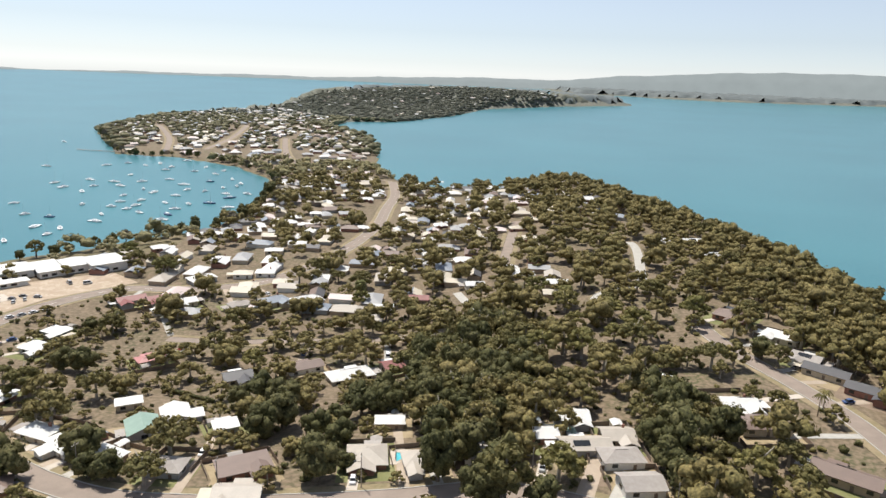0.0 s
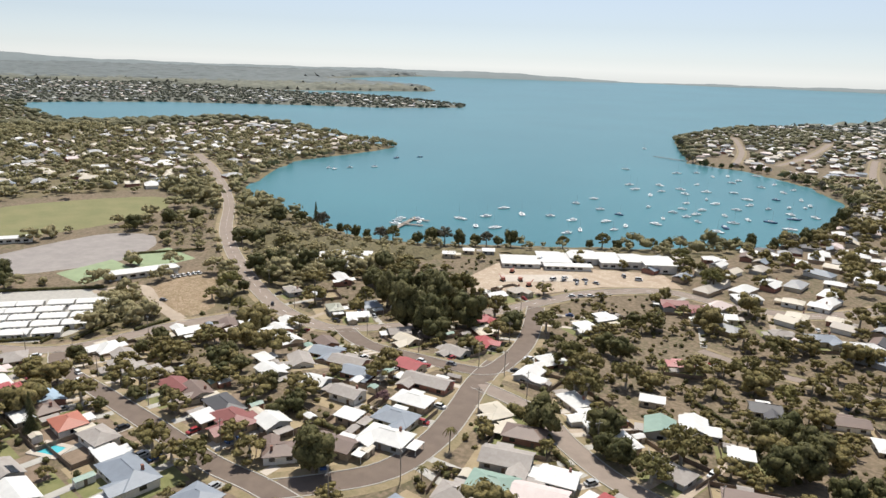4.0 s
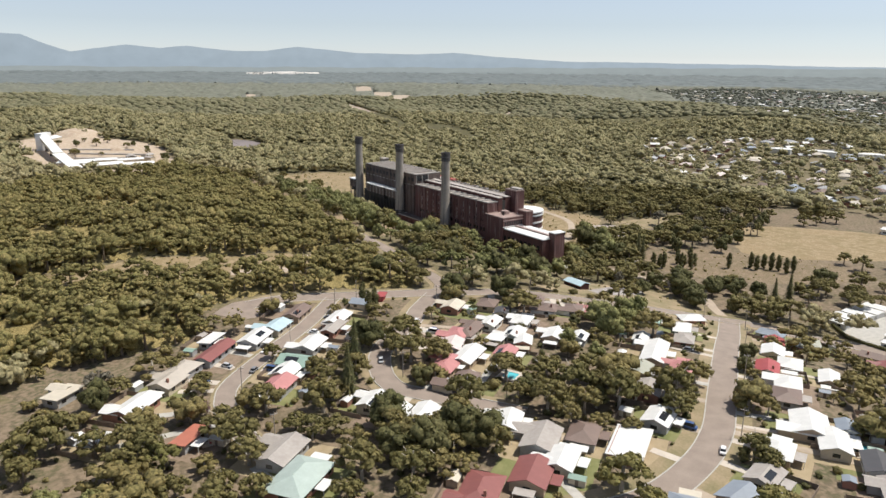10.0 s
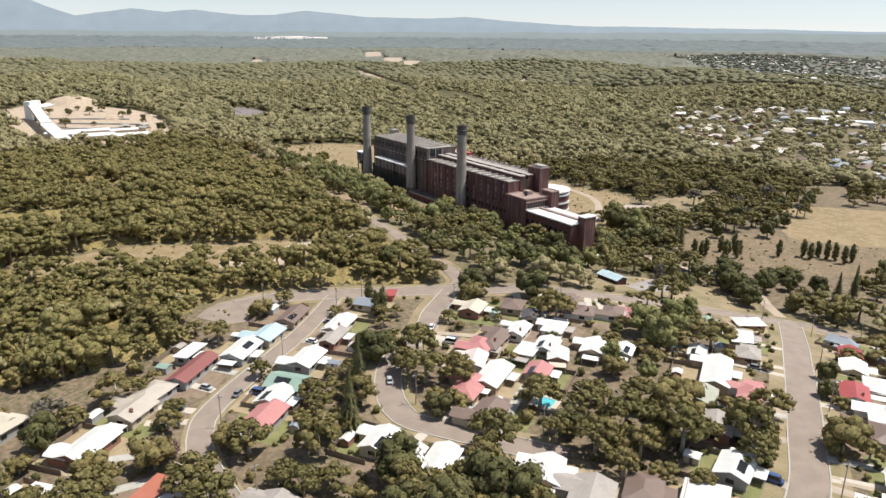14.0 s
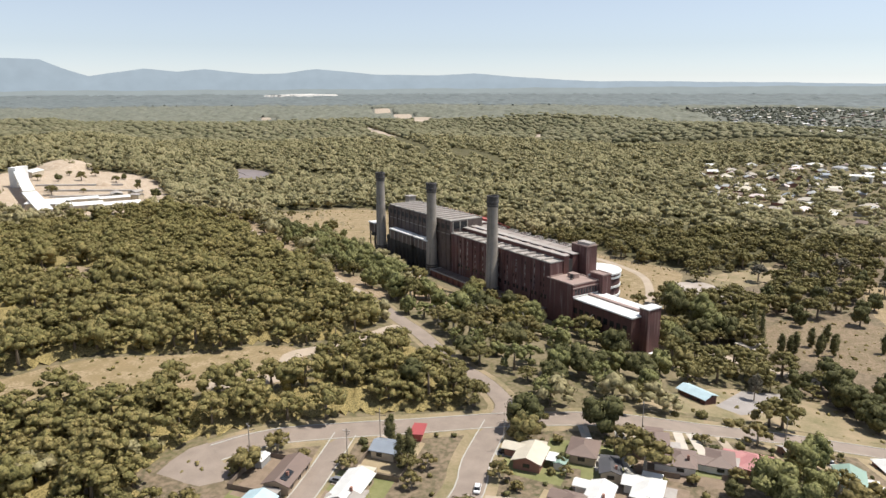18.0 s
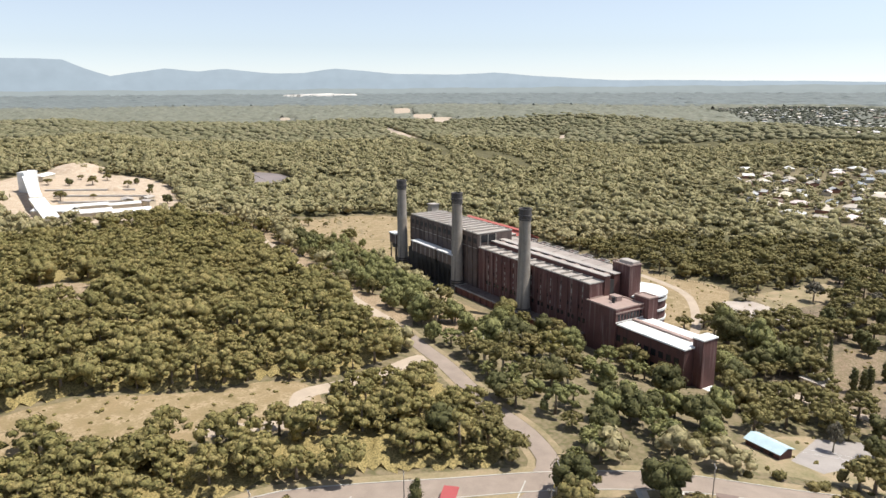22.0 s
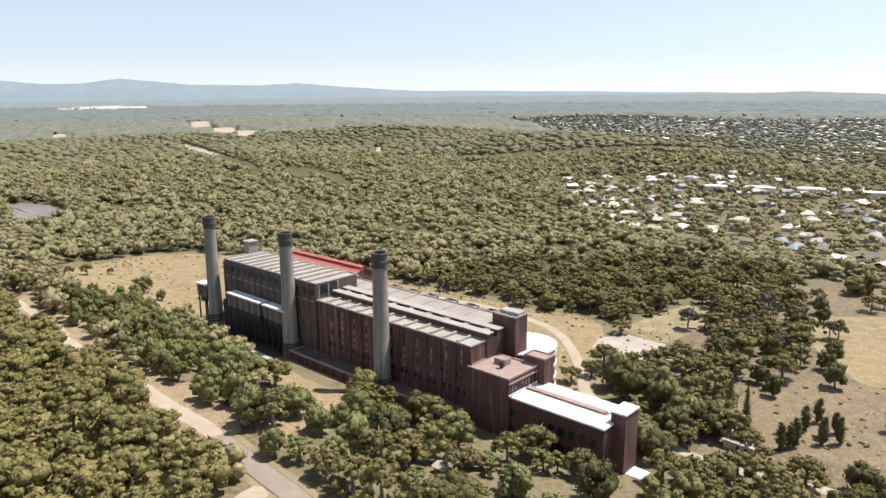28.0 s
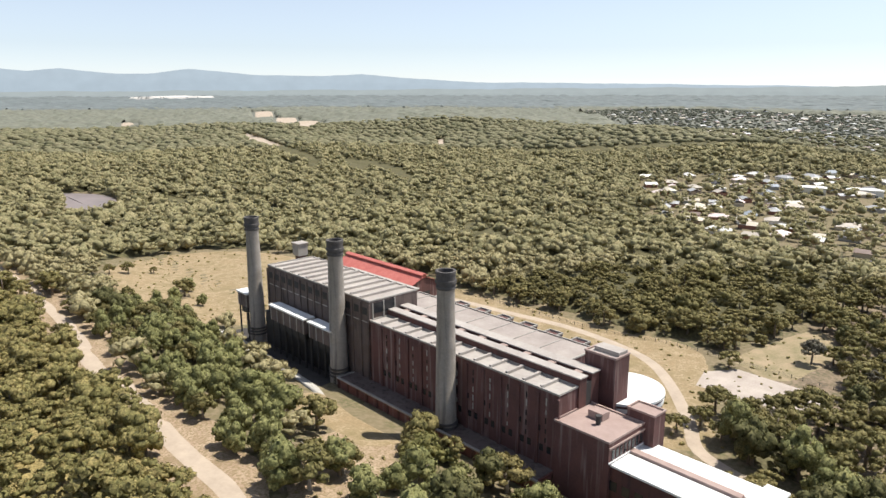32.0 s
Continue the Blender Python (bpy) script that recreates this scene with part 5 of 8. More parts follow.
def blob(rnd, c, r, base, flat=0.82, amp=0.27):
    v, f = base
    k = rnd.rand(3) * 7
    n = 1 + amp * (np.sin(v @ np.array([3.1, 1.7, 2.3]) + k[0]) + np.sin(v @ np.array([-2.2, 4.1, 1.3]) + k[1]) * 0.7) + rnd.randn(len(v)) * amp * 0.35
    return v * n[:, None] * np.array([r, r, r * flat]) + c, f


def leaves(rnd, centres, radii, count, size, flat=0.82):
    """Small tilted sprays of leaves that stand out of the clumps."""
    V, T = [], []
    pick = rnd.choice(len(centres), count, p=np.array(radii) ** 2 / np.sum(np.array(radii) ** 2))
    for n, k in enumerate(pick):
        d = rnd.randn(3)
        d[2] = abs(d[2]) * 0.9 - 0.25
        d /= np.linalg.norm(d)
        p = np.array(centres[k]) + d * radii[k] * np.array([1, 1, flat]) * rnd.uniform(0.86, 1.42)
        a = np.cross(d, rnd.randn(3))
        a /= np.linalg.norm(a) + 1e-6
        b = np.cross(d, a) + d * rnd.uniform(-0.55, 0.55)
        s = size * rnd.uniform(0.6, 1.35)
        V += [p - a * s * 0.8 - b * s * 0.5, p + a * s * 0.8 - b * s * 0.5, p + b * s]
        T += [(3 * n, 3 * n + 1, 3 * n + 2)]
    return np.array(V), np.array(T)


def stack(parts_):
    V, T, o = [], [], 0
    for v, t in parts_:
        V.append(v)
        T.append(np.asarray(t) + o)
        o += len(v)
    return np.concatenate(V), np.concatenate(T)


def crown(seed, kind, base=ICO1, sprays=760, clumps=32, size=0.088):
    """A crown of unit radius: clumps and sprays, with its lowest point above the ground as that tree has it."""
    rnd = np.random.RandomState(seed)
    cs, rs = [], []
    if kind in ("g", "l", "e", "m"):
        n = clumps
        for i in range(n):
            a, q = i * 2.4 + rnd.rand() * 1.1, np.sqrt((i + 0.3) / n) * 0.82
            top = 1.5 - 0.72 * q * q
            cs.append(np.array([np.cos(a) * q, np.sin(a) * q, top - rnd.rand() ** 2.0 * 0.55]))
            rs.append(rnd.uniform(0.15, 0.33) * (16 / n) ** 0.45)
        flat = 0.66
    elif kind in ("d", "y"):
        n = min(clumps, 30)
        for i in range(n):
            a, q = rnd.rand() * 2 * np.pi, np.sqrt(rnd.rand()) * 0.6
            cs.append(np.array([np.cos(a) * q, np.sin(a) * q, rnd.uniform(0.55, 1.6) * (1 - 0.35 * q)]))
            rs.append(rnd.uniform(0.32, 0.46) * (14 / n) ** 0.4)
        flat = 0.9
    elif kind == "p":
        for i in range(11):
            z = 0.6 + i * 0.52
            w = 0.75 * np.sin(np.pi * (0.12 + 0.8 * (i + 0.5) / 11)) + 0.15
            a = rnd.rand() * 6.3
            cs.append(np.array([np.cos(a) * 0.3, np.sin(a) * 0.3, z]))
            rs.append(w)
        flat = 1.0
    else:
        for i in range(6):
            a, q = rnd.rand() * 6.3, rnd.rand() * 0.55
            cs.append(np.array([np.cos(a) * q, np.sin(a) * q, rnd.uniform(0.3, 0.7)]))
            rs.append(rnd.uniform(0.36, 0.55))
        flat = 0.85
    bits = [blob(rnd, c, r, base, flat) for c, r in zip(cs, rs)]
    bits.append(leaves(rnd, cs, rs, sprays, size if kind != "p" else size * 1.6, flat))
    return stack(bits)


def spruce(seed):
    """A dark conical conifer: tiers of drooping boughs."""
    rnd = np.random.RandomState(seed)
    V, T = [], []
    for k in range(15):
        z, r = 0.5 + k * 0.27, 1.05 * (1 - k / 15.5) ** 0.85
        for i in range(15):
            a = 2 * np.pi * (i + rnd.rand() * 0.7) / 15
            rr = r * rnd.uniform(0.75, 1.1)
            o = len(V)
            w = 0.24
            V += [(np.cos(a - w) * rr * 0.5, np.sin(a - w) * rr * 0.5, z + 0.12), (np.cos(a) * rr, np.sin(a) * rr, z - 0.16 * rr - 0.05), (np.cos(a + w) * rr * 0.5, np.sin(a + w) * rr * 0.5, z + 0.12), (0, 0, z + 0.42)]
            T += [(o, o + 1, o + 3), (o + 1, o + 2, o + 3)]
    return np.array(V), np.array(T)


def palm_crown(seed):
    rnd = np.random.RandomState(seed)
    V, T = [], []
    for i in range(16):
        a, up = 2 * np.pi * i / 16 + rnd.rand() * 0.3, rnd.uniform(0.1, 0.9)
        for s in range(6):
            o = len(V)
            t0, t1 = s / 6, (s + 1) / 6
            for t in (t0, t1):
                w = 0.16 * (1 - t) + 0.02
                x, z = t, 2.9 + up * t - 1.15 * t * t
                V += [(np.cos(a) * x - np.sin(a) * w, np.sin(a) * x + np.cos(a) * w, z - 0.08), (np.cos(a) * x, np.sin(a) * x, z), (np.cos(a) * x + np.sin(a) * w, np.sin(a) * x - np.cos(a) * w, z - 0.08)]
            for k in (0, 1):
                T += [(o + k, o + k + 1, o + k + 4), (o + k, o + k + 4, o + k + 3)]
    return np.array(V), np.array(T)


def trunk(seed, kind):
    """A tapered trunk with limbs, for a crown of unit radius."""
    rnd = np.random.RandomState(seed)
    top = {"g": 1.5, "l": 1.5, "e": 1.6, "m": 1.0, "d": 1.1, "y": 1.2, "p": 5.0, "c": 4.0, "q": 2.9, "b": 0.5}[kind]
    r = {"p": 0.16, "c": 0.15, "q": 0.09, "b": 0.05}.get(kind, 0.085)
    bits = [tube(0, 0, [(-0.15, r * 1.35), (0.08, r), (top * 0.6, r * 0.7), (top, r * 0.3)], 7)]
    if kind in "glemdy":
        for i in range(5):
            a, z0 = i * 1.26 + rnd.rand(), top * rnd.uniform(0.4, 0.75)
            e = np.array([np.cos(a) * rnd.uniform(0.35, 0.6), np.sin(a) * rnd.uniform(0.35, 0.6), z0 + rnd.uniform(0.35, 0.6)])
            v = []
            for t, q in ((0, r * 0.55), (1, r * 0.18)):
                c = np.array([0, 0, z0]) * (1 - t) + e * t
                v += [(c[0] + q * np.cos(w), c[1] + q * np.sin(w), c[2]) for w in (0, 1.57, 3.14, 4.71)]
            bits.append((v, [(k, (k + 1) % 4, 4 + (k + 1) % 4, 4 + k) for k in range(4)] + [(4, 5, 6, 7)]))
    return join(*bits)


def quick_mesh(name, V, T, materials, mids=None, smooth=False):
    """A mesh straight from arrays of corners and triangles."""
    me = bpy.data.meshes.new(name)
    V, T = np.ascontiguousarray(V, np.float32), np.ascontiguousarray(T, np.int32)
    me.vertices.add(len(V))
    me.vertices.foreach_set("co", V.ravel())
    me.loops.add(T.size)
    me.loops.foreach_set("vertex_index", T.ravel())
    me.polygons.add(len(T))
    me.polygons.foreach_set("loop_start", np.arange(0, T.size, 3, dtype=np.int32))
    if mids is not None:
        me.polygons.foreach_set("material_index", np.ascontiguousarray(mids, np.int32))
    for m in materials:
        me.materials.append(MATS[m])
    me.update(calc_edges=True)
    me.validate()
    if smooth:
        me.shade_smooth()
    else:
        me.shade_flat()
    return me


LEAF = {"g": "leaf_gum", "l": "leaf_light", "d": "leaf_dark", "y": "leaf_bright", "c": "leaf_dark", "p": "leaf_dark", "b": "leaf_gum", "e": "leaf_grey", "q": "leaf_gum", "m": "leaf_mauve"}
TREE_MESH = {}
for kind in LEAF:
    TREE_MESH[kind] = []
    for q in range(4 if kind in "gldy" else 2):
        sd = 11 * q + ord(kind)
        cv, ct = spruce(sd) if kind == "c" else palm_crown(sd) if kind == "q" else crown(sd, kind, ICO1, 150, size=0.13) if kind == "b" else crown(sd, kind)
        cm = quick_mesh("crown", cv, ct, [LEAF[kind]], smooth=kind not in "cq")
        tm = mesh("trunk", *trunk(sd, kind), "bark_pale" if kind in "gle" else "bark")
        TREE_MESH[kind].append((tm, cm))
TREE_SAY = {
    "g": "gum tree with an olive-green clumped crown", "l": "gum tree with a pale yellow-green crown", "d": "dense dark green broad-crowned tree", "y": "bright green leafy tree with a full crown",
    "c": "dark green conical conifer tree", "p": "narrow dark green columnar poplar tree", "b": "rounded olive-green garden shrub", "e": "sparse grey-leaved tree with thin limbs", "q": "tall garden palm with drooping fronds", "m": "mauve-flowering garden tree beside a house",
}
TREE_CAT = {"b": "shrub", "q": "palm", "c": "conifer"}
TREES = []
JOINED = {}
MADE = [0]
tr = random.Random(5)


def on_road(x, y, room=0.0):
    for line, half in ROADS:
        d2 = ((line - (x, y)) ** 2).sum(1).min()
        if d2 < (half + room) ** 2:
            return True
    return False


def in_house(x, y, room=0.5):
    for hx, hy, w, d, turn in HOUSES:
        dx, dy = x - hx, y - hy
        if dx * dx + dy * dy < 400:
            c, s = math.cos(radians(turn)), math.sin(radians(turn))
            if abs(dx * c + dy * s) < w / 2 + room and abs(-dx * s + dy * c) < d / 2 + room:
                return True
    return False


def station_zone(s, v, room):
    """Whether a spot of the station's own axes lies on one of its buildings."""
    wing = (s > -106 - room) & (s < -58) & (v > -1 - room) & (v < 22 + room)
    main = (s > -66 - room) & (s < 146 + room) & (v > -8 - room) & (v < 54 + room)
    apron = (s > 0) & (s < 152) & (v > -20 - room * 0.6) & (v < 0)
    lot = (s > 2) & (s < 62) & (v > -38) & (v < 0)
    shed_ = (s > 122 - room) & (s < 204 + room) & (v > 80 - room) & (v < 116 + room)
    return wing | main | shed_ | apron | lot


def in_station(x, y, room=2.0):
    s = (x - STATION_O[0]) * SU.x + (y - STATION_O[1]) * SU.y
    v = (x - STATION_O[0]) * SV.x + (y - STATION_O[1]) * SV.y
    return bool(station_zone(s, v, room))


def tree(x, y, r, kind, tall=1.0):
    for k in range(12):
        if not (on_road(x, y, 0.5) or in_house(x, y) or in_station(x, y, r * 0.6)):
            break
        x, y = x + tr.uniform(-2.2, 2.2), y + tr.uniform(-2.2, 2.2)
    else:
        return
    k = tr.randrange(len(TREE_MESH[kind]))
    tm, cm = TREE_MESH[kind][k]
    TREES.append((x, y, r))
    near = math.hypot(x + 100, y - 110) < 270 or math.hypot(x + 395, y + 215) < 62
    if kind != "b" and (not near or MADE[0] >= 300):
        JOINED.setdefault(kind, []).append((x, y, level(x, y), r, r * tall * tr.uniform(0.88, 1.12), tr.uniform(0, 6.28), k))
        return
    MADE[0] += kind != "b"
    t = tagged(new("palm" if kind == "q" else "shrub" if kind == "b" else "tree", tm), TREE_SAY[kind], TREE_CAT.get(kind, "tree"), "trees of the place")
    t.matrix_basis = Matrix.LocRotScale((x, y, level(x, y)), Euler((0, 0, tr.uniform(0, 6.28))), (r, r, r * tall * tr.uniform(0.88, 1.12)))
    part("crown", cm, "", t)


# trees
tree(-125.8, 199.5, 7.5, "g")
tree(-152.2, 223.7, 7.5, "g")
tree(-124.8, 225.5, 6.5, "g")
tree(-144.2, 254.0, 6.3, "d")
tree(-99.5, 275.5, 7.5, "g")
tree(-102.9, 317.3, 7.5, "g")
tree(-172.6, 398.4, 7.5, "l")
tree(-209.1, 432.9, 7.5, "l")
tree(-52.3, 391.3, 7.5, "g")
tree(-35.7, 429.9, 7.5, "g")
tree(-83.1, 411.4, 7.5, "g")
tree(-52.8, 205.0, 7.5, "d")
tree(-34.9, 171.0, 7.5, "d")
tree(-80.7, 182.8, 7.5, "g")
tree(-10.1, 276.0, 7.5, "g")
tree(2.3, 223.7, 7.5, "g")
tree(17.4, 250.5, 7.5, "g")
tree(11.3, 196.4, 7.5, "g")
tree(-9.3, 317.0, 7.5, "g")
tree(33.4, 281.6, 7.5, "g")
tree(56.8, 325.9, 7.5, "l")
tree(46.7, 359.5, 7.5, "l")
tree(54.2, 263.3, 7.5, "l")
tree(32.3, 172.1, 7.5, "l")
tree(77.1, 273.8, 7.5, "g")
tree(101.4, 339.1, 7.5, "g")
tree(95.9, 442.2, 7.5, "g")
tree(60.1, 448.8, 7.5, "g")
tree(72.1, 195.8, 7.5, "d")
tree(70.6, 223.2, 7.5, "d")
tree(86.3, 171.5, 7.5, "l")
tree(66.6, 167.7, 6.1, "d")
tree(112.6, 303.7, 7.5, "l")
tree(101.1, 249.3, 6.9, "g")
tree(126.1, 262.8, 6.3, "d")
tree(168.0, 409.3, 7.5, "g")
tree(172.8, 372.6, 7.5, "g")
tree(197.1, 377.7, 7.5, "g")
tree(183.5, 315.9, 7.5, "g")
tree(132.7, 364.7, 7.5, "g")
tree(186.6, 293.4, 7.5, "d")
tree(-91.7, 167.9, 5.6, "d")
tree(27.8, 476.6, 7.5, "g")
tree(-15.3, 248.2, 7.5, "g")
tree(-41.5, 312.4, 7.5, "g")
tree(-78.7, 262.4, 5.5, "l")
tree(42.5, 230.2, 6.5, "g")
tree(27.6, 221.0, 7.0, "g")
tree(76.0, 313.0, 7.5, "l")
tree(60.6, 250.1, 7.5, "g")
tree(223.1, 464.2, 7.5, "g")
tree(201.0, 476.4, 7.5, "g")
tree(177.6, 572.6, 7.5, "g")
tree(144.0, 590.3, 7.5, "g")
tree(184.8, 510.1, 7.5, "g")
tree(107.4, 385.6, 7.5, "g")
tree(124.3, 214.1, 2.5, "q")
tree(130.4, 216.8, 2.5, "q")
tree(-169.1, 305.8, 4.7, "d")
tree(-159.4, 310.9, 5.4, "d")
tree(-155.1, 257.2, 5.5, "d")
tree(-21.6, 225.1, 7.2, "d")
tree(-28.3, 215.4, 7.5, "d")
tree(-67.4, 230.7, 6.6, "d")
tree(-32.3, 192.9, 5.6, "d")
tree(137.2, 307.2, 7.5, "g")
tree(161.4, 303.4, 7.5, "g")
# trees
tree(-169.9, 75.7, 5.4, "g")
tree(-145.9, 97.7, 7.5, "d")
tree(-239.3, 224.4, 7.5, "d")
tree(-298.1, 261.5, 7.5, "g")
tree(-259.9, 256.2, 7.5, "g")
tree(-323.5, 270.2, 7.5, "d")
tree(-301.1, 243.2, 7.5, "d")
tree(-222.1, 259.8, 7.5, "g")
tree(-200.1, 247.0, 7.5, "d")
tree(-189.0, 259.5, 7.5, "g")
tree(-104.7, 180.5, 7.5, "d")
tree(-137.0, 215.9, 7.5, "g")
tree(-243.7, 122.6, 5.2, "d")
tree(-178.8, 112.4, 4.3, "d")
tree(-341.7, 174.6, 7.5, "l")
tree(-368.7, 206.3, 7.5, "d")
tree(-356.5, 236.3, 7.5, "d")
tree(-435.5, 232.8, 7.5, "d")
tree(-478.2, 288.7, 7.5, "d")
tree(-198.9, 417.0, 7.5, "g")
tree(-173.5, 405.7, 7.5, "g")
tree(-135.4, 171.7, 3.2, "b")
tree(-131.0, 172.4, 3.2, "b")
tree(-120.4, 167.9, 3.2, "b")
tree(-135.1, 163.9, 3.2, "b")
tree(-195.4, 210.2, 4.4, "d")
tree(-522.3, 240.2, 7.5, "d")
tree(-517.7, 217.5, 7.5, "d")
tree(-518.2, 190.9, 7.5, "d")
tree(-541.7, 281.9, 7.5, "d")
tree(-368.1, 353.7, 7.4, "g")
tree(-475.5, 306.7, 7.1, "d")
tree(-459.1, 311.0, 4.2, "c")
tree(-334.5, 240.7, 7.5, "d")
tree(-342.6, 201.4, 6.3, "d")
tree(-355.6, 220.3, 7.5, "d")
tree(-242.2, 247.1, 7.5, "d")
tree(-211.5, 208.8, 7.5, "d")
tree(-157.9, 304.5, 6.5, "g")
tree(-119.9, 176.4, 7.5, "d")
tree(-95.5, 179.1, 7.1, "g")
tree(-168.1, 240.0, 5.1, "g")
tree(-166.7, 139.7, 2.7, "m")
tree(-165.8, 113.5, 2.6, "b")
tree(-157.2, 115.3, 2.5, "b")
tree(-174.1, 113.1, 2.6, "b")
tree(-191.1, 104.2, 2.1, "d")
tree(-131.2, 112.6, 2.3, "b")
tree(-122.1, 116.6, 1.8, "q")
tree(-131.3, 133.4, 2.3, "q")
# trees
tree(-281.6, -69.1, 7.5, "y")
tree(-291.5, -58.9, 5.0, "y")
tree(-224.2, -131.4, 7.5, "g")
tree(-228.9, -109.3, 6.5, "g")
tree(-212.3, -42.4, 7.5, "g")
tree(-214.8, -69.9, 7.5, "g")
tree(-226.4, -27.3, 7.5, "g")
tree(-168.6, -78.6, 7.5, "d")
tree(-170.1, -101.6, 7.5, "d")
tree(-214.0, -141.4, 7.5, "d")
tree(-166.2, -28.2, 7.5, "l")
tree(-168.2, 6.8, 7.4, "l")
tree(-196.1, 3.3, 4.2, "g")
tree(-302.7, 77.0, 5.8, "g")
tree(-295.9, -119.1, 7.5, "d")
tree(-259.3, -96.7, 2.7, "d")
tree(-409.3, -139.8, 7.5, "g")
tree(-434.7, -118.8, 7.5, "d")
tree(-337.3, -141.2, 7.5, "d")
tree(-346.7, -193.0, 7.5, "g")
tree(-290.4, -185.9, 7.5, "d")
tree(-290.0, -139.7, 7.1, "d")
tree(-375.2, -44.6, 6.4, "d")
tree(-414.9, -33.8, 5.1, "d")
tree(-415.7, -25.1, 5.1, "d")
tree(-404.8, -14.0, 5.5, "d")
tree(-446.6, 17.7, 7.5, "d")
tree(-408.4, 34.1, 7.5, "g")
tree(-465.2, 60.8, 7.5, "d")
tree(-438.1, 87.2, 7.3, "d")
tree(-183.0, 75.5, 5.9, "l")
tree(-217.9, 46.9, 3.4, "c")
tree(-282.7, 104.3, 3.9, "d")
tree(-293.4, 116.5, 4.4, "d")
tree(-236.6, 115.8, 5.8, "d")
tree(-274.4, 132.3, 5.7, "g")
tree(-199.5, 115.7, 4.2, "d")
tree(-224.2, 118.3, 4.7, "d")
tree(-339.7, 182.1, 4.1, "d")
tree(-304.3, 156.5, 2.6, "c")
tree(-302.0, 131.1, 2.1, "d")
tree(-304.6, 103.8, 3.2, "b")
tree(-211.8, -57.5, 7.5, "g")
tree(-214.4, -83.3, 6.9, "g")
tree(-229.8, -58.3, 6.5, "g")
tree(-267.9, -12.0, 3.7, "d")
tree(-281.5, -9.2, 4.3, "d")
tree(-318.3, 28.6, 3.3, "d")
tree(-244.1, 47.0, 2.4, "d")
tree(-239.1, 29.7, 2.5, "b")
tree(-268.5, 115.8, 3.3, "g")
tree(-216.2, 75.0, 3.0, "d")
tree(-220.0, 70.3, 2.8, "d")
tree(-424.5, 239.4, 7.5, "d")
tree(-368.8, 220.2, 7.5, "d")
tree(-401.8, 247.7, 7.5, "g")
# trees
tree(-192.7, -133.2, 4.2, "c")
tree(-216.6, -147.0, 5.1, "g")
tree(-210.9, -120.4, 7.5, "g")
tree(-194.2, -107.2, 4.3, "d")
tree(-183.4, -143.1, 4.5, "g")
tree(-185.5, -170.9, 6.2, "d")
tree(-272.2, -61.9, 7.5, "y")
tree(-327.0, -60.3, 3.6, "y")
tree(-367.4, -41.1, 6.4, "d")
tree(-154.5, -140.6, 6.1, "g")
tree(-163.3, -124.8, 6.7, "g")
tree(-199.1, -62.0, 6.7, "g")
tree(-218.2, -38.3, 5.7, "g")
tree(-220.8, -24.2, 5.0, "g")
tree(-226.0, -69.7, 4.5, "g")
tree(-205.3, -71.2, 4.7, "d")
tree(-143.1, -157.5, 3.1, "m")
tree(-248.4, -161.1, 1.7, "p")
tree(-245.9, -162.9, 1.7, "p")
tree(-271.3, -123.6, 2.5, "d")
tree(-408.2, -37.0, 5.5, "d")
tree(-405.2, -26.9, 4.8, "d")
tree(-400.4, -5.8, 3.6, "c")
tree(-408.4, 1.1, 3.7, "c")
tree(-137.6, -198.1, 5.3, "e")
tree(-128.8, -188.4, 5.6, "d")
tree(-161.4, -186.2, 3.8, "g")
tree(-175.3, -123.4, 4.2, "c")
tree(-205.7, -83.8, 3.2, "b")
tree(-246.6, -60.0, 4.1, "y")
tree(-257.0, -71.2, 4.4, "y")
tree(-202.3, -143.3, 4.1, "g")
tree(-214.0, -130.3, 5.6, "g")
tree(-224.4, -143.4, 4.5, "g")
tree(-219.6, -113.5, 5.5, "g")
tree(-226.2, -51.0, 4.9, "g")
tree(-277.9, -78.6, 3.2, "d")
# trees
tree(-468.2, -23.6, 1.7, "p")
tree(-466.3, -19.5, 1.7, "p")
tree(-472.7, -16.1, 1.7, "p")
tree(-470.8, -11.4, 1.7, "p")
tree(-470.8, -7.5, 1.7, "p")
tree(-465.8, -2.8, 1.7, "p")
tree(-472.0, 1.0, 1.7, "p")
tree(-455.4, -65.6, 1.7, "p")
tree(-463.6, -59.6, 1.7, "p")
tree(-462.1, -35.7, 1.7, "p")
tree(-107.5, -175.8, 7.5, "g")
tree(-118.4, -156.6, 7.5, "g")
tree(-97.8, -175.9, 6.1, "g")
tree(-137.3, -136.2, 7.5, "g")
tree(-169.0, -72.1, 7.5, "d")
tree(-156.3, -82.0, 7.5, "d")
tree(-138.2, -92.6, 6.6, "g")
tree(-200.1, 2.7, 5.1, "g")
tree(-152.2, -90.7, 6.4, "d")
tree(-189.2, -87.7, 7.4, "g")
tree(-218.1, -45.1, 7.5, "g")
# trees
tree(-380.1, -243.9, 7.5, "g")
tree(-408.8, -223.0, 7.5, "l")
tree(-350.1, -202.8, 7.5, "g")
tree(-371.1, -194.3, 7.5, "g")
tree(-429.8, -208.6, 7.5, "d")
tree(-451.8, -201.3, 1.7, "p")
tree(-349.0, -174.0, 7.2, "d")
tree(-404.8, -174.8, 5.3, "l")
tree(-351.4, -153.6, 4.4, "d")
tree(-411.7, -160.6, 7.5, "d")
tree(-374.2, -137.5, 7.5, "d")
tree(-320.6, -155.3, 4.0, "g")
tree(-352.2, -121.3, 7.5, "d")
tree(-425.2, -124.6, 7.3, "y")
tree(-480.9, -129.5, 7.5, "g")
tree(-444.5, -107.7, 7.5, "y")
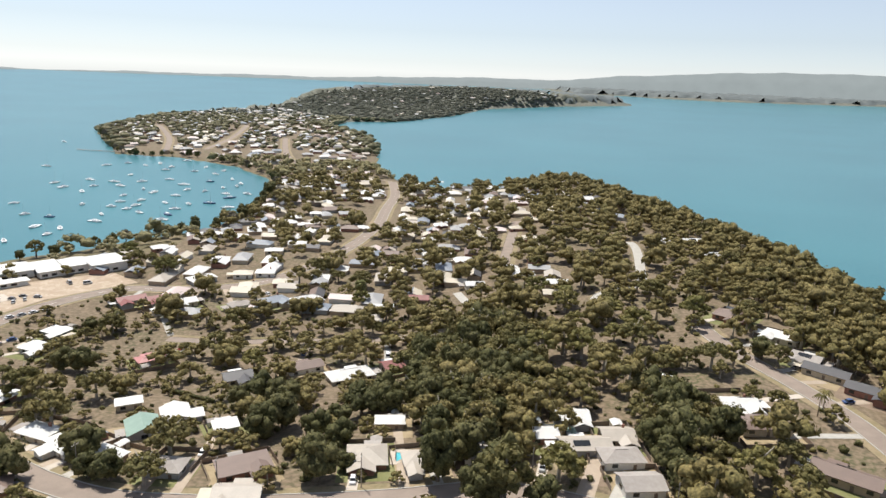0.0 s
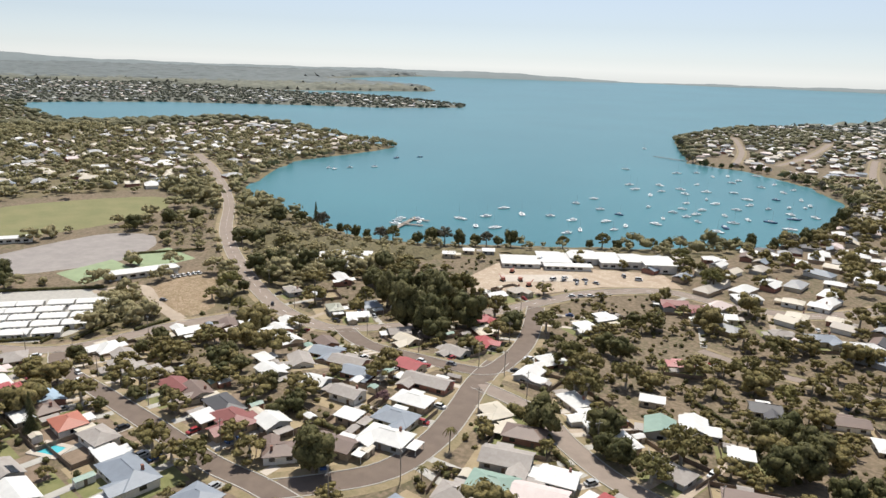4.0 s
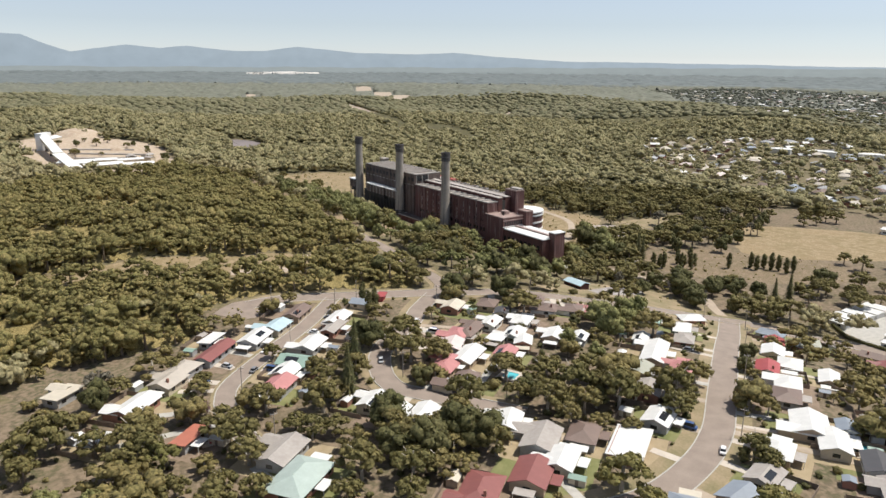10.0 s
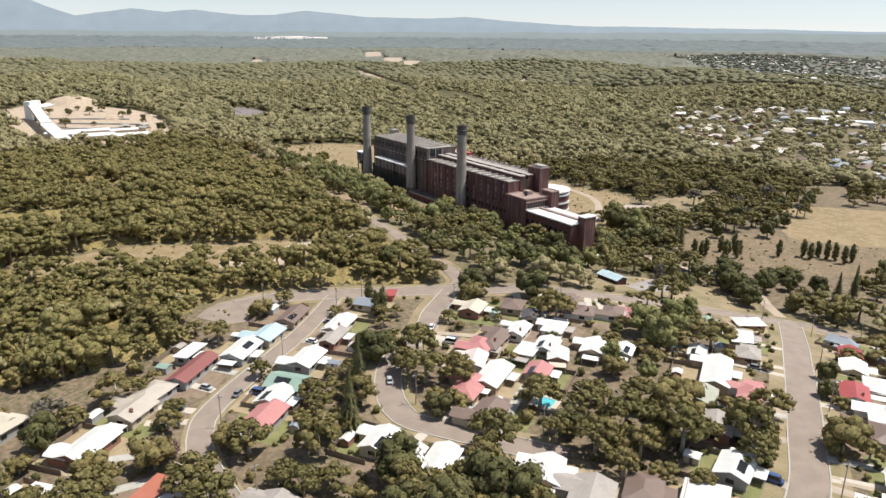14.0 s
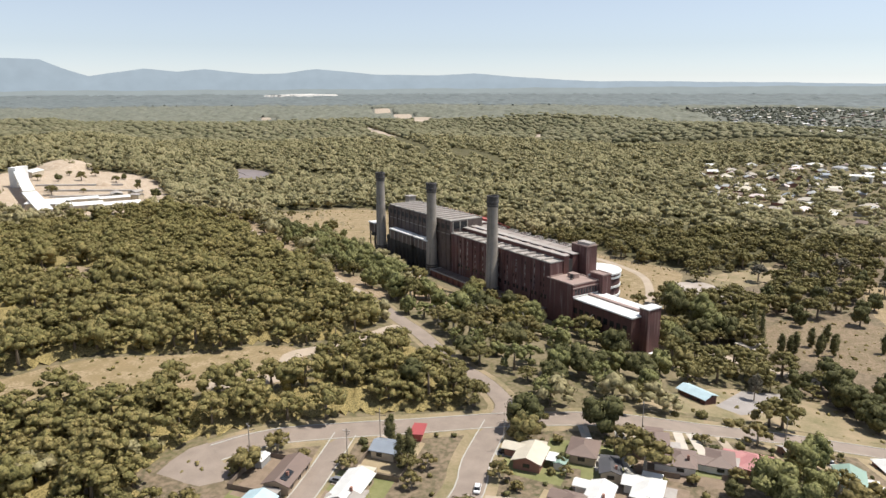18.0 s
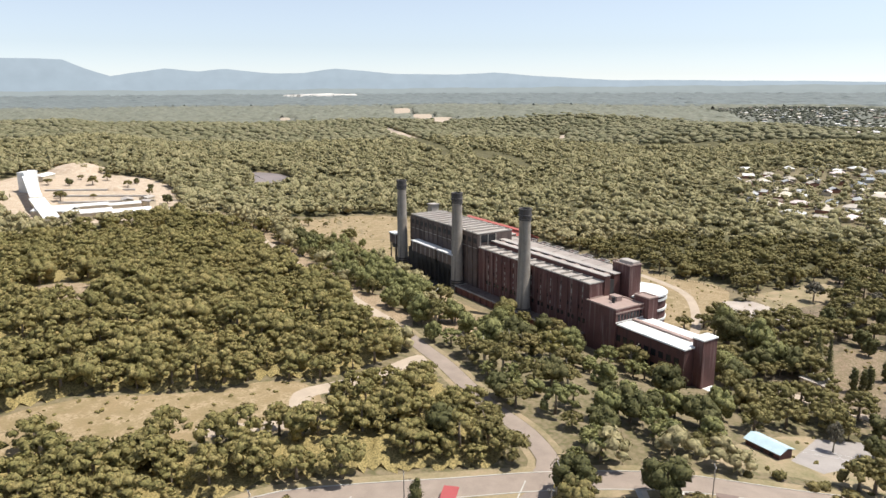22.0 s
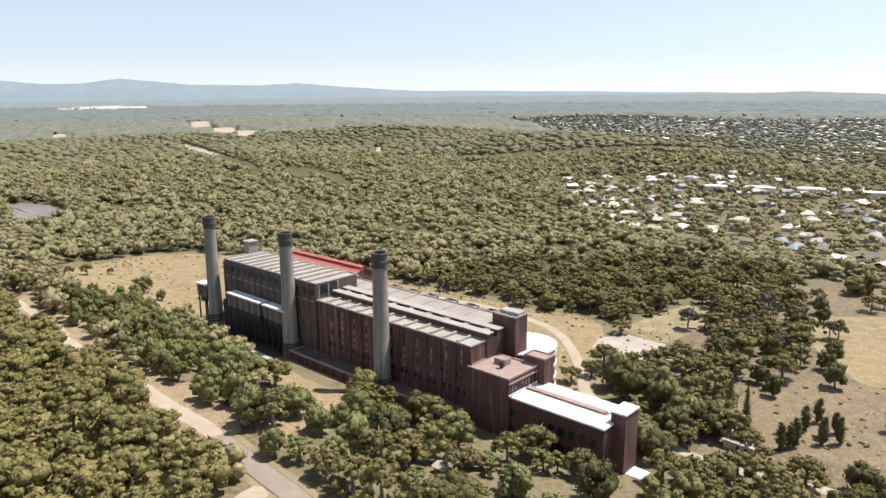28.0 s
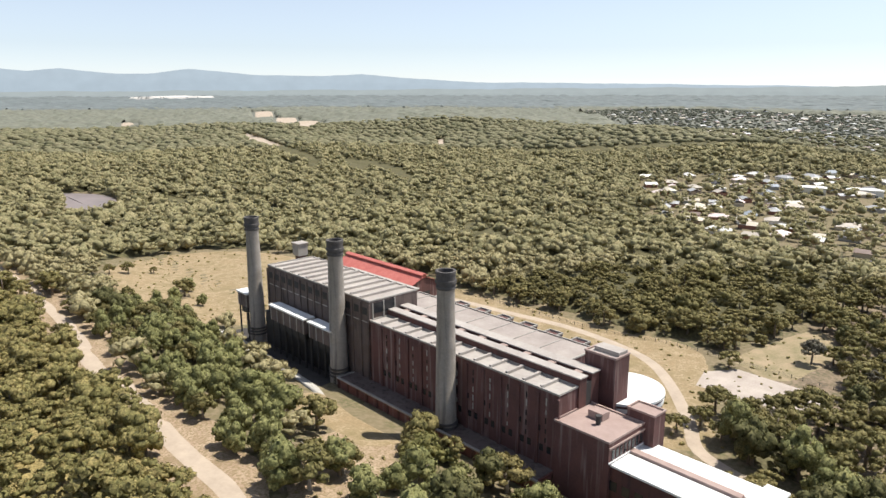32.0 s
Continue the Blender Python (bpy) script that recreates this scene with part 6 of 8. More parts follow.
tree(-458.4, -91.8, 4.2, "c")
tree(-397.2, -84.4, 7.2, "g")
tree(-406.7, -60.8, 7.5, "d")
tree(-328.0, -94.4, 2.5, "b")
tree(-326.2, -87.5, 2.5, "b")
tree(-331.5, -83.8, 2.5, "b")
tree(-333.5, -77.4, 2.1, "b")
tree(-323.1, -102.2, 1.8, "b")
tree(-437.5, -320.3, 7.5, "y")
tree(-421.0, -292.2, 7.5, "y")
tree(-421.0, -276.9, 7.5, "y")
tree(-457.3, -353.3, 7.4, "g")
tree(-480.7, -392.1, 7.5, "g")
tree(-373.3, -69.7, 4.9, "d")
tree(-389.9, -49.9, 6.6, "d")
tree(-439.9, -74.2, 1.7, "p")
tree(-441.0, -72.0, 1.7, "p")
tree(-436.7, -77.4, 1.7, "p")
tree(-450.4, -61.1, 1.5, "p")
tree(-455.5, -55.0, 1.5, "p")
tree(-252.8, -165.4, 1.7, "p")
tree(-247.3, -165.6, 1.7, "p")
tree(-325.6, -184.7, 6.0, "d")
tree(-321.8, -145.3, 6.3, "d")
tree(-324.4, -177.1, 5.9, "g")
# trees
tree(-545.7, -426.2, 7.5, "g")
tree(-483.2, -408.0, 7.5, "d")
tree(-464.4, -370.2, 7.5, "y")
tree(-448.0, -337.7, 7.5, "y")
tree(-442.1, -315.6, 7.5, "y")
tree(-429.7, -290.6, 7.4, "y")
tree(-389.0, -247.2, 6.8, "g")
tree(-393.2, -241.0, 6.1, "g")
tree(-414.4, -199.6, 7.5, "g")
tree(-427.2, -188.4, 1.7, "p")
tree(-414.2, -175.6, 5.3, "l")
tree(-355.2, -212.8, 6.2, "g")
tree(-372.1, -202.6, 6.6, "g")
tree(-382.2, -188.4, 7.4, "l")
tree(-399.9, -157.0, 7.5, "g")
tree(-390.7, -142.9, 5.9, "g")
tree(-480.3, -121.7, 7.5, "g")
tree(-417.1, -120.0, 7.2, "d")
tree(-493.4, -99.7, 7.4, "g")
tree(-443.9, -100.7, 7.0, "d")
tree(-450.5, -87.1, 3.5, "c")
tree(-480.8, -326.7, 6.7, "g")
tree(-487.4, -423.2, 7.4, "d")
tree(-443.4, -397.9, 5.4, "g")
tree(-505.5, -64.6, 7.4, "g")
tree(-542.5, -50.6, 7.2, "g")
tree(-491.1, -73.1, 3.2, "b")
tree(-395.7, -205.6, 5.9, "d")
tree(-371.4, -177.1, 6.3, "g")
tree(-509.4, -107.2, 7.5, "g")


def large_trees(kind, spots):
    """Tall trees that stand clear of those already placed."""
    for x, y, r in spots:
        if all(math.hypot(x - a, y - b) > 0.42 * (r + q) for a, b, q in TREES):
            tree(x, y, r * 0.92, "g" if kind == "d" and y < 0 and x > -260 else kind)


large_trees("d", [(-57, 223, 8), (-35, 208, 6), (-58, 198, 7), (-36, 169, 7), (-41, 160, 6), (-98, 169, 5), (6, 183, 8), (15, 176, 7), (31, 219, 5), (77, 197, 8), (72, 209, 6), (62, 193, 5), (33, 168, 7), (26, 159, 6), (-1, 202, 6), (80, 222, 5), (-40, 198, 6), (-73, 223, 5), (-17, 217, 4), (-22, 179, 4), (-226, 221, 9), (-234, 215, 7), (-236, 240, 8), (-306, 248, 7)])
large_trees("d", [(-305, 274, 7), (-141, 93, 7), (-219, 108, 5), (-341, 201, 5), (-341, 236, 5), (-181, 116, 4), (-180, 107, 4), (-294, 119, 4), (-217, 90, 3), (-176, 186, 5), (-278, 240, 6), (-335, 280, 4), (-370, 207, 5), (-173, -121, 8), (-189, -130, 6), (-158, -88, 7), (-150, -75, 6), (-144, -80, 7), (-199, -71, 5), (-199, -63, 5), (-201, -56, 5), (-209, -49, 5), (-198, -35, 4), (-425, 86, 6)])
large_trees("d", [(-368, -44, 5), (-181, -170, 4), (-245, -160, 4), (-160, -97, 6), (-149, -61, 5), (-347, -138, 6), (-351, -154, 5), (-181, -218, 6), (-191, -212, 5), (-288, 80, 5), (-207, -49, 5), (-200, -61, 6), (-187, -68, 6), (-372, -5, 4), (-167, -66, 6), (-160, -1, 5), (-267, -9, 4), (-474, 195, 5), (-356, 200, 5), (-345, 223, 5), (-345, 232, 5), (-388, 230, 4), (-491, 290, 5), (-391, -242, 5)])
large_trees("d", [(-411, -203, 5), (-429, -196, 5), (-408, -185, 5), (-377, -194, 5), (-356, -217, 5), (-374, -205, 5), (-380, -177, 5)])
large_trees("g", [(-26, 157, 5), (-81, 166, 7), (-80, 180, 6), (-122, 202, 7), (-135, 206, 5), (-7, 252, 7), (8, 221, 8), (20, 202, 7), (15, 249, 7), (30, 273, 6), (27, 335, 7), (59, 255, 6), (79, 330, 6), (80, 180, 6), (86, 172, 7), (100, 182, 6), (77, 164, 6), (98, 167, 6), (65, 160, 5), (-26, 391, 5), (-61, 303, 5), (-36, 312, 5), (-14, 308, 6), (-68, 403, 5)])
large_trees("g", [(-92, 283, 6), (-102, 275, 6), (-114, 281, 4), (-167, 297, 4), (-149, 256, 5), (-191, 425, 5), (-81, 401, 5), (-56, 447, 5), (125, 255, 6), (81, 247, 6), (93, 252, 5), (102, 242, 4), (109, 294, 5), (105, 222, 4), (113, 219, 4), (30, 519, 5), (52, 409, 6), (87, 415, 6), (75, 505, 5), (2, 280, 5), (-17, 268, 5), (26, 230, 6), (88, 213, 5), (-279, 266, 7)])
large_trees("g", [(-281, 222, 6), (-165, 72, 6), (-391, 210, 5), (-342, 222, 5), (-214, 234, 5), (-129, -124, 6), (-116, -149, 6), (-108, -150, 6), (-161, -121, 6), (-156, -136, 6), (-163, -73, 8), (-135, -89, 5), (-117, -122, 4), (-214, -110, 6), (-208, -123, 5), (-208, -41, 5), (-214, -25, 6), (-191, 2, 4), (-423, 15, 7), (-418, 30, 6), (-425, 45, 5), (-477, 77, 6), (-410, -75, 8), (-403, -60, 6)])
large_trees("g", [(-293, -137, 4), (-157, -171, 4), (-177, -83, 6), (-148, -117, 5), (-500, -141, 8), (-436, -118, 6), (-344, -179, 7), (-326, -183, 6), (-355, -170, 6), (-328, -118, 5), (-172, -225, 6), (-170, -77, 7), (-168, -85, 6), (-282, -139, 6), (-223, -28, 6), (-215, -40, 5), (-193, -53, 5), (-167, 73, 5), (-431, 19, 7), (-431, 33, 6), (-460, 62, 5), (-214, -113, 5), (-160, -78, 6), (-366, 184, 5)])
large_trees("g", [(-510, 222, 6), (-510, 182, 5), (-509, 277, 5), (-487, -133, 5.5), (-479, -121, 5.5), (-461, -121, 5.5), (-466, -131, 5.5), (-487, -100, 5.5), (-512, -93, 5.5), (-432, -110, 5.5), (-423, -117, 5.5), (-420, -123, 5.5), (-488, -146, 5.5), (-479, -152, 5.5), (-478, -139, 5.5), (-509, -70, 5.5), (-551, -57, 5.5), (-462, -93, 5.5)])
large_trees("l", [(38, 264, 8), (58, 335, 8), (84, 294, 8), (-48, 359, 6), (-178, 413, 7), (57, 298, 6), (71, 281, 6), (-341, 173, 6), (-313, 165, 5), (-163, -28, 7), (-171, 8, 6), (-160, 7, 7), (-162, -26, 6), (-337, 162, 5)])
large_trees("y", [(44, 162, 4), (-51, 381, 5), (-274, -61, 8), (-471, -116, 7), (-273, -64, 7), (-377, -246, 5.5), (-361, -233, 5.5), (-392, -225, 5.5), (-408, -222, 5.5), (-400, -209, 5.5), (-406, -174, 5.5), (-402, -160, 5.5), (-402, -154, 5.5), (-364, -214, 5.5), (-402, -147, 5.5)])
for x, y, r, kind in ((-269, 227, 9, "d"), (-266, 241, 10, "d"), (-262, 254, 9, "d"), (-248, 259, 9, "g"), (-222, 212, 9, "d"), (-219, 237, 10, "d"), (-238, 215, 11, "d"), (-241, 234, 11, "d"), (-252, 243, 10, "d"), (-228, 224, 9, "d")):
    tree(x, y, r, kind, 1.25)
GULLY = [(-33, 226), (-17, 226), (-8, 286), (28, 309), (36, 248), (20, 208), (22, 181), (12, 158), (-3, 156), (-7, 210)]
BLOCK = [(64, 216), (96, 219), (82, 179), (59, 164), (57, 181)]
deep_r = random.Random(61)
for zone in (GULLY, BLOCK):
    for gx in np.arange(-36, 100, 8.5):
        for gy in np.arange(152, 312, 8.5):
            a, b = gx + deep_r.uniform(-3, 3), gy + deep_r.uniform(-3, 3)
            if inside(zone, np.array([a]), np.array([b]))[0] and not in_house(a, b, 4):
                tree(float(a), float(b), deep_r.uniform(5, 7.5), deep_r.choice("dddgg"), deep_r.uniform(1.1, 1.4))
for x, y, r, kind in ((-391, -241, 6.5, "y"), (-399, -220, 7, "y"), (-411, -203, 6.5, "d"), (-376, -250, 7, "y"), (-388, -262, 6, "y"), (-382, -228, 6, "y"), (-386, -206, 7.5, "d"), (-372, -212, 7, "y"), (-396, -184, 7, "y"), (-465, -130, 8, "d"), (-460, -117, 8, "y"), (-477, -134, 8, "y"), (-450, -112, 7, "y")):
    tree(x, y, r, kind, 1.15)
tree(-424, -196, 3.2, "c", 1.2)
large_trees("d", [(-411, -61, 7), (-384, -52, 7.5), (-385, -45, 7), (-396, -68, 6), (-397, -37, 7)])
large_trees("y", [(-295, -57, 8), (-304, -64, 6), (-312, -60, 6)])
large_trees("g", [(-286, -138, 7.5), (-292, -163, 7), (-294, -172, 7.5), (-304, -178, 7)])
tree(-369, -82, 3, "e", 2.2)
for x, y in ((-445, -62), (-447, -56)):
    tree(x, y, 1.6, "p", 1.0)
for x, y in ((-440, -780), (-455, -800), (-500, -760), (-512, -745), (-540, -770), (-556, -750), (-565, -715), (-548, -705), (-530, -735), (-470, -690), (-462, -676), (-490, -672), (-555, -680), (-535, -655), (-520, -610), (-575, -775), (-525, -800)):
    tree(x, y, deep_r.uniform(3, 6), deep_r.choice("ggd"))
CASUARINA = [(-542, -114), (-600, -83), (-636, -28), (-560, -20), (-513, -33), (-470, -69), (-507, -83)]
for gx in np.arange(-630, -465, 11):
    for gy in np.arange(-112, -20, 11):
        a, b = gx + deep_r.uniform(-4, 4), gy + deep_r.uniform(-4, 4)
        if inside(CASUARINA, np.array([a]), np.array([b]))[0] and deep_r.random() < 0.33:
            tree(float(a), float(b), deep_r.uniform(3.5, 6), deep_r.choice("ddge"), deep_r.uniform(1.1, 1.5))
large_trees("e", [(-154, 303, 4), (-197, 508, 5), (-146, -158, 4), (-194, 3, 5)])
large_trees("g", [(-465, -467, 3), (-484, -482, 4), (-504, -488, 5), (-485, -464, 3), (-493, -455, 4), (-475, -433, 5), (-524, -476, 3), (-555, -491, 4), (-566, -487, 5), (-580, -480, 3)])
large_trees("y", [(-532, -421, 5), (-557, -433, 6), (-535, -405, 4), (-503, -388, 5), (-506, -399, 6), (-503, -424, 4), (-476, -406, 5), (-497, -404, 6)])
large_trees("g", [(-105, -183, 6), (-108, -171, 6), (-111, -166, 6), (-113, -148, 6), (-132, -130, 7), (-154, -113, 5), (-155, -138, 6), (-149, -124, 5), (-137, -89, 6), (-128, -90, 5), (-110, -117, 6), (-94, -170, 5), (-157, -97, 5), (-171, -93, 4), (-191, -216, 5)])
large_trees("l", [(-116, -143, 6)])
large_trees("d", [(-164, -122, 5), (-189, -130, 6), (-180, -138, 5), (-182, -170, 4), (-149, -83, 5), (-136, -76, 5), (-107, -128, 5), (-119, -112, 5), (-139, -191, 5), (-133, -194, 4), (-138, -149, 3)])
large_trees("y", [(-88, -151, 5), (-93, -140, 5)])


# dark trees along the lake's edge
shore_r = random.Random(43)
for bank, step in (([(-465, 316), (-405, 323), (-373, 344), (-344, 374), (-300, 422), (-254, 471), (-233, 506), (-196, 548), (-188, 595), (-198, 712), (-215, 806)], 8.5), ([(-215, 806), (-287, 905), (-390, 975), (-483, 985), (-640, 1240)], 13)):
    row = smooth_line(bank, step)
    away = np.gradient(row, axis=0)
    away /= np.hypot(away[:, 0], away[:, 1])[:, None]
    for (a, b), (tx, ty) in zip(row, away):
        if shore_r.random() < 0.74:
            o = shore_r.uniform(4, 9)
            tree(float(a + ty * o), float(b - tx * o), shore_r.uniform(3.2, 6.2), shore_r.choice("dddge"), shore_r.uniform(1.1, 1.5))


# ---- woods, scrub and the far suburbs ----
wr = np.random.RandomState(21)


def many(name, spots, templates, materials, smooth=False):
    """One joined mesh of many like things. spots: rows of x, y, z, scale, upright scale, turn, sort."""
    V, T, Mx, o = [], [], [], 0
    spots = np.asarray(spots)
    for k, (tv, tt, tm) in enumerate(templates):
        s = spots[spots[:, 6].astype(int) == k]
        if not len(s):
            continue
        c, sn = np.cos(s[:, 5]), np.sin(s[:, 5])
        x = (tv[None, :, 0] * c[:, None] - tv[None, :, 1] * sn[:, None]) * s[:, 3:4] + s[:, 0:1]
        y = (tv[None, :, 0] * sn[:, None] + tv[None, :, 1] * c[:, None]) * s[:, 3:4] + s[:, 1:2]
        z = tv[None, :, 2] * s[:, 4:5] + s[:, 2:3]
        V.append(np.stack([x, y, z], -1).reshape(-1, 3))
        T.append((tt[None] + (np.arange(len(s)) * len(tv))[:, None, None] + o).reshape(-1, 3))
        Mx.append(np.tile(tm, len(s)))
        o += len(s) * len(tv)
    return new(name, quick_mesh(name, np.concatenate(V), np.concatenate(T), materials, np.concatenate(Mx), smooth))


def scatter(x0, x1, y0, y1, step, jitter=0.45):
    gx, gy = np.meshgrid(np.arange(x0, x1, step), np.arange(y0, y1, step))
    p = np.stack([gx.ravel(), gy.ravel()], 1) + wr.uniform(-jitter, jitter, (gx.size, 2)) * step
    return p[:, 0], p[:, 1]


def clear_of(x, y, roads=2.0, patches=True, trees=True):
    """Which spots keep off the roads, open areas, houses, the station and the single trees."""
    ok = ~inside(SHORE, x, y) & (off_line(SHORE, x, y, True) > 3)
    for line, half in ROADS:
        near = (x > line[:, 0].min() - 30) & (x < line[:, 0].max() + 30) & (y > line[:, 1].min() - 30) & (y < line[:, 1].max() + 30)
        if near.any():
            d = off_line(line[::2], x[near], y[near])
            ok[np.where(near)[0][d < half + roads]] = False
    if patches:
        for p in PATCHES:
            ok &= ~inside(p, x, y)
    s = (x - STATION_O[0]) * SU.x + (y - STATION_O[1]) * SU.y
    v = (x - STATION_O[0]) * SV.x + (y - STATION_O[1]) * SV.y
    ok &= ~station_zone(s, v, 3.0)
    for hx, hy, w, d, turn in HOUSES:
        ok &= (x - hx) ** 2 + (y - hy) ** 2 > (max(w, d) * 0.5 + 2.5) ** 2
    if trees:
        for tx, ty, r in TREES:
            ok &= (x - tx) ** 2 + (y - ty) ** 2 > (r * 0.75 + 1.2) ** 2
    return ok


def tree_template(seed, kind, base, sprays, limbs=True, clumps=16, size=0.1):
    cv, ct = crown(seed, kind, base, sprays, clumps, size)
    if not limbs:
        return cv, ct, np.zeros(len(ct), int)
    tv, tf = tube(0, 0, [(-0.15, 0.1), (0.7, 0.06), (1.2, 0.03)], 5)
    tt = []
    for q in tf:
        tt += [(q[0], q[i], q[i + 1]) for i in range(1, len(q) - 1)]
    V, T = stack([(cv, ct), (np.array(tv), np.array(tt))])
    return V, T, np.concatenate([np.zeros(len(ct), int), np.ones(len(tt), int)])


NEAR_T = [tree_template(s, k, ICO1, 300, True, 22, 0.095) for s, k in ((1, "g"), (2, "g"), (3, "l"), (4, "d"), (5, "g"), (12, "g"))]
STREET_T = [tree_template(s, k, ICO1, 210, True, 16, 0.105) for s, k in ((6, "g"), (7, "g"), (8, "d"), (9, "l"))]
MID_T = [tree_template(s, k, ICO1, 70, False, 10, 0.16) for s, k in ((6, "g"), (7, "g"), (8, "d"), (9, "l"))]
MID2_T = [tree_template(s, k, ICO1, 16, False, 4, 0.26) for s, k in ((6, "g"), (7, "g"), (8, "d"), (9, "l"))]


def lump(seed):
    rnd = np.random.RandomState(seed)
    v, f = blob(rnd, np.array([0, 0, 0.75]), 1.0, ICO1, 0.62, 0.22)
    return v, f, np.zeros(len(f), int)


FAR_T = [lump(s) for s in range(4)]


def spots_of(x, y, r, kinds, squash=(0.9, 1.15)):
    n = len(x)
    rr = r * wr.uniform(0.55, 1.35, n)
    return np.column_stack([x, y, height(x, y) - 0.1, rr, rr * wr.uniform(*squash, n), wr.uniform(0, 6.28, n), wr.choice(kinds, n)])


# The tall green row between the dirt road and the station, each tree for itself.
W_ROW = [(-380, -262), (-402, -264), (-436, -296), (-474, -348), (-512, -392), (-535, -420), (-500, -430), (-463, -405), (-441, -378), (-427, -350), (-407, -313), (-387, -280)]
x, y = scatter(-540, -375, -440, -255, 7.4)
k = inside(W_ROW, x, y) & clear_of(x, y, 0.5) & (wr.rand(len(x)) < 0.86)
for a, b in zip(x[k], y[k]):
    tree(float(a), float(b), tr.uniform(3.2, 5.0), tr.choice("yyyyyyg" if b > -380 else "yydgg"), 1.35)
# The bush nearest to the flight, tree by tree.
W_NEAR = [(-120, -235), (-170, -246), (-207, -238), (-262, -192), (-295, -162), (-330, -212), (-342, -236), (-372, -270), (-410, -330), (-450, -400), (-500, -470), (-480, -560), (-330, -560), (-200, -480), (-110, -380)]
x, y = scatter(-510, -90, -570, -140, 7.7)
W_EDGE = [(-140, -300), (-204, -272), (-233, -254), (-258, -240), (-291, -238), (-312, -230), (-292, -164), (-277, -170), (-258, -198), (-242, -215), (-222, -225), (-205, -222), (-198, -206), (-180, -205), (-160, -214), (-145, -225), (-120, -240)]
k = (inside(W_NEAR, x, y) | inside(W_EDGE, x, y)) & clear_of(x, y)
gap = np.sin(x / 31) * np.cos(y / 27 + 1) + 0.6 * np.sin(x / 13 + y / 17)
k &= gap > -1.05
near_spots = spots_of(x[k], y[k], 5.9, [0, 0, 1, 2, 4, 5, 3])
x, y = scatter(-470, -290, -300, -60, 8.5)
W_FRONT = [(-300, -148), (-325, -190), (-352, -230), (-378, -252), (-405, -235), (-425, -212), (-400, -150), (-395, -120), (-380, -110), (-345, -112), (-318, -120)]
k = inside(W_FRONT, x, y) & clear_of(x, y) & (wr.rand(len(x)) < 0.5)
front = many("scrub_trees", spots_of(x[k], y[k], 4.4, [0, 1, 2, 3, 3], (0.95, 1.2)), NEAR_T, ["leaf_bright", "bark"], True)
tagged(front, "mixed green trees and scrub before the power station", "trees", kind="stuff")
near = many("bushland", near_spots, NEAR_T, ["leaf_woods", "bark"], True)
tagged(near, "dense olive-green eucalypt bush covering the low hill", "woodland", kind="stuff")



# Understorey: a bumpy sheet of shrubs and saplings under the crowns.
def understorey(name, x0, x1, y0, y1, cell, keep, low, high, leaf, label="low olive shrubs and saplings under the gum trees", category="undergrowth"):
    X, Y = np.arange(x0, x1, cell), np.arange(y0, y1, cell)
    gx, gy = np.meshgrid(X, Y)
    px, py = gx.ravel() + wr.uniform(-0.35, 0.35, gx.size) * cell, gy.ravel() + wr.uniform(-0.35, 0.35, gx.size) * cell
    ok = keep(px, py)
    grid = np.pad(ok.reshape(gx.shape), 1)
    rim = ~(grid[:-2, 1:-1] & grid[2:, 1:-1] & grid[1:-1, :-2] & grid[1:-1, 2:]).ravel() & ok
    inner = np.pad((ok & ~rim).reshape(gx.shape), 1)
    fringe = ~(inner[:-2, 1:-1] & inner[2:, 1:-1] & inner[1:-1, :-2] & inner[1:-1, 2:]).ravel() & ok
    z = height(px, py) + np.where(rim, 0.05 if cell < 9 else -6, wr.uniform(low, high, len(px)) * np.where(fringe & (cell < 9), 0.4, 1.0))
    w = len(X)
    i = np.arange(len(px)).reshape(len(Y), w)
    quads = np.stack([i[:-1, :-1], i[:-1, 1:], i[1:, 1:], i[1:, :-1]], -1).reshape(-1, 4)
    quads = quads[ok[quads].all(1)]
    t = np.concatenate([quads[:, [0, 1, 2]], quads[:, [0, 2, 3]]])
    used, inv = np.unique(t, return_inverse=True)
    ob = new(name, quick_mesh(name, np.column_stack([px, py, z])[used], inv.reshape(-1, 3), [leaf], smooth=True))
    tagged(ob, label, category, kind="stuff")


understorey("undergrowth", -520, -85, -570, -140, 2.6, lambda a, b: (inside(W_NEAR, a, b) | inside(W_EDGE, a, b)) & clear_of(a, b, 3.0, True, False), 0.7, 2.8, "leaf_woods")


def wooded(a, b):
    r = np.hypot(a + 200, b + 150)
    ok = (r < 1300) & clear_of(a, b, 5.0, True, False) & ~((a > -60) & (b < 100)) & ~inside(W_NEAR, a, b) & ~inside(W_FRONT, a, b) & ~inside(W_ROW, a, b)
    for zone in (SUB_WEST, SUB_POINT, OPEN_GROUND, SUB_MAIN):
        ok &= ~inside(zone, a, b)
    return ok & (off_line(SHORE, a, b, True) > 25)


# Wider undergrowth, its leaf darkened to stand for shade in the gaps.
understorey("undergrowth", -1500, 300, -1350, 700, 8.0, wooded, 1.0, 5.0, "leaf_under_shaded")

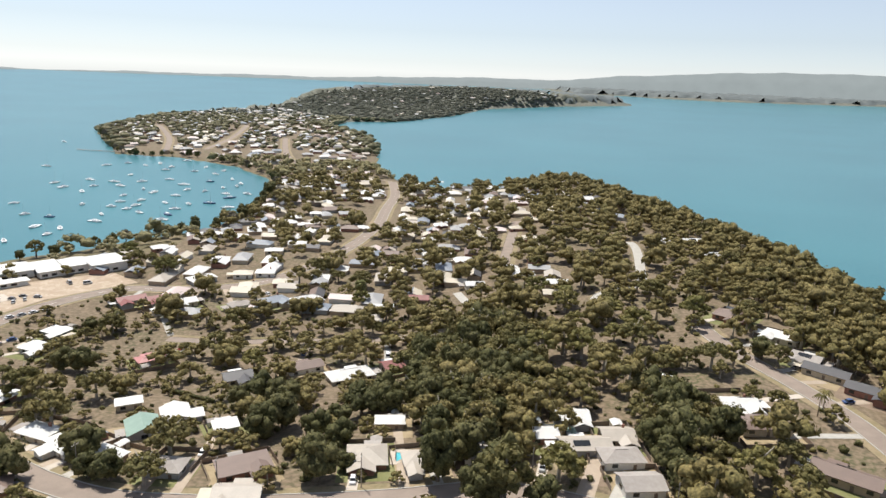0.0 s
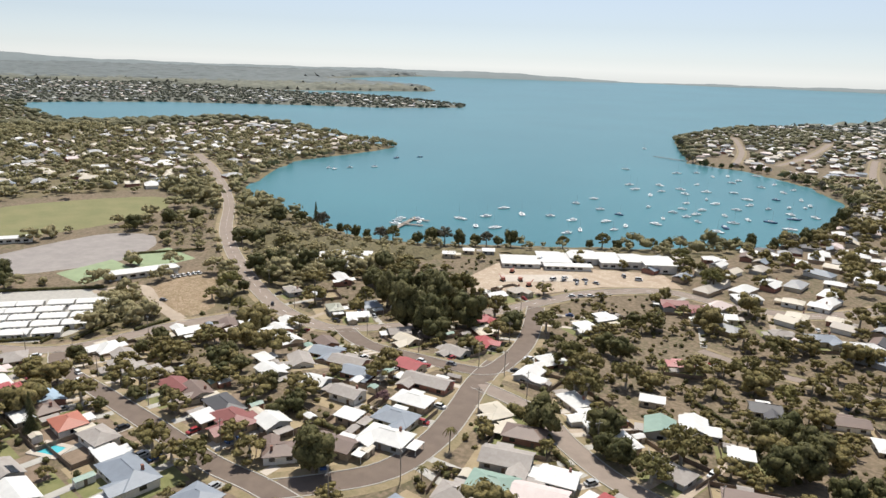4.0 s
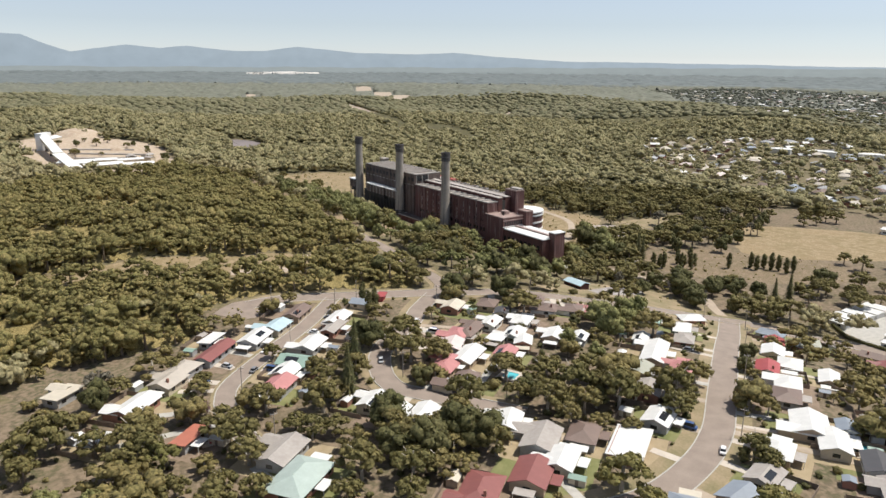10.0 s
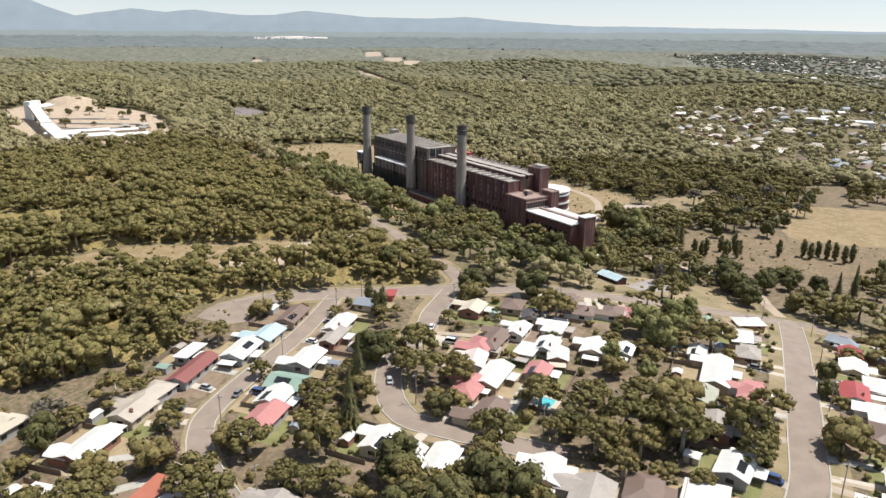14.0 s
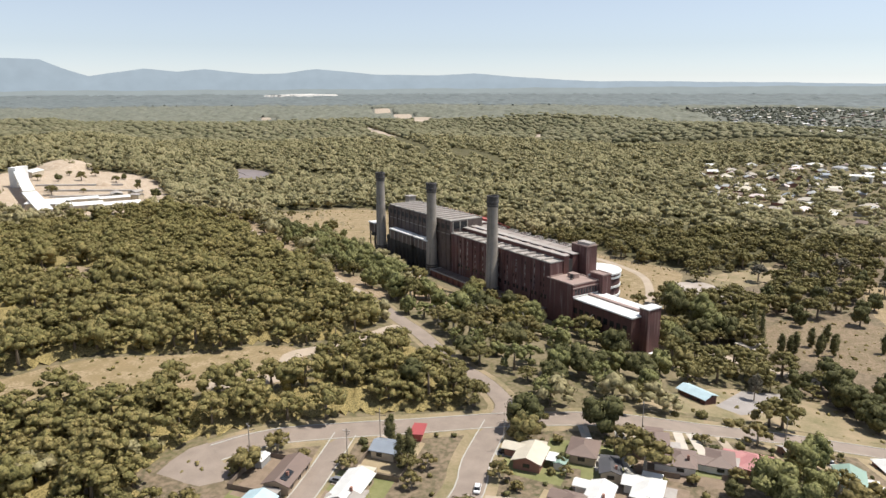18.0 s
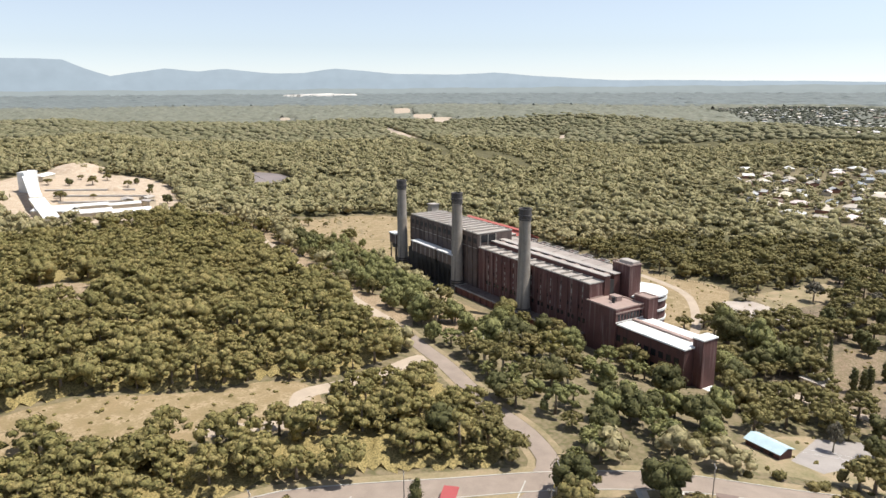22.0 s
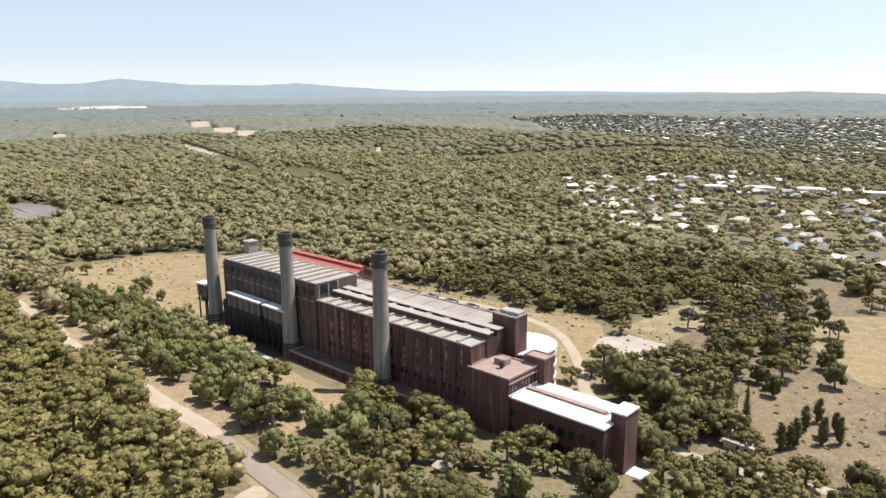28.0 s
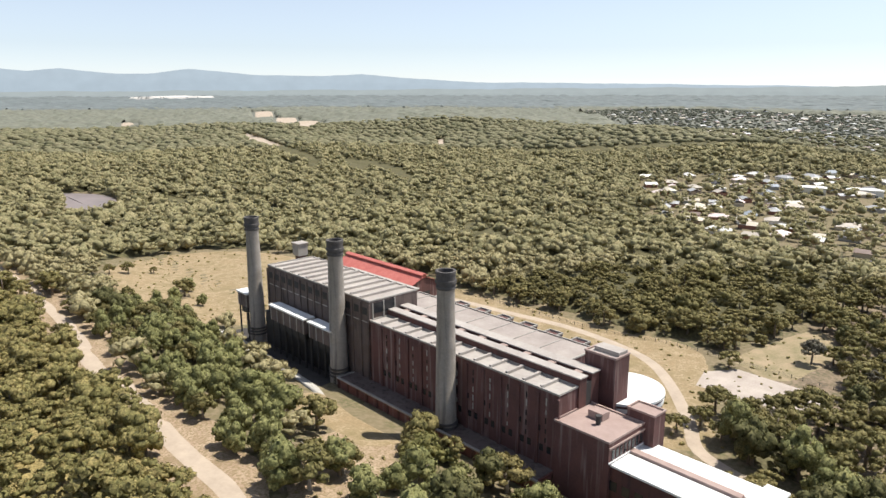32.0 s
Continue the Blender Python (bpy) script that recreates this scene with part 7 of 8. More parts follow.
# Pale scars and a winding track in the far forest.
SCARS = [
    [(-2692, -1884), (-2695, -1810), (-2163, -1452), (-2127, -1487)], [(-2248, -1488), (-2233, -1409), (-1941, -1226), (-1897, -1256)], [(-2123, -1330), (-2133, -1265), (-1822, -1083), (-1779, -1116)],
    [(-1831, -1738), (-1841, -1706), (-1664, -1536), (-1660, -1570)], [(-1713, -719), (-1699, -687), (-1413, -582), (-1401, -600)],
    [(-1615, -1159), (-1492, -1012), (-1274, -825), (-1149, -692), (-1063, -641), (-1144, -741), (-1269, -860), (-1457, -1045)], [(-1155, -651), (-1144, -583), (-1055, -498), (-981, -467), (-1063, -544), (-1067, -603)],
]
for pts in SCARS:
    patch("dirt_scar", pts, "track_dirt", "pale bare scar in the bush", "clearing", 0.6, 0.5)


# Woods of the middle distance, and the tree cover among the streets.
x, y = scatter(-1350, 420, -1150, 950, 8.8)
r0 = np.hypot(x + 200, y + 150)
in_main, in_west, in_point = inside(SUB_MAIN, x, y), inside(SUB_WEST, x, y), inside(SUB_POINT, x, y)
east = in_main & ((x > -10) | (y > 330))
dens = np.ones(len(x))
dens[in_main] = 0.5
dens[east] = 0.46
dens[in_main & (y > 330) & (x < 70)] = 0.34
dens[in_main & (x > -120) & (x <= 40) & (y > 190) & (y < 330)] = 0.72
dens[in_main & (x > 40) & (x < 160) & (y < 330)] = 0.3
dens[in_main & (x > 92) & (x < 162) & (y < 325)] = 0.14
dens[in_main & (x > 20) & (y > 330)] = 0.55
dens[in_main & (y > 330) & (x < 70)] = 0.24
dens[in_main & (x > 150)] = 0.95
dens[in_west] = 0.42
dens[in_point] = 0.42
open_ground = inside(OPEN_GROUND, x, y)
dens[open_ground] = 0.16
SCRUB = [(-712, -205), (-760, -150), (-730, -70), (-700, -20), (-560, -45), (-520, -60), (-470, -70), (-425, -85), (-423, -120), (-470, -128), (-505, -155), (-530, -92), (-560, -88), (-590, -100), (-601, -117), (-625, -160), (-640, -190)]
dens[inside(SCRUB, x, y)] = 0.85
dens[(off_line(SHORE, x, y, True) < 22) & ~in_main] = 0.7
dens[(off_line(SHORE, x, y, True) < 14) & in_main & (x < 0)] = 0.6
STRAND = [(-480, 149), (-392, 220), (-319, 294), (-275, 321), (-180, 400), (-150, 470), (-200, 490), (-300, 420), (-420, 350), (-540, 270)]
strand = inside(STRAND, x, y)
dens[strand] = 0.22
dens[strand & (x < -400)] = 0.55
dens[strand & (off_line(SHORE, x, y, True) < 10)] = 0.85
BANK = [(-550, 292), (-530, 354), (-478, 359), (-408, 338), (-333, 301), (-319, 266), (-384, 249), (-462, 247)]
dens[inside(BANK, x, y)] = 0.75
thin = np.sin(x / 47 + 2) * np.cos(y / 53) + 0.5 * np.sin(x / 19 - y / 23)
dens[(dens == 1) & (thin < -1.0)] = 0.3
for zone in SCARS:
    dens[inside(zone, x, y)] = 0
k = (wr.rand(len(x)) < dens) & clear_of(x, y) & ~inside(W_NEAR, x, y) & ~inside(W_FRONT, x, y) & ~inside(W_ROW, x, y) & (r0 < 1250)
k &= ~((x > -60) & (y < -30) & (x > -y * 0 - 60)) | (r0 < 330)
x, y = x[k], y[k]
small = inside(SUB_MAIN, x, y) & ~((x > -10) | (y > 330))
sp = spots_of(x, y, 5.6, [0, 0, 1, 2, 3])
sp[inside(STRAND, x, y), 3:5] *= 0.6
sp[inside(SUB_WEST, x, y), 3:5] *= 0.78
cut = wr.choice([0.35, 0.5, 0.7, 0.9, 1.1], len(x))
sp[small, 3] *= cut[small]
sp[small, 4] *= cut[small] * 0.85
deep = np.hypot(x + 200, y + 150) > 520
close = np.hypot(x, y) < 400
homes = inside(SUB_MAIN, x, y)
sp[homes & ~small, 3:5] *= np.where(y[homes & ~small] > 330, 1.05, 1.3)[:, None]
sp[inside(SUB_POINT, x, y), 3:5] *= 0.9
edge = ~homes & ~inside(W_NEAR, x, y) & (np.hypot(x + 520, y + 110) < 190)
ob = many("scrub_trees", sp[edge], NEAR_T, ["leaf_gum", "bark"], True)
tagged(ob, "green trees and scrub round the power station", "trees", kind="stuff")
for name, some, kit, leaf in (("woodland", ~deep & ~homes & ~edge, MID_T, "leaf_mid_woods"), ("street_trees", homes & close, STREET_T, "leaf_street"), ("garden_trees", homes & ~close, MID_T, "leaf_street"), ("outer_woodland", deep & ~homes, MID2_T, "leaf_mid_woods")):
    ob = many(name, sp[some], kit, [leaf, "bark_pale"] if kit is STREET_T else [leaf], True)
    tagged(ob, "olive-green eucalypt woodland with scattered clearings", "woodland", kind="stuff")

def round_off(b, r):
    """The spot at a bearing (degrees, anticlockwise from north) and distance from the middle of the flight."""
    return -120 - r * math.sin(radians(b)), -80 + r * math.cos(radians(b))


SUB_TOWN = [round_off(*q) for q in ((64, 1420), (80, 1330), (92, 1400), (96, 1900), (100, 2600), (101, 3150), (90, 3200), (64, 3150), (66, 2100))]
x, y = scatter(-3500, 900, -1200, 3500, 15)
r0 = np.hypot(x + 200, y + 150)
ang = np.degrees(np.arctan2(-(x + 120), y + 80)) % 360
dens = np.zeros(len(x))
town = inside(SUB_TOWN, x, y)
dens[town] = 0.6
shore_d = off_line(SHORE, x, y, True)
for s_, d_ in ((SUB_WEST, 0.4), (SUB_POINT, 0.42), (SUB_HILL, 0.95), (SUB_FAR, 0.5)):
    dens[inside(s_, x, y)] = d_
dens[inside(SUB_POINT, x, y) & ((shore_d < 35) | ((x < -470) & (y > 1250)) | (x < -600))] = 0.92
k = (wr.rand(len(x)) < dens) & ~inside(SHORE, x, y) & (r0 > 1230) & (r0 < 3500) & ((ang < 165) | (ang > 335))
for line, half in ROADS:
    if np.hypot(*line[0]) > 900:
        near_line = np.where(k)[0]
        k[near_line] &= ((x[near_line, None] - line[None, ::4, 0]) ** 2 + (y[near_line, None] - line[None, ::4, 1]) ** 2).min(1) > 13**2
x, y, r0 = x[k], y[k], r0[k]
for name, some, leaf in (("far_gardens", r0 < 2000, "leaf_far_woods_hazed"), ("distant_gardens", r0 >= 2000, "leaf_far_gardens_hazed")):
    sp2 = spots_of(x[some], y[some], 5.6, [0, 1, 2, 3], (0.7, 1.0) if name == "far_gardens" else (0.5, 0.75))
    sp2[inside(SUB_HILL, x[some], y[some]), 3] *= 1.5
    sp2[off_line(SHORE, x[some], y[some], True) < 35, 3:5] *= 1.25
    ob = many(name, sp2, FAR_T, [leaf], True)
    tagged(ob, "trees among the houses of the far suburbs", "trees", kind="stuff")


OPEN_CUT = [(-3250, -3100), (-3400, -2960), (-3520, -2830), (-3620, -2790), (-3560, -2900), (-3600, -3000), (-3480, -3050)]


def forest_ring(r_in, r_out):
    def keep(a, b):
        r = np.hypot(a + 200, b + 150)
        g = np.degrees(np.arctan2(-(a + 120), b + 80)) % 360
        ok = (r > r_in) & (r < r_out) & ((g < 168) | (g > 322)) & ~inside(SHORE, a, b)
        for zone in (SUB_WEST, SUB_POINT, SUB_HILL, SUB_FAR, SUB_TOWN, OPEN_CUT, *SCARS):
            ok &= ~inside(zone, a, b)
        for line, half in ROADS:
            if np.hypot(*line[0]) > 900:
                ok &= off_line(line[::4], a, b) > 14
        return ok
    return keep


x, y = scatter(-2300, 1900, -2200, 2000, 12.5)
k = forest_ring(1230, 2010)(x, y)
ob = many("far_crowns", spots_of(x[k], y[k], 7.4, [0, 1, 2, 3], (0.8, 1.1)), FAR_T, ["leaf_far_woods_hazed"], True)
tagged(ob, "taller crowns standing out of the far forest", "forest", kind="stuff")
# Forest sheets in the leaf colours with painted haze.
understorey("far_forest", -2300, 1900, -2200, 2000, 12.0, forest_ring(1240, 2010), 2, 7, "leaf_far_woods_hazed", "wide eucalypt forest rolling away to the hills", "forest")
understorey("distant_forest", -3500, 1000, -3100, 3300, 18.0, forest_ring(1930, 3310), 2, 14, "leaf_distant_hazed", "distant eucalypt forest rolling to the hills", "forest")
understorey("skyline_forest", -4800, 3600, -4300, 4800, 34.0, forest_ring(3130, 4655), 5, 18, "leaf_skyline_hazed", "forest near the skyline, haze painted into its leaf colour", "forest")


# Houses too far off to tell apart.
def palette_material(name, colours, rough=0.6):
    m = bpy.data.materials.new(name)
    m.use_nodes = True
    n, ln = m.node_tree.nodes, m.node_tree.links
    b = n["Principled BSDF"]
    b.inputs["Roughness"].default_value = rough
    g, rp = n.new("ShaderNodeNewGeometry"), n.new("ShaderNodeValToRGB")
    rp.color_ramp.interpolation = "CONSTANT"
    while len(rp.color_ramp.elements) < len(colours):
        rp.color_ramp.elements.new(0.5)
    for i, c in enumerate(colours):
        rp.color_ramp.elements[i].position = i / len(colours)
        rp.color_ramp.elements[i].color = (*c, 1)
    ln.new(g.outputs["Random Per Island"], rp.inputs[0])
    ln.new(rp.outputs[0], b.inputs["Base Color"])
    MATS[name] = m


palette_material("roof_palette", [ROOF[c] for c in ("white", "beige", "cream", "grey", "white", "slate", "beige", "brown", "grey", "cream", "dark", "pinkwhite")])
palette_material("wall_palette", list(WALLS.values()), 0.85)


def tri(f):
    return [(q[0], q[i], q[i + 1]) for q in f for i in range(1, len(q) - 1)]


def house_template(w, d, style):
    hh = 3.0
    bv, bf = box(-w / 2, w / 2, -d / 2, d / 2, -1, hh)
    rv, rf = gable_roof(w, d, hh, d * 0.2) if style == "g" else hip_roof(w, d, hh, d * 0.24)
    V, T = stack([(np.array(bv), np.array(tri(bf))), (np.array(rv), np.array(tri(rf)))])
    return V, T, np.concatenate([np.zeros(len(tri(bf)), int), np.ones(len(tri(rf)), int)])


HOUSE_T = [house_template(15, 9, "h"), house_template(13, 8, "g"), house_template(18, 10, "h"), house_template(11, 9, "g")]
hs = []
for zone, step, share, size in ((SUB_WEST, 25, 0.66, 1.15), (SUB_POINT, 25, 0.66, 1.0), (SUB_HILL, 44, 0.16, 1.1), (SUB_FAR, 36, 0.22, 1.0), (SUB_TOWN, 38, 0.17, 1.05), (SUB_MAIN, 19, 0.85, 0.95)):
    zx, zy = np.array(zone).T
    x, y = scatter(zx.min(), zx.max(), zy.min(), zy.max(), step, 0.28)
    k = inside(zone, x, y) & (wr.rand(len(x)) < share) & clear_of(x, y, 8.0, True, False) & (off_line(SHORE, x, y, True) > 16)
    if zone is SUB_MAIN:
        k &= ((y > 330) & (x < 60) | (y > 560)) & (x < 150)
    x, y = x[k], y[k]
    n = len(x)
    turn = np.round(np.sin(x / 300) * np.cos(y / 260) * 3) * 0.35 + wr.choice([0, np.pi / 2], n) + wr.uniform(-0.08, 0.08, n)
    hs.append(np.column_stack([x, y, height(x, y), np.full(n, size), np.full(n, size), turn, wr.randint(0, 4, n)]))
hs = np.concatenate(hs)
far_h = many("far_houses", hs, HOUSE_T, ["wall_palette", "roof_palette"])
tagged(far_h, "small pale-roofed houses scattered through the far suburbs", "houses", kind="stuff")


# Low garden shrubs between the houses.
def bush_template(seed):
    rnd = np.random.RandomState(seed)
    cs = [np.array([rnd.uniform(-0.5, 0.5), rnd.uniform(-0.5, 0.5), rnd.uniform(0.35, 0.7)]) for _ in range(3)]
    rs = [rnd.uniform(0.4, 0.6) for _ in cs]
    v, t = stack([blob(rnd, c, r, ICO1, 0.9) for c, r in zip(cs, rs)] + [leaves(rnd, cs, rs, 26, 0.17, 0.9)])
    return v, t, np.zeros(len(t), int)


x, y = scatter(-360, 130, -180, 380, 5.6)
k = inside(SUB_MAIN, x, y) & clear_of(x, y, 1.0, True, False) & (wr.rand(len(x)) < 0.5)
x, y = x[k], y[k]
for leaf, some in (("leaf_dark", wr.rand(len(x)) < 0.6), ("leaf_gum", None)):
    some = some if some is not None else ~dark_ones
    dark_ones = some
    ob = many("garden_shrubs", spots_of(x[some], y[some], 1.5, [0, 1, 2], (0.8, 1.3)), [bush_template(q) for q in range(3)], [leaf], True)
    tagged(ob, "dark green garden shrubs between the houses", "shrubs", kind="stuff")

# Tussocks and small shrubs on the open ground.
x, y = scatter(-680, -160, -530, 60, 5.2)
k = np.zeros(len(x), bool)
for p in PATCHES:
    if -700 < p[:, 0].mean() < -150 and p[:, 1].mean() < 0:
        k |= inside(p, x, y)
s_ = (x - STATION_O[0]) * SU.x + (y - STATION_O[1]) * SU.y
v_ = (x - STATION_O[0]) * SV.x + (y - STATION_O[1]) * SV.y
k &= clear_of(x, y, 0.5, False, False) & ~station_zone(s_, v_, 1.0) & (wr.rand(len(x)) < 0.34 + 0.3 * np.sin(x / 17) * np.cos(y / 13))
ob = many("tussocks", spots_of(x[k], y[k], 1.0, [0, 1, 2], (0.5, 1.1)), [bush_template(q) for q in range(3, 6)], ["leaf_woods"], True)
tagged(ob, "dry olive tussocks and small shrubs on open ground", "shrubs", kind="stuff")


# ---- gardens, fences, drives ----
mat("lawn_green", (0.135, 0.15, 0.05), 0.95, scale=0.3, col2=(0.235, 0.225, 0.10), bump=0.4, fine=9)
mat("lawn_dry", (0.28, 0.215, 0.125), 0.95, scale=0.3, col2=(0.39, 0.31, 0.195), bump=0.4, fine=9)
mat("garden_soil", (0.17, 0.125, 0.085), 0.95, scale=0.4, col2=(0.29, 0.215, 0.155), bump=0.4, fine=9)
mat("pale_paving", (0.52, 0.46, 0.39), 0.9, var=0.12, scale=0.4)
mat("tyre", (0.02, 0.02, 0.02), 0.9)
mat("pool_water", (0.10, 0.50, 0.56), 0.08, var=0.08)
mat("boat_white", (0.80, 0.80, 0.79), 0.35, var=0.05)
mat("boat_blue", (0.05, 0.09, 0.18), 0.35, var=0.1)
mat("timber_grey", (0.30, 0.26, 0.22), 0.9, var=0.2)
for k, c in {"white": (0.75, 0.75, 0.75), "silver": (0.42, 0.43, 0.44), "black": (0.02, 0.02, 0.022), "red": (0.32, 0.03, 0.03), "blue": (0.05, 0.10, 0.24), "grey": (0.18, 0.18, 0.19)}.items():
    mat("car_" + k, c, 0.3, var=0.04, bump=0)
gr = random.Random(19)


def quad(x, y, turn, w, d, lift, sub=4):
    """A flat rectangle laid on the ground."""
    c, s = math.cos(radians(turn)), math.sin(radians(turn))
    X = np.linspace(-w / 2, w / 2, sub + 1)
    Y = np.linspace(-d / 2, d / 2, sub + 1)
    gx, gy = np.meshgrid(X, Y)
    px, py = (gx * c - gy * s + x).ravel(), (gx * s + gy * c + y).ravel()
    v = np.column_stack([px, py, height(px, py) + lift])
    n = sub + 1
    return [tuple(p) for p in v], [(j * n + i, j * n + i + 1, (j + 1) * n + i + 1, (j + 1) * n + i) for j in range(sub) for i in range(sub)]


def nearest_road(x, y):
    best = (1e9, None)
    for line, half in ROADS:
        d = np.hypot(*(line - (x, y)).T)
        i = int(d.argmin())
        if d[i] < best[0]:
            best = (d[i], line[i])
    return best


def car(x, y, turn, col, van=False):
    c = thing("car", (x, y, level(x, y) + 0.22), turn, f"{col} {'van' if van else 'car'} parked at the roadside", "car", "parked cars")
    L_, W_ = (4.9, 1.9) if van else (4.4, 1.75)
    h1, h2 = (1.1, 2.1) if van else (0.85, 1.45)
    b = part("body", bevel_box(-L_ / 2, L_ / 2, -W_ / 2, W_ / 2, 0.28, h1, 0.14), "car_" + col, c)
    x0, x1 = (-L_ * 0.47, L_ * 0.30) if van else (-L_ * 0.36, L_ * 0.22)
    v = [(x0, -W_ / 2 + 0.08, h1), (x1 + 0.35, -W_ / 2 + 0.08, h1), (x1 + 0.35, W_ / 2 - 0.08, h1), (x0, W_ / 2 - 0.08, h1),
         (x0 + 0.35, -W_ / 2 + 0.25, h2), (x1 - 0.2, -W_ / 2 + 0.25, h2), (x1 - 0.2, W_ / 2 - 0.25, h2), (x0 + 0.35, W_ / 2 - 0.25, h2)]
    f = [(0, 1, 5, 4), (1, 2, 6, 5), (2, 3, 7, 6), (3, 0, 4, 7), (4, 5, 6, 7)]
    part("cabin_glass", (v, f), "dark_glass", c)
    part("roof_panel", box(x0 + 0.33, x1 - 0.18, -W_ / 2 + 0.23, W_ / 2 - 0.23, h2 - 0.02, h2 + 0.05), "car_" + col, c)
    for sx in (-1, 1):
        for sy in (-1, 1):
            wv, wf = tube(0, 0, [(-0.11, 0.31), (0.11, 0.31)], 12)
            part("wheel", ([(a + sx * L_ * 0.31, q + sy * (W_ / 2 - 0.1), p + 0.31 - 0.0) for a, p, q in wv], wf), "tyre", c)
    return c


def pole(x, y, turn=0.0):
    p = tagged(new("power_pole", mesh("power_pole", *tube(0, 0, [(-0.5, 0.17), (10.5, 0.11)], 8), "timber_grey")), "weathered timber street power pole", "power pole", "street power poles")
    p.matrix_basis = pose(x, y, level(x, y), 0, 0, turn)
    part("crossarm", box(-1.1, 1.1, -0.07, 0.07, 9.5, 9.65), "timber_grey", p)
    for sx in (-0.95, -0.4, 0.4, 0.95):
        part("insulator", tube(sx, 0, [(9.65, 0.05), (9.85, 0.07), (9.95, 0.03)], 6), "boat_white", p)
    part("lamp_arm", join(box(-0.04, 0.04, 0, 1.6, 7.9, 7.98), box(-0.12, 0.12, 1.3, 1.9, 7.84, 7.92)), "dark_steel", p)
    return p


def fence_panel(f, ax, ay, bx, by):
    n = 4
    v, fc = [], []
    L_ = math.hypot(bx - ax, by - ay)
    ox, oy = -(by - ay) / L_ * 0.04, (bx - ax) / L_ * 0.04
    for i in range(n + 1):
        t = i / n
        x, y = ax + (bx - ax) * t, ay + (by - ay) * t
        z = level(x, y)
        for sx in (-1, 1):
            v += [(x + ox * sx, y + oy * sx, z - 0.2), (x + ox * sx, y + oy * sx, z + 1.6)]
    for i in range(n):
        o = 4 * i
        fc += [(o, o + 4, o + 5, o + 1), (o + 2, o + 3, o + 7, o + 6), (o + 1, o + 5, o + 7, o + 3)]
    fc += [(0, 1, 3, 2), (4 * n, 4 * n + 2, 4 * n + 3, 4 * n + 1)]
    part("panel", (v, fc), "fence_wood", f)


def garden(x, y, w, d, turn):
    """What belongs to a house: its lawn, drive, back fence, a garden shed, shrubs, sometimes a car."""
    dist, q = nearest_road(x, y)
    c, s = math.cos(radians(turn)), math.sin(radians(turn))
    if q is None or dist > 45:
        return
    side = 1 if (-(q[0] - x) * s + (q[1] - y) * c) > 0 else -1
    front = abs((q[0] - x) * c + (q[1] - y) * s) < abs(-(q[0] - x) * s + (q[1] - y) * c)
    ob = part("lawn", quad(x, y, turn, w + gr.uniform(4, 8), d + gr.uniform(10, 16), 0.03 + gr.random() * 0.05), gr.choice(["lawn_green", "lawn_dry", "lawn_dry", "garden_soil", "lawn_green"]))
    tagged(ob, "small garden lawn round a house", "lawn", kind="structure")
    # drive
    ex, ey = q - np.array((x, y))
    L_ = math.hypot(ex, ey)
    if L_ > 8:
        ux, uy = ex / L_, ey / L_
        off = gr.choice((-1, 1)) * w * 0.28
        sx, sy = x - uy * off + ux * min(w, d) * 0.5, y + ux * off + uy * min(w, d) * 0.5
        tx, ty = q[0] - uy * off - ux * 4.6, q[1] + ux * off - uy * 4.6
        if math.hypot(tx - sx, ty - sy) > 4 and (tx - sx) * ux + (ty - sy) * uy > 0:
            line = np.linspace((sx, sy), (tx, ty), 6)
            dv = part("driveway", strip(line, (1.5, 0, -1.5), (0.16, 0.2, 0.16)), gr.choice(["pale_paving", "concrete", "track_dirt"]))
            tagged(dv, "pale concrete driveway", "driveway", kind="structure")
            if gr.random() < 0.36:
                k = gr.uniform(0.35, 0.7)
                car(sx + (tx - sx) * k, sy + (ty - sy) * k, math.degrees(math.atan2(uy, ux)), gr.choice(["white", "white", "silver", "grey", "black", "red", "blue"]), gr.random() < 0.15)
    # fence round the back garden
    b = -side if front else gr.choice((-1, 1))
    hw, dd = w / 2 + gr.uniform(1.5, 3.5), d / 2 + gr.uniform(6, 10)
    P = lambda a, o: (x + a * c - o * s, y + a * s + o * c)  # noqa: E731
    pts = [P(-hw, 0), P(-hw, b * dd), P(hw, b * dd), P(hw, 0)]
    if not any(on_road(*p, 0) for p in pts) and not any(in_house(*p, 0) for p in pts):
        f = tagged(thing("fence"), "weathered timber paling fence round a back garden", "fence", "garden fences")
        for a, e in zip(pts, pts[1:]):
            fence_panel(f, *a, *e)
    px, py = P(gr.uniform(-0.8, 0.8) * hw * 0.7, b * (dd - 2.2))
    if gr.random() < 0.6 and not in_house(px, py, 2) and not on_road(px, py, 2):
        sh = thing("garden_shed", (px, py, level(px, py)), turn + gr.choice((0, 90)), "small metal garden shed behind a house", "shed", "garden sheds")
        sw, sd = gr.uniform(2.6, 5), gr.uniform(2.2, 3.4)
        part("wall_shell", box(-sw / 2, sw / 2, -sd / 2, sd / 2, -0.3, 2.1), gr.choice(WALL_NAMES), sh)
        part("roof", gable_roof(sw, sd, 2.1, 0.5, 0.2, 0.1), "roof_" + gr.choice(["white", "white", "grey", "cream", "green", "slate"]), sh)
        part("door", box(-0.45, 0.45, -sd / 2 - 0.05, -sd / 2 + 0.05, 0, 1.9), "door_paint", sh)
    for i in range(gr.choice((1, 2, 2, 3))):
        a, o = gr.uniform(-hw, hw), gr.choice((-1, 1)) * gr.uniform(d / 2 + 1.5, dd)
        tx, ty = P(a, o)
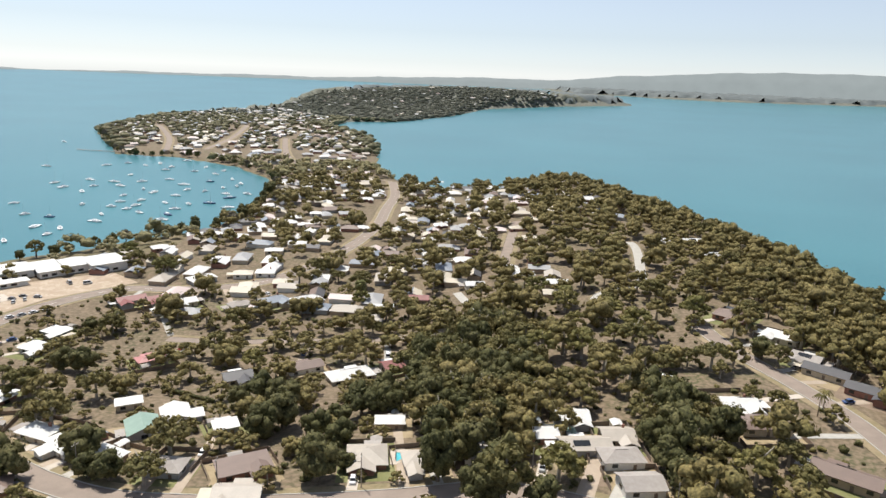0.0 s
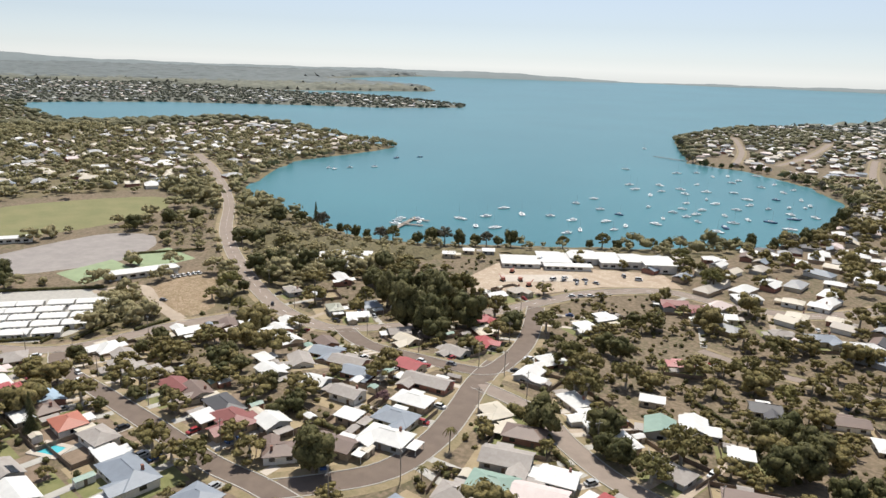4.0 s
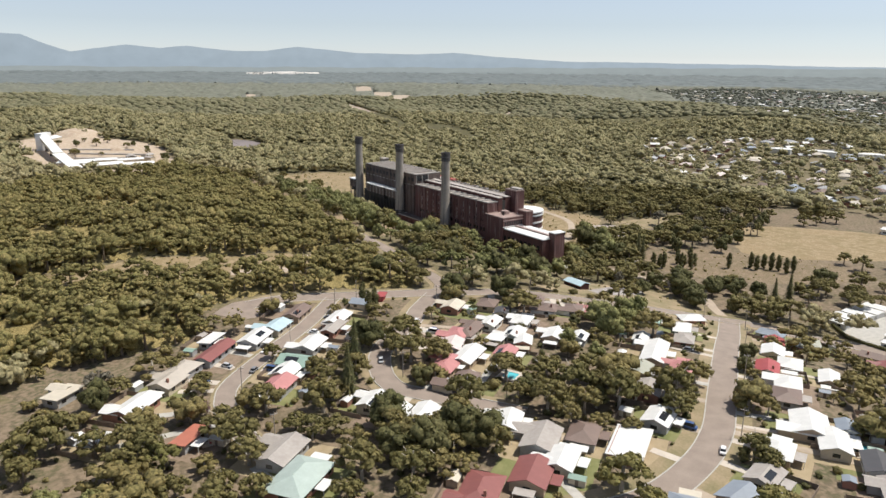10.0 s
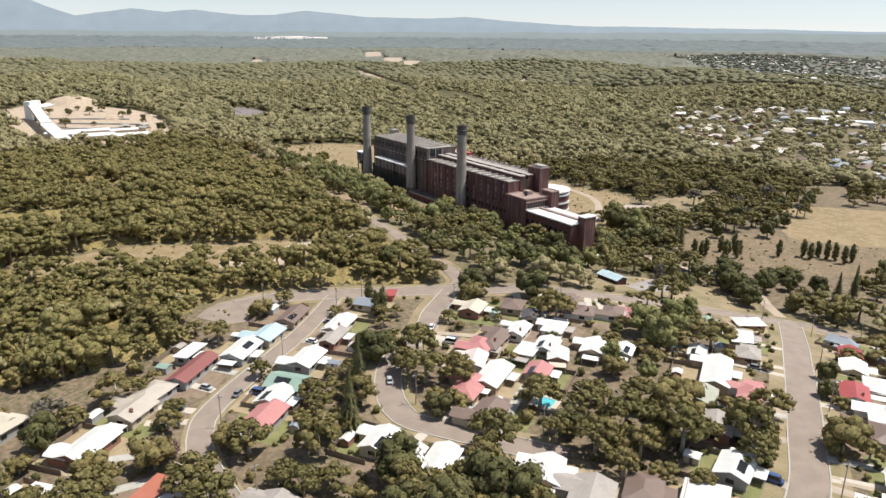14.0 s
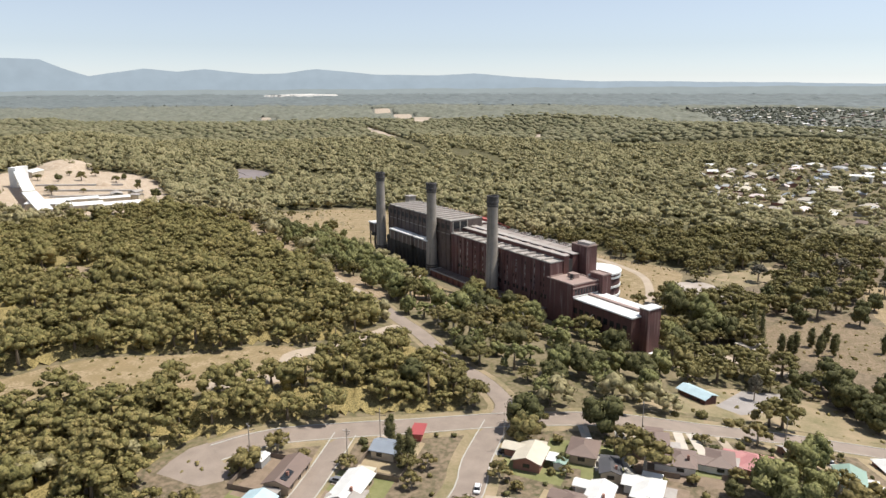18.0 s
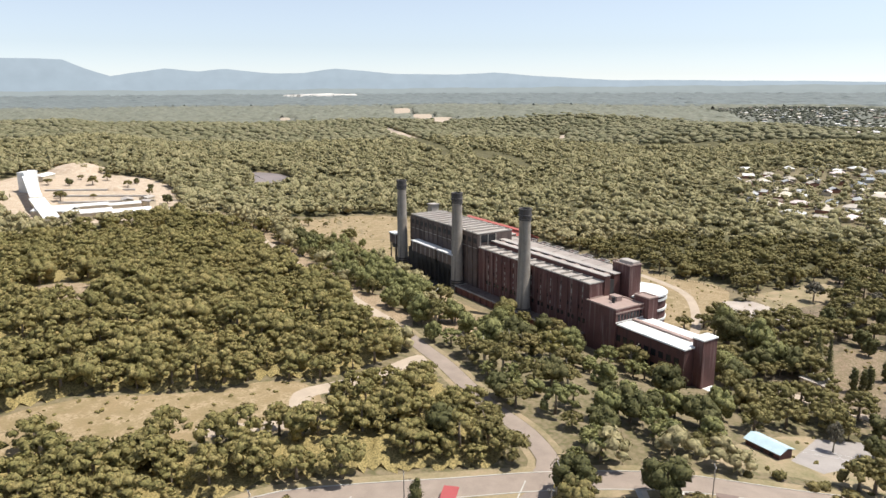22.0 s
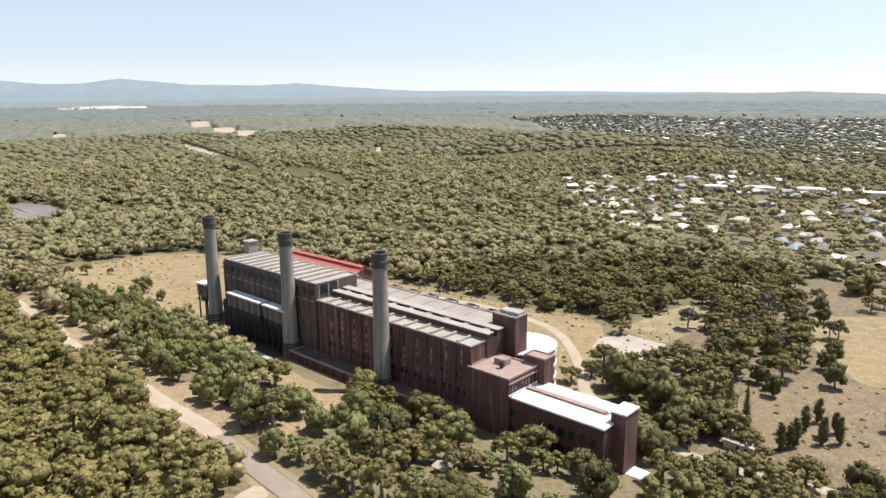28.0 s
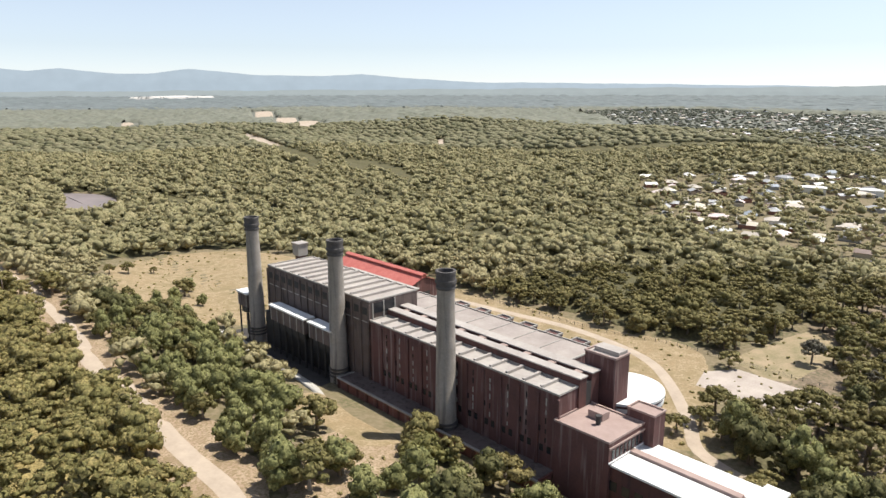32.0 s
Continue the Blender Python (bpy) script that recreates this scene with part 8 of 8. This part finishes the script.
        if not in_house(tx, ty, 1) and not on_road(tx, ty, 1) and len(TREES) < 620:
            tree(tx, ty, gr.uniform(0.9, 2.2), gr.choice("bbbdy"))


for args in list(HOUSES):
    if args[1] < 360:
        garden(*args)

# ---- street furniture ----
for line, half in ROADS[:9]:
    run = np.concatenate([[0], np.cumsum(np.hypot(*np.diff(line, axis=0).T))])
    for dd in np.arange(14, run[-1], 42):
        i = min(int(np.searchsorted(run, dd)), len(line) - 2)
        t = line[i + 1] - line[i]
        t = t / np.hypot(*t)
        x, y = line[i] + np.array((-t[1], t[0])) * (half + 1.3)
        if y < 330 and not in_house(x, y, 0.5) and not on_road(x, y, -0.5):
            pole(x, y, math.degrees(math.atan2(t[1], t[0])) + 90)
for x, y, turn, col in ((-217, 320, 60, "white"), (-213.5, 324, 60, "silver"), (-210, 328, 60, "white"), (-206, 333, 60, "white"), (-269, 194, 20, "black"), (-311, 183, 150, "black"), (-190, 179, 5, "white"), (-180, 186, 15, "grey"),
                        (-255, 71, 4, "white"), (-268, 74.5, 4, "white"), (-200, -9, 5, "white"), (-240, -135, 20, "white"), (-247, -139, 20, "white"), (-205, -130, 35, "silver"), (-352, 142, 30, "grey"), (-190, -173, 12, "white"), (-175, -165, 15, "grey")):
    car(x, y, turn, col)
for i in range(6):
    car(-388 + i * 0.4, 163 + i * 3.0, 5, "white")
for x, y in ((-243, 337), (-241, 346), (-229, 342), (-230, 352), (-238, 341), (-222, 352), (-219, 378), (-209, 379), (-233, 347), (-226, 347)):
    car(x, y, gr.uniform(0, 180), gr.choice(["white", "silver", "grey", "white", "red"]), gr.random() < 0.4)

# ---- pools ----
for x, y, w, d, turn in ((-205, 48, 7, 4.5, 30), (-11, 185, 6, 5, 5), (-218, -83, 5, 5, 0), (-221, 28, 7, 4, 10), (-176, 1, 8, 4, 0), (-146, -30, 7, 4, 20)):
    z = level(x, y)
    p = thing("swimming_pool", (x, y, z), turn, "small turquoise garden swimming pool with pale paving", "pool")
    part("surround", join(box(-w / 2 - 1.6, w / 2 + 1.6, -d / 2 - 1.6, -d / 2, 0, 0.3), box(-w / 2 - 1.6, w / 2 + 1.6, d / 2, d / 2 + 1.6, 0, 0.3), box(-w / 2 - 1.6, -w / 2, -d / 2, d / 2, 0, 0.3), box(w / 2, w / 2 + 1.6, -d / 2, d / 2, 0, 0.3)), "pale_paving", p)
    part("pool_water", box(-w / 2, w / 2, -d / 2, d / 2, -0.2, 0.2), "pool_water", p)

# ---- cabin park ----
cu, cw = np.array((0.5, 0.866)), np.array((-0.866, 0.5))
c0 = np.array((-352.0, 40.0))


def cabin(x, y, turn, L_=11.4, W_=6.8):
    c = thing("park_cabin", (x, y, level(x, y)), turn, "white flat-roofed holiday cabin in a tight row", "cabin", "cabins of the park")
    part("wall_shell", box(-L_ / 2, L_ / 2, -W_ / 2, W_ / 2, -0.4, 2.7), "wall_white", c)
    part("roof", gable_roof(L_, W_, 2.7, 0.55, 0.45, 0.14), "roof_white", c)
    part("window", box(-L_ * 0.3 - 0.9, -L_ * 0.3 + 0.9, -W_ / 2 - 0.06, -W_ / 2 + 0.06, 1.0, 2.0), "dark_glass", c)
    part("window", box(L_ * 0.22 - 0.9, L_ * 0.22 + 0.9, -W_ / 2 - 0.06, -W_ / 2 + 0.06, 1.0, 2.0), "dark_glass", c)
    part("door", box(-0.45, 0.45, -W_ / 2 - 0.06, -W_ / 2 + 0.06, 0.1, 2.1), "door_paint", c)


for row in range(6):
    for col in range(6):
        p = c0 + cw * (row * 10.2 - 1) + cu * (col * 13.6 + 2 - row * 1.2 + (row % 2) * 3.1 + gr.uniform(-0.6, 0.6))
        if inside([(-380, 22), (-434, 52), (-391, 131), (-350, 114), (-328, 84), (-362, 30)], np.array([p[0]]), np.array([p[1]]))[0]:
            cabin(p[0], p[1], 60)
for i in range(5):
    p = np.array((-381.0, 24.0)) + cw * i * 9.5
    cabin(p[0], p[1], 60, 12.5, 7)

# ---- clubs by the lake ----


def club(x, y, turn, wings, label):
    c = thing("club_building", (x, y, min(level(x + a, y + b) for a in (-15, 15) for b in (-10, 10))), turn, label, "building")
    for i, (dx, dy, w, d, h, rise) in enumerate(wings):
        wg = part("wing", moved(box(-w / 2, w / 2, -d / 2, d / 2, -1, h), dx, dy), "wall_white", c)
        part("roof", moved(hip_roof(w, d, h + 0.004 * i, rise, 0.9, 0.25), dx, dy), "roof_white", wg)
        for k in range(int((w - 1) / 5)):
            part("window", moved(box(-w / 2 + 1.2 + k * 5, -w / 2 + 4.2 + k * 5, -d / 2 - 0.08, -d / 2 + 0.08, 0.9, min(2.3, h - 0.8)), dx, dy), "dark_glass", wg)


club(-252, 384, 45, [(-44, -4, 24, 20, 3.2, 3.0), (-21, 4, 20, 26, 3.6, 3.6), (-1, 9, 18, 20, 4.6, 3.2), (16, 5, 14, 26, 4.0, 3.0), (31, 2, 14, 18, 5.0, 3.0), (46, -5, 20, 22, 5.6, 1.4), (-14, -13, 30, 7, 3.0, 0.8)], "large white lakeside club under several hipped roofs")
club(-356, 256, 46, [(-13, 2, 24, 20, 4.0, 0.8), (10, 0, 24, 27, 4.8, 2.6), (-2, -14, 30, 6, 3.0, 0.4)], "white lakeside hall beside the main road")
club(-410, 153, 80, [(0, -6, 38, 9, 3.6, 1.4)], "long low bowling clubhouse with a pale roof")
club(-622, 68, 75, [(0, 0, 22, 10, 4, 1.2)], "low white sports pavilion beside the field")
club(-531, 113, 70, [(0, 0, 26, 8, 3.5, 0.8)], "low white sports shed beside the oval")
for x, y, w in ((-1077, -38, 26), (-1085, 13, 34), (-1097, 71, 30), (-1095, 139, 34)):
    club(x, y, 82, [(0, 0, w, 14, 8, 1.6)], "white two-storey block on the far rise")
slab = part("site_slab", quad(-252, 333, -38, 14, 46, 0.3), "pale_paving")
tagged(slab, "new pale concrete slab on the building site", "slab", kind="structure")
for x, y in ((-262, 312), (-255, 320), (-270, 330), (-245, 316)):
    d = thing("digger", (x, y, level(x, y)), gr.uniform(0, 360), "small yellow-brown excavator on the building site", "excavator")
    part("track_base", box(-1.6, 1.6, -1.2, 1.2, 0, 0.9), "tyre", d)
    part("cab", bevel_box(-1.2, 1.0, -1.0, 1.0, 0.9, 2.6, 0.1), "roof_terracotta", d)
    part("boom", ([(0.8, -0.2, 1.6), (0.8, 0.2, 1.6), (3.6, 0.2, 3.4), (3.6, -0.2, 3.4), (0.8, -0.2, 2.1), (0.8, 0.2, 2.1), (3.6, 0.2, 3.8), (3.6, -0.2, 3.8)], box(0, 1, 0, 1, 0, 1)[1]), "roof_terracotta", d)

# ---- boats and jetties ----
br = random.Random(31)


def boat(x, y):
    b = thing("boat", (x, y, LAKE + float(bowl(x, y)) - 0.25), br.uniform(0, 360), "white moored boat on the lake", "boat", "moored boats")
    L_ = br.uniform(8, 13)
    w = L_ * 0.36
    v = [(-L_ / 2, -w * 0.42, 0.2), (L_ * 0.2, -w / 2, 0.15), (L_ / 2, 0, 0.5), (L_ * 0.2, w / 2, 0.15), (-L_ / 2, w * 0.42, 0.2),
         (-L_ / 2, -w / 2, 1.2), (L_ * 0.2, -w * 0.56, 1.3), (L_ / 2 + 0.5, 0, 1.6), (L_ * 0.2, w * 0.56, 1.3), (-L_ / 2, w / 2, 1.2)]
    col = "boat_blue" if br.random() < 0.12 else "boat_white"
    part("hull", (v, [(4, 3, 2, 1, 0), (0, 1, 6, 5), (1, 2, 7, 6), (2, 3, 8, 7), (3, 4, 9, 8), (4, 0, 5, 9), (5, 6, 7, 8, 9)]), col, b)
    part("cabin", bevel_box(-L_ * 0.2, L_ * 0.18, -w * 0.3, w * 0.3, 1.2, 2.0 + br.random() * 0.5, 0.15), "boat_white", b)
    if br.random() < 0.55:
        part("mast", tube(L_ * 0.08, 0, [(1.5, 0.09), (L_ * 1.15, 0.05)], 6), "car_silver", b)
        part("boom", box(-L_ * 0.32, L_ * 0.08, -0.12, 0.12, 2.3, 2.55), "boat_blue", b)


for bx, by in ((-395, 576), (-399, 613), (-363, 570), (-338, 564), (-323, 462), (-350, 507), (-323, 480), (-329, 527), (-306, 504), (-308, 526), (-501, 841), (-427, 728), (-405, 705), (-625, 1102), (-404, 756), (-380, 718), (-375, 685), (-341, 621), (-312, 617), (-295, 555), (-304, 583), (-315, 641), (-327, 673), (-356, 726), (-374, 750), (-294, 609)):
    boat(bx, by)
for bx, by in ((-294, 626), (-277, 596), (-300, 651), (-324, 711), (-307, 697), (-274, 644), (-251, 594), (-247, 572), (-254, 618), (-279, 683), (-325, 780), (-251, 643), (-281, 719), (-297, 750), (-322, 849), (-261, 714), (-234, 652), (-277, 777), (-291, 834), (-250, 740), (-235, 704), (-225, 684), (-259, 799), (-239, 753), (-240, 770), (-215, 709)):
    boat(bx, by)
for bx, by in ((-211, 634), (-290, 864), (-321, 887), (-379, 801), (-441, 869), (-426, 895), (-398, 883), (-388, 905), (-362, 877), (-366, 941), (-359, 852), (-347, 759), (-414, 430), (-407, 456), (-394, 490), (-373, 505), (-422, 497), (-722, 508), (-710, 532), (-699, 563), (-752, 646), (-742, 681), (-710, 508), (-385, 419), (-372, 428)):
    boat(bx, by)


def jetty(x0, y0, x1, y1, w=2.0):
    L_ = math.hypot(x1 - x0, y1 - y0)
    j = thing("jetty", (x0, y0, LAKE + float(bowl(x0, y0))), math.degrees(math.atan2(y1 - y0, x1 - x0)), "grey timber jetty standing in the lake", "jetty")
    part("deck", box(0, L_, -w / 2, w / 2, 0.9, 1.15), "timber_grey", j)
    for i in range(int(L_ / 5) + 1):
        part("pile", join(tube(i * 5, -w / 2, [(-3, 0.15), (1.4, 0.15)], 6), tube(i * 5, w / 2, [(-3, 0.15), (1.4, 0.15)], 6)), "timber_grey", j)


jetty(-408, 340, -440, 402, 4)
jetty(-428, 375, -412, 384, 3)
jetty(-437, 392, -421, 400, 3)
jetty(-480, 1000, -556, 1012, 3)
for x, y in ((-432, 372), (-440, 380), (-425, 392), (-434, 398), (-445, 388)):
    boat(x, y)

# ---- small buildings near the power station ----


def hut(x, y, turn, w, d, h, roof, wall, label, flat=False):
    s = thing("hut", (x, y, level(x, y)), turn, label, "shed")
    part("wall_shell", box(-w / 2, w / 2, -d / 2, d / 2, -0.5, h), wall, s)
    part("roof", box(-w / 2 - 0.8, w / 2 + 0.8, -d / 2 - 0.8, d / 2 + 0.8, h, h + 0.3) if flat else gable_roof(w, d, h, d * 0.17), roof, s)
    part("door", box(-0.6, 0.6, -d / 2 - 0.06, -d / 2 + 0.06, 0, 2.1), "dark_steel", s)
    part("window", box(w * 0.22, w * 0.22 + 1.4, -d / 2 - 0.06, -d / 2 + 0.06, 1, 2), "dark_glass", s)


hut(-350, -100, 62, 12, 6.5, 2.8, "roof_paleblue", "brick_dark", "dark shed with a pale blue iron roof beside the court")
hut(-436, -90, 60, 10, 8, 3.0, "roof_beige", "wall_cream", "low flat-roofed gatehouse beside the drive", True)
hut(-264, -168, 20, 6, 2.6, 2.4, "roof_red", "roof_red", "red storage container beside the street", True)
hut(-372, -183, 60, 4, 3.5, 2.4, "roof_beige", "wall_tan", "small tan hut among the trees")
# tennis court lines
for dx, w, d in ((-5.5, 0.08, 23), (5.5, 0.08, 23), (0, 11, 0.08)):
    m = part("court_line", quad(-366 + dx * 0.45, -80 - dx * 0.2, 25, w, d, 0.22), "line_paint")
    tagged(m, "faded white court line", "court line", kind="structure")

# ---- colliery on the far side of the hill ----
mine = thing("colliery", (-460, -700, level(-460, -700)), 0, "pale colliery buildings with a sloping conveyor gallery", "colliery")


def beam(ax, ay, az, bx, by, bz, w, h):
    d = Vector((bx - ax, by - ay, bz - az))
    n = Vector((-d.y, d.x, 0)).normalized() * w / 2
    v = []
    for p in (Vector((ax, ay, az)), Vector((bx, by, bz))):
        v += [p - n, p + n, p + n + Vector((0, 0, h)), p - n + Vector((0, 0, h))]
    return [tuple(q) for q in v], [(0, 1, 2, 3), (7, 6, 5, 4), (0, 4, 5, 1), (1, 5, 6, 2), (2, 6, 7, 3), (3, 7, 4, 0)]


MZ = level(-460, -700)


def at_mine(x, y, z):
    return x + 460, y + 700, z - MZ


def gallery(a, b, w, h, name):
    g = part(name, beam(*at_mine(*a), *at_mine(*b), w, h), "wall_cream", mine)
    part("roof", beam(*at_mine(a[0], a[1], a[2] + h + 0.004), *at_mine(b[0], b[1], b[2] + h + 0.004), w + 1.2, 0.4), "white_roof", g)
    for k in (0.15, 0.5, 0.85):
        x, y, z = (a[i] + (b[i] - a[i]) * k for i in range(3))
        part("trestle", beam(*at_mine(x - 1.6, y, level(x, y) - 1), *at_mine(x + 1.6, y, level(x, y) - 1), 0.8, max(z - level(x, y) + 1, 1.2)), "dark_steel", g)


def shed_row(x, y, turn, w, d, h, name, roofing="white_roof"):
    b = part(name, moved(box(-w / 2, w / 2, -d / 2, d / 2, -2, h), x + 460, y + 700, level(x, y) - MZ, turn), "wall_cream", mine)
    part("roof", moved(gable_roof(w, d, h, d * 0.14, 0.5, 0.3), x + 460, y + 700, level(x, y) - MZ, turn), roofing, b)


gallery((-470, -738, 26), (-431, -656, 17), 8, 4, "conveyor_gallery")
gallery((-431, -656, 16), (-408, -596, 9), 10, 4, "conveyor_gallery")
part("gallery_head", moved(box(-9, 9, -3.5, 3.5, -14, 7), *at_mine(-471, -740, 26), 25), "white_roof", mine)
for a in ((-426, -622, 118, 30, 15, 5.5, "washery"), (-440, -602, 150, 34, 13, 5, "workshop"), (-463, -590, 152, 40, 12, 4.5, "long_shed"), (-484, -574, 150, 26, 10, 4, "store"), (-452, -634, 150, 44, 9, 3.6, "covered_way"), (-478, -622, 152, 38, 8, 3.4, "covered_way"), (-512, -790, 35, 26, 13, 5, "depot")):
    shed_row(*a)
shed_row(-497, -634, 60, 14, 9, 4, "plant_house", "roof_grey")
shed_row(-508, -622, 20, 11, 8, 6, "plant_house", "roof_grey")
shed_row(-502, -612, 100, 9, 7, 5, "plant_house", "roof_grey")
for x, y, r, h in ((-568, -822, 34, 9), (-530, -700, 12, 3), (-520, -672, 10, 2.5)):
    part("stockpile", moved(tube(0, 0, [(-2, r), (h * 0.5, r * 0.7), (h * 0.9, r * 0.3), (h, r * 0.1)], 22), x + 460, y + 700, level(x, y) - MZ), "site_sand", mine)
for a, b in (((-480, -731), (-542, -686)), ((-470, -700), (-530, -650)), ((-455, -668), (-500, -640))):
    part("loading_bank", beam(*at_mine(*a, level(*a) - 1), *at_mine(*b, level(*b) - 1), 4, 2.6), "old_concrete", mine)

# ---- open cut on the far hillside ----
mat("pale_spoil", (0.42, 0.40, 0.37), 0.95, scale=0.012, col2=(0.68, 0.65, 0.61), fine=6)
patch("open_cut", OPEN_CUT, "pale_spoil", "pale open-cut workings on a far hillside", "quarry", 20, 3)


# ---- hedges ----
def hedge(ax, ay, bx, by, h=1.7, w=1.6):
    """A clipped garden hedge: a bumpy bank of leaves along a line."""
    rnd = np.random.RandomState(int(abs(ax * 7 + by * 3)) % 9999)
    L_ = math.hypot(bx - ax, by - ay)
    n = max(int(L_ / 0.9), 3)
    cs = [np.array([ax + (bx - ax) * i / n - ax, ay + (by - ay) * i / n - ay, float(level(ax + (bx - ax) * i / n, ay + (by - ay) * i / n) - level(ax, ay)) + h * 0.5]) for i in range(n + 1)]
    rs = [w * 0.5 * rnd.uniform(0.85, 1.2) for _ in cs]
    v, t = stack([blob(rnd, c, r, ICO1, h / w, 0.15) for c, r in zip(cs, rs)] + [leaves(rnd, cs, rs, n * 16, 0.28, h / w)])
    ob = tagged(new("hedge", quick_mesh("hedge", v, t, ["leaf_dark"], smooth=True)), "dense dark green garden hedge", "hedge", "garden hedges")
    ob.location = (ax, ay, level(ax, ay))


for a in ((-176, 113, -150, 117), (-319, 115, -322, 132), (-134, 173, -114, 164), (-139, 248, -123, 237), (-108, 158, -97, 153), (-349, 110, -358, 123), (-106, 237, -83, 226), (-452, 164, -436, 205),
          (-330, 78, -352, 108), (-326, 92, -340, 118), (-436, 52, -393, 126), (-384, 20, -362, 28), (-362, 28, -334, 80), (-301, 140, -303, 165), (-250, 60, -275, 62), (-210, 62, -190, 66), (-230, -30, -205, -28), (-300, -32, -275, -30)):
    hedge(*a)

# ---- trees standing farther off ----
FAR_SAY = {"d": "dark green broad-crowned trees", "g": "olive-green gum trees in loose groups", "y": "bright green bushy trees in a row"}
for kind, spots in JOINED.items():
    kit = []
    for tm, cm in TREE_MESH[kind]:
        bits = []
        for me in (cm, tm):
            co = np.empty(len(me.vertices) * 3, np.float32)
            me.vertices.foreach_get("co", co)
            bits.append((co.reshape(-1, 3), np.array(tri([tuple(p.vertices) for p in me.polygons]))))
        V, T = stack(bits)
        kit.append((V, T, np.concatenate([np.zeros(len(bits[0][1]), int), np.ones(len(bits[1][1]), int)])))
    ob = many("tree_group", spots, kit, [LEAF[kind], "bark"], kind not in "cq")
    tagged(ob, FAR_SAY.get(kind, TREE_SAY[kind]), "trees", kind="stuff")

# ---- fence along the back of the station's yard ----
fence_line = smooth_line([(-640, -336), (-628, -307), (-617, -278), (-602, -246), (-586, -213), (-575, -183), (-570, -157), (-556, -130), (-545, -106), (-538, -92)], 4.5)
yard_fence = tagged(thing("yard_fence"), "low rusty wire fence along the station yard", "fence")
pz = height(fence_line[:, 0], fence_line[:, 1])
for (a, b), z in zip(fence_line, pz):
    part("post", box(a - 0.09, a + 0.09, b - 0.09, b + 0.09, z - 0.3, z + 1.7), "dark_steel", yard_fence)
for h_ in (0.5, 1.1, 1.6):
    v, f = strip(fence_line, (0.04, -0.04), (h_, h_))
    v2, f2 = strip(fence_line, (0.04, -0.04), (h_ + 0.12, h_ + 0.12))
    part("rail", join((v, f), (v2, f2)), "dark_steel", yard_fence)
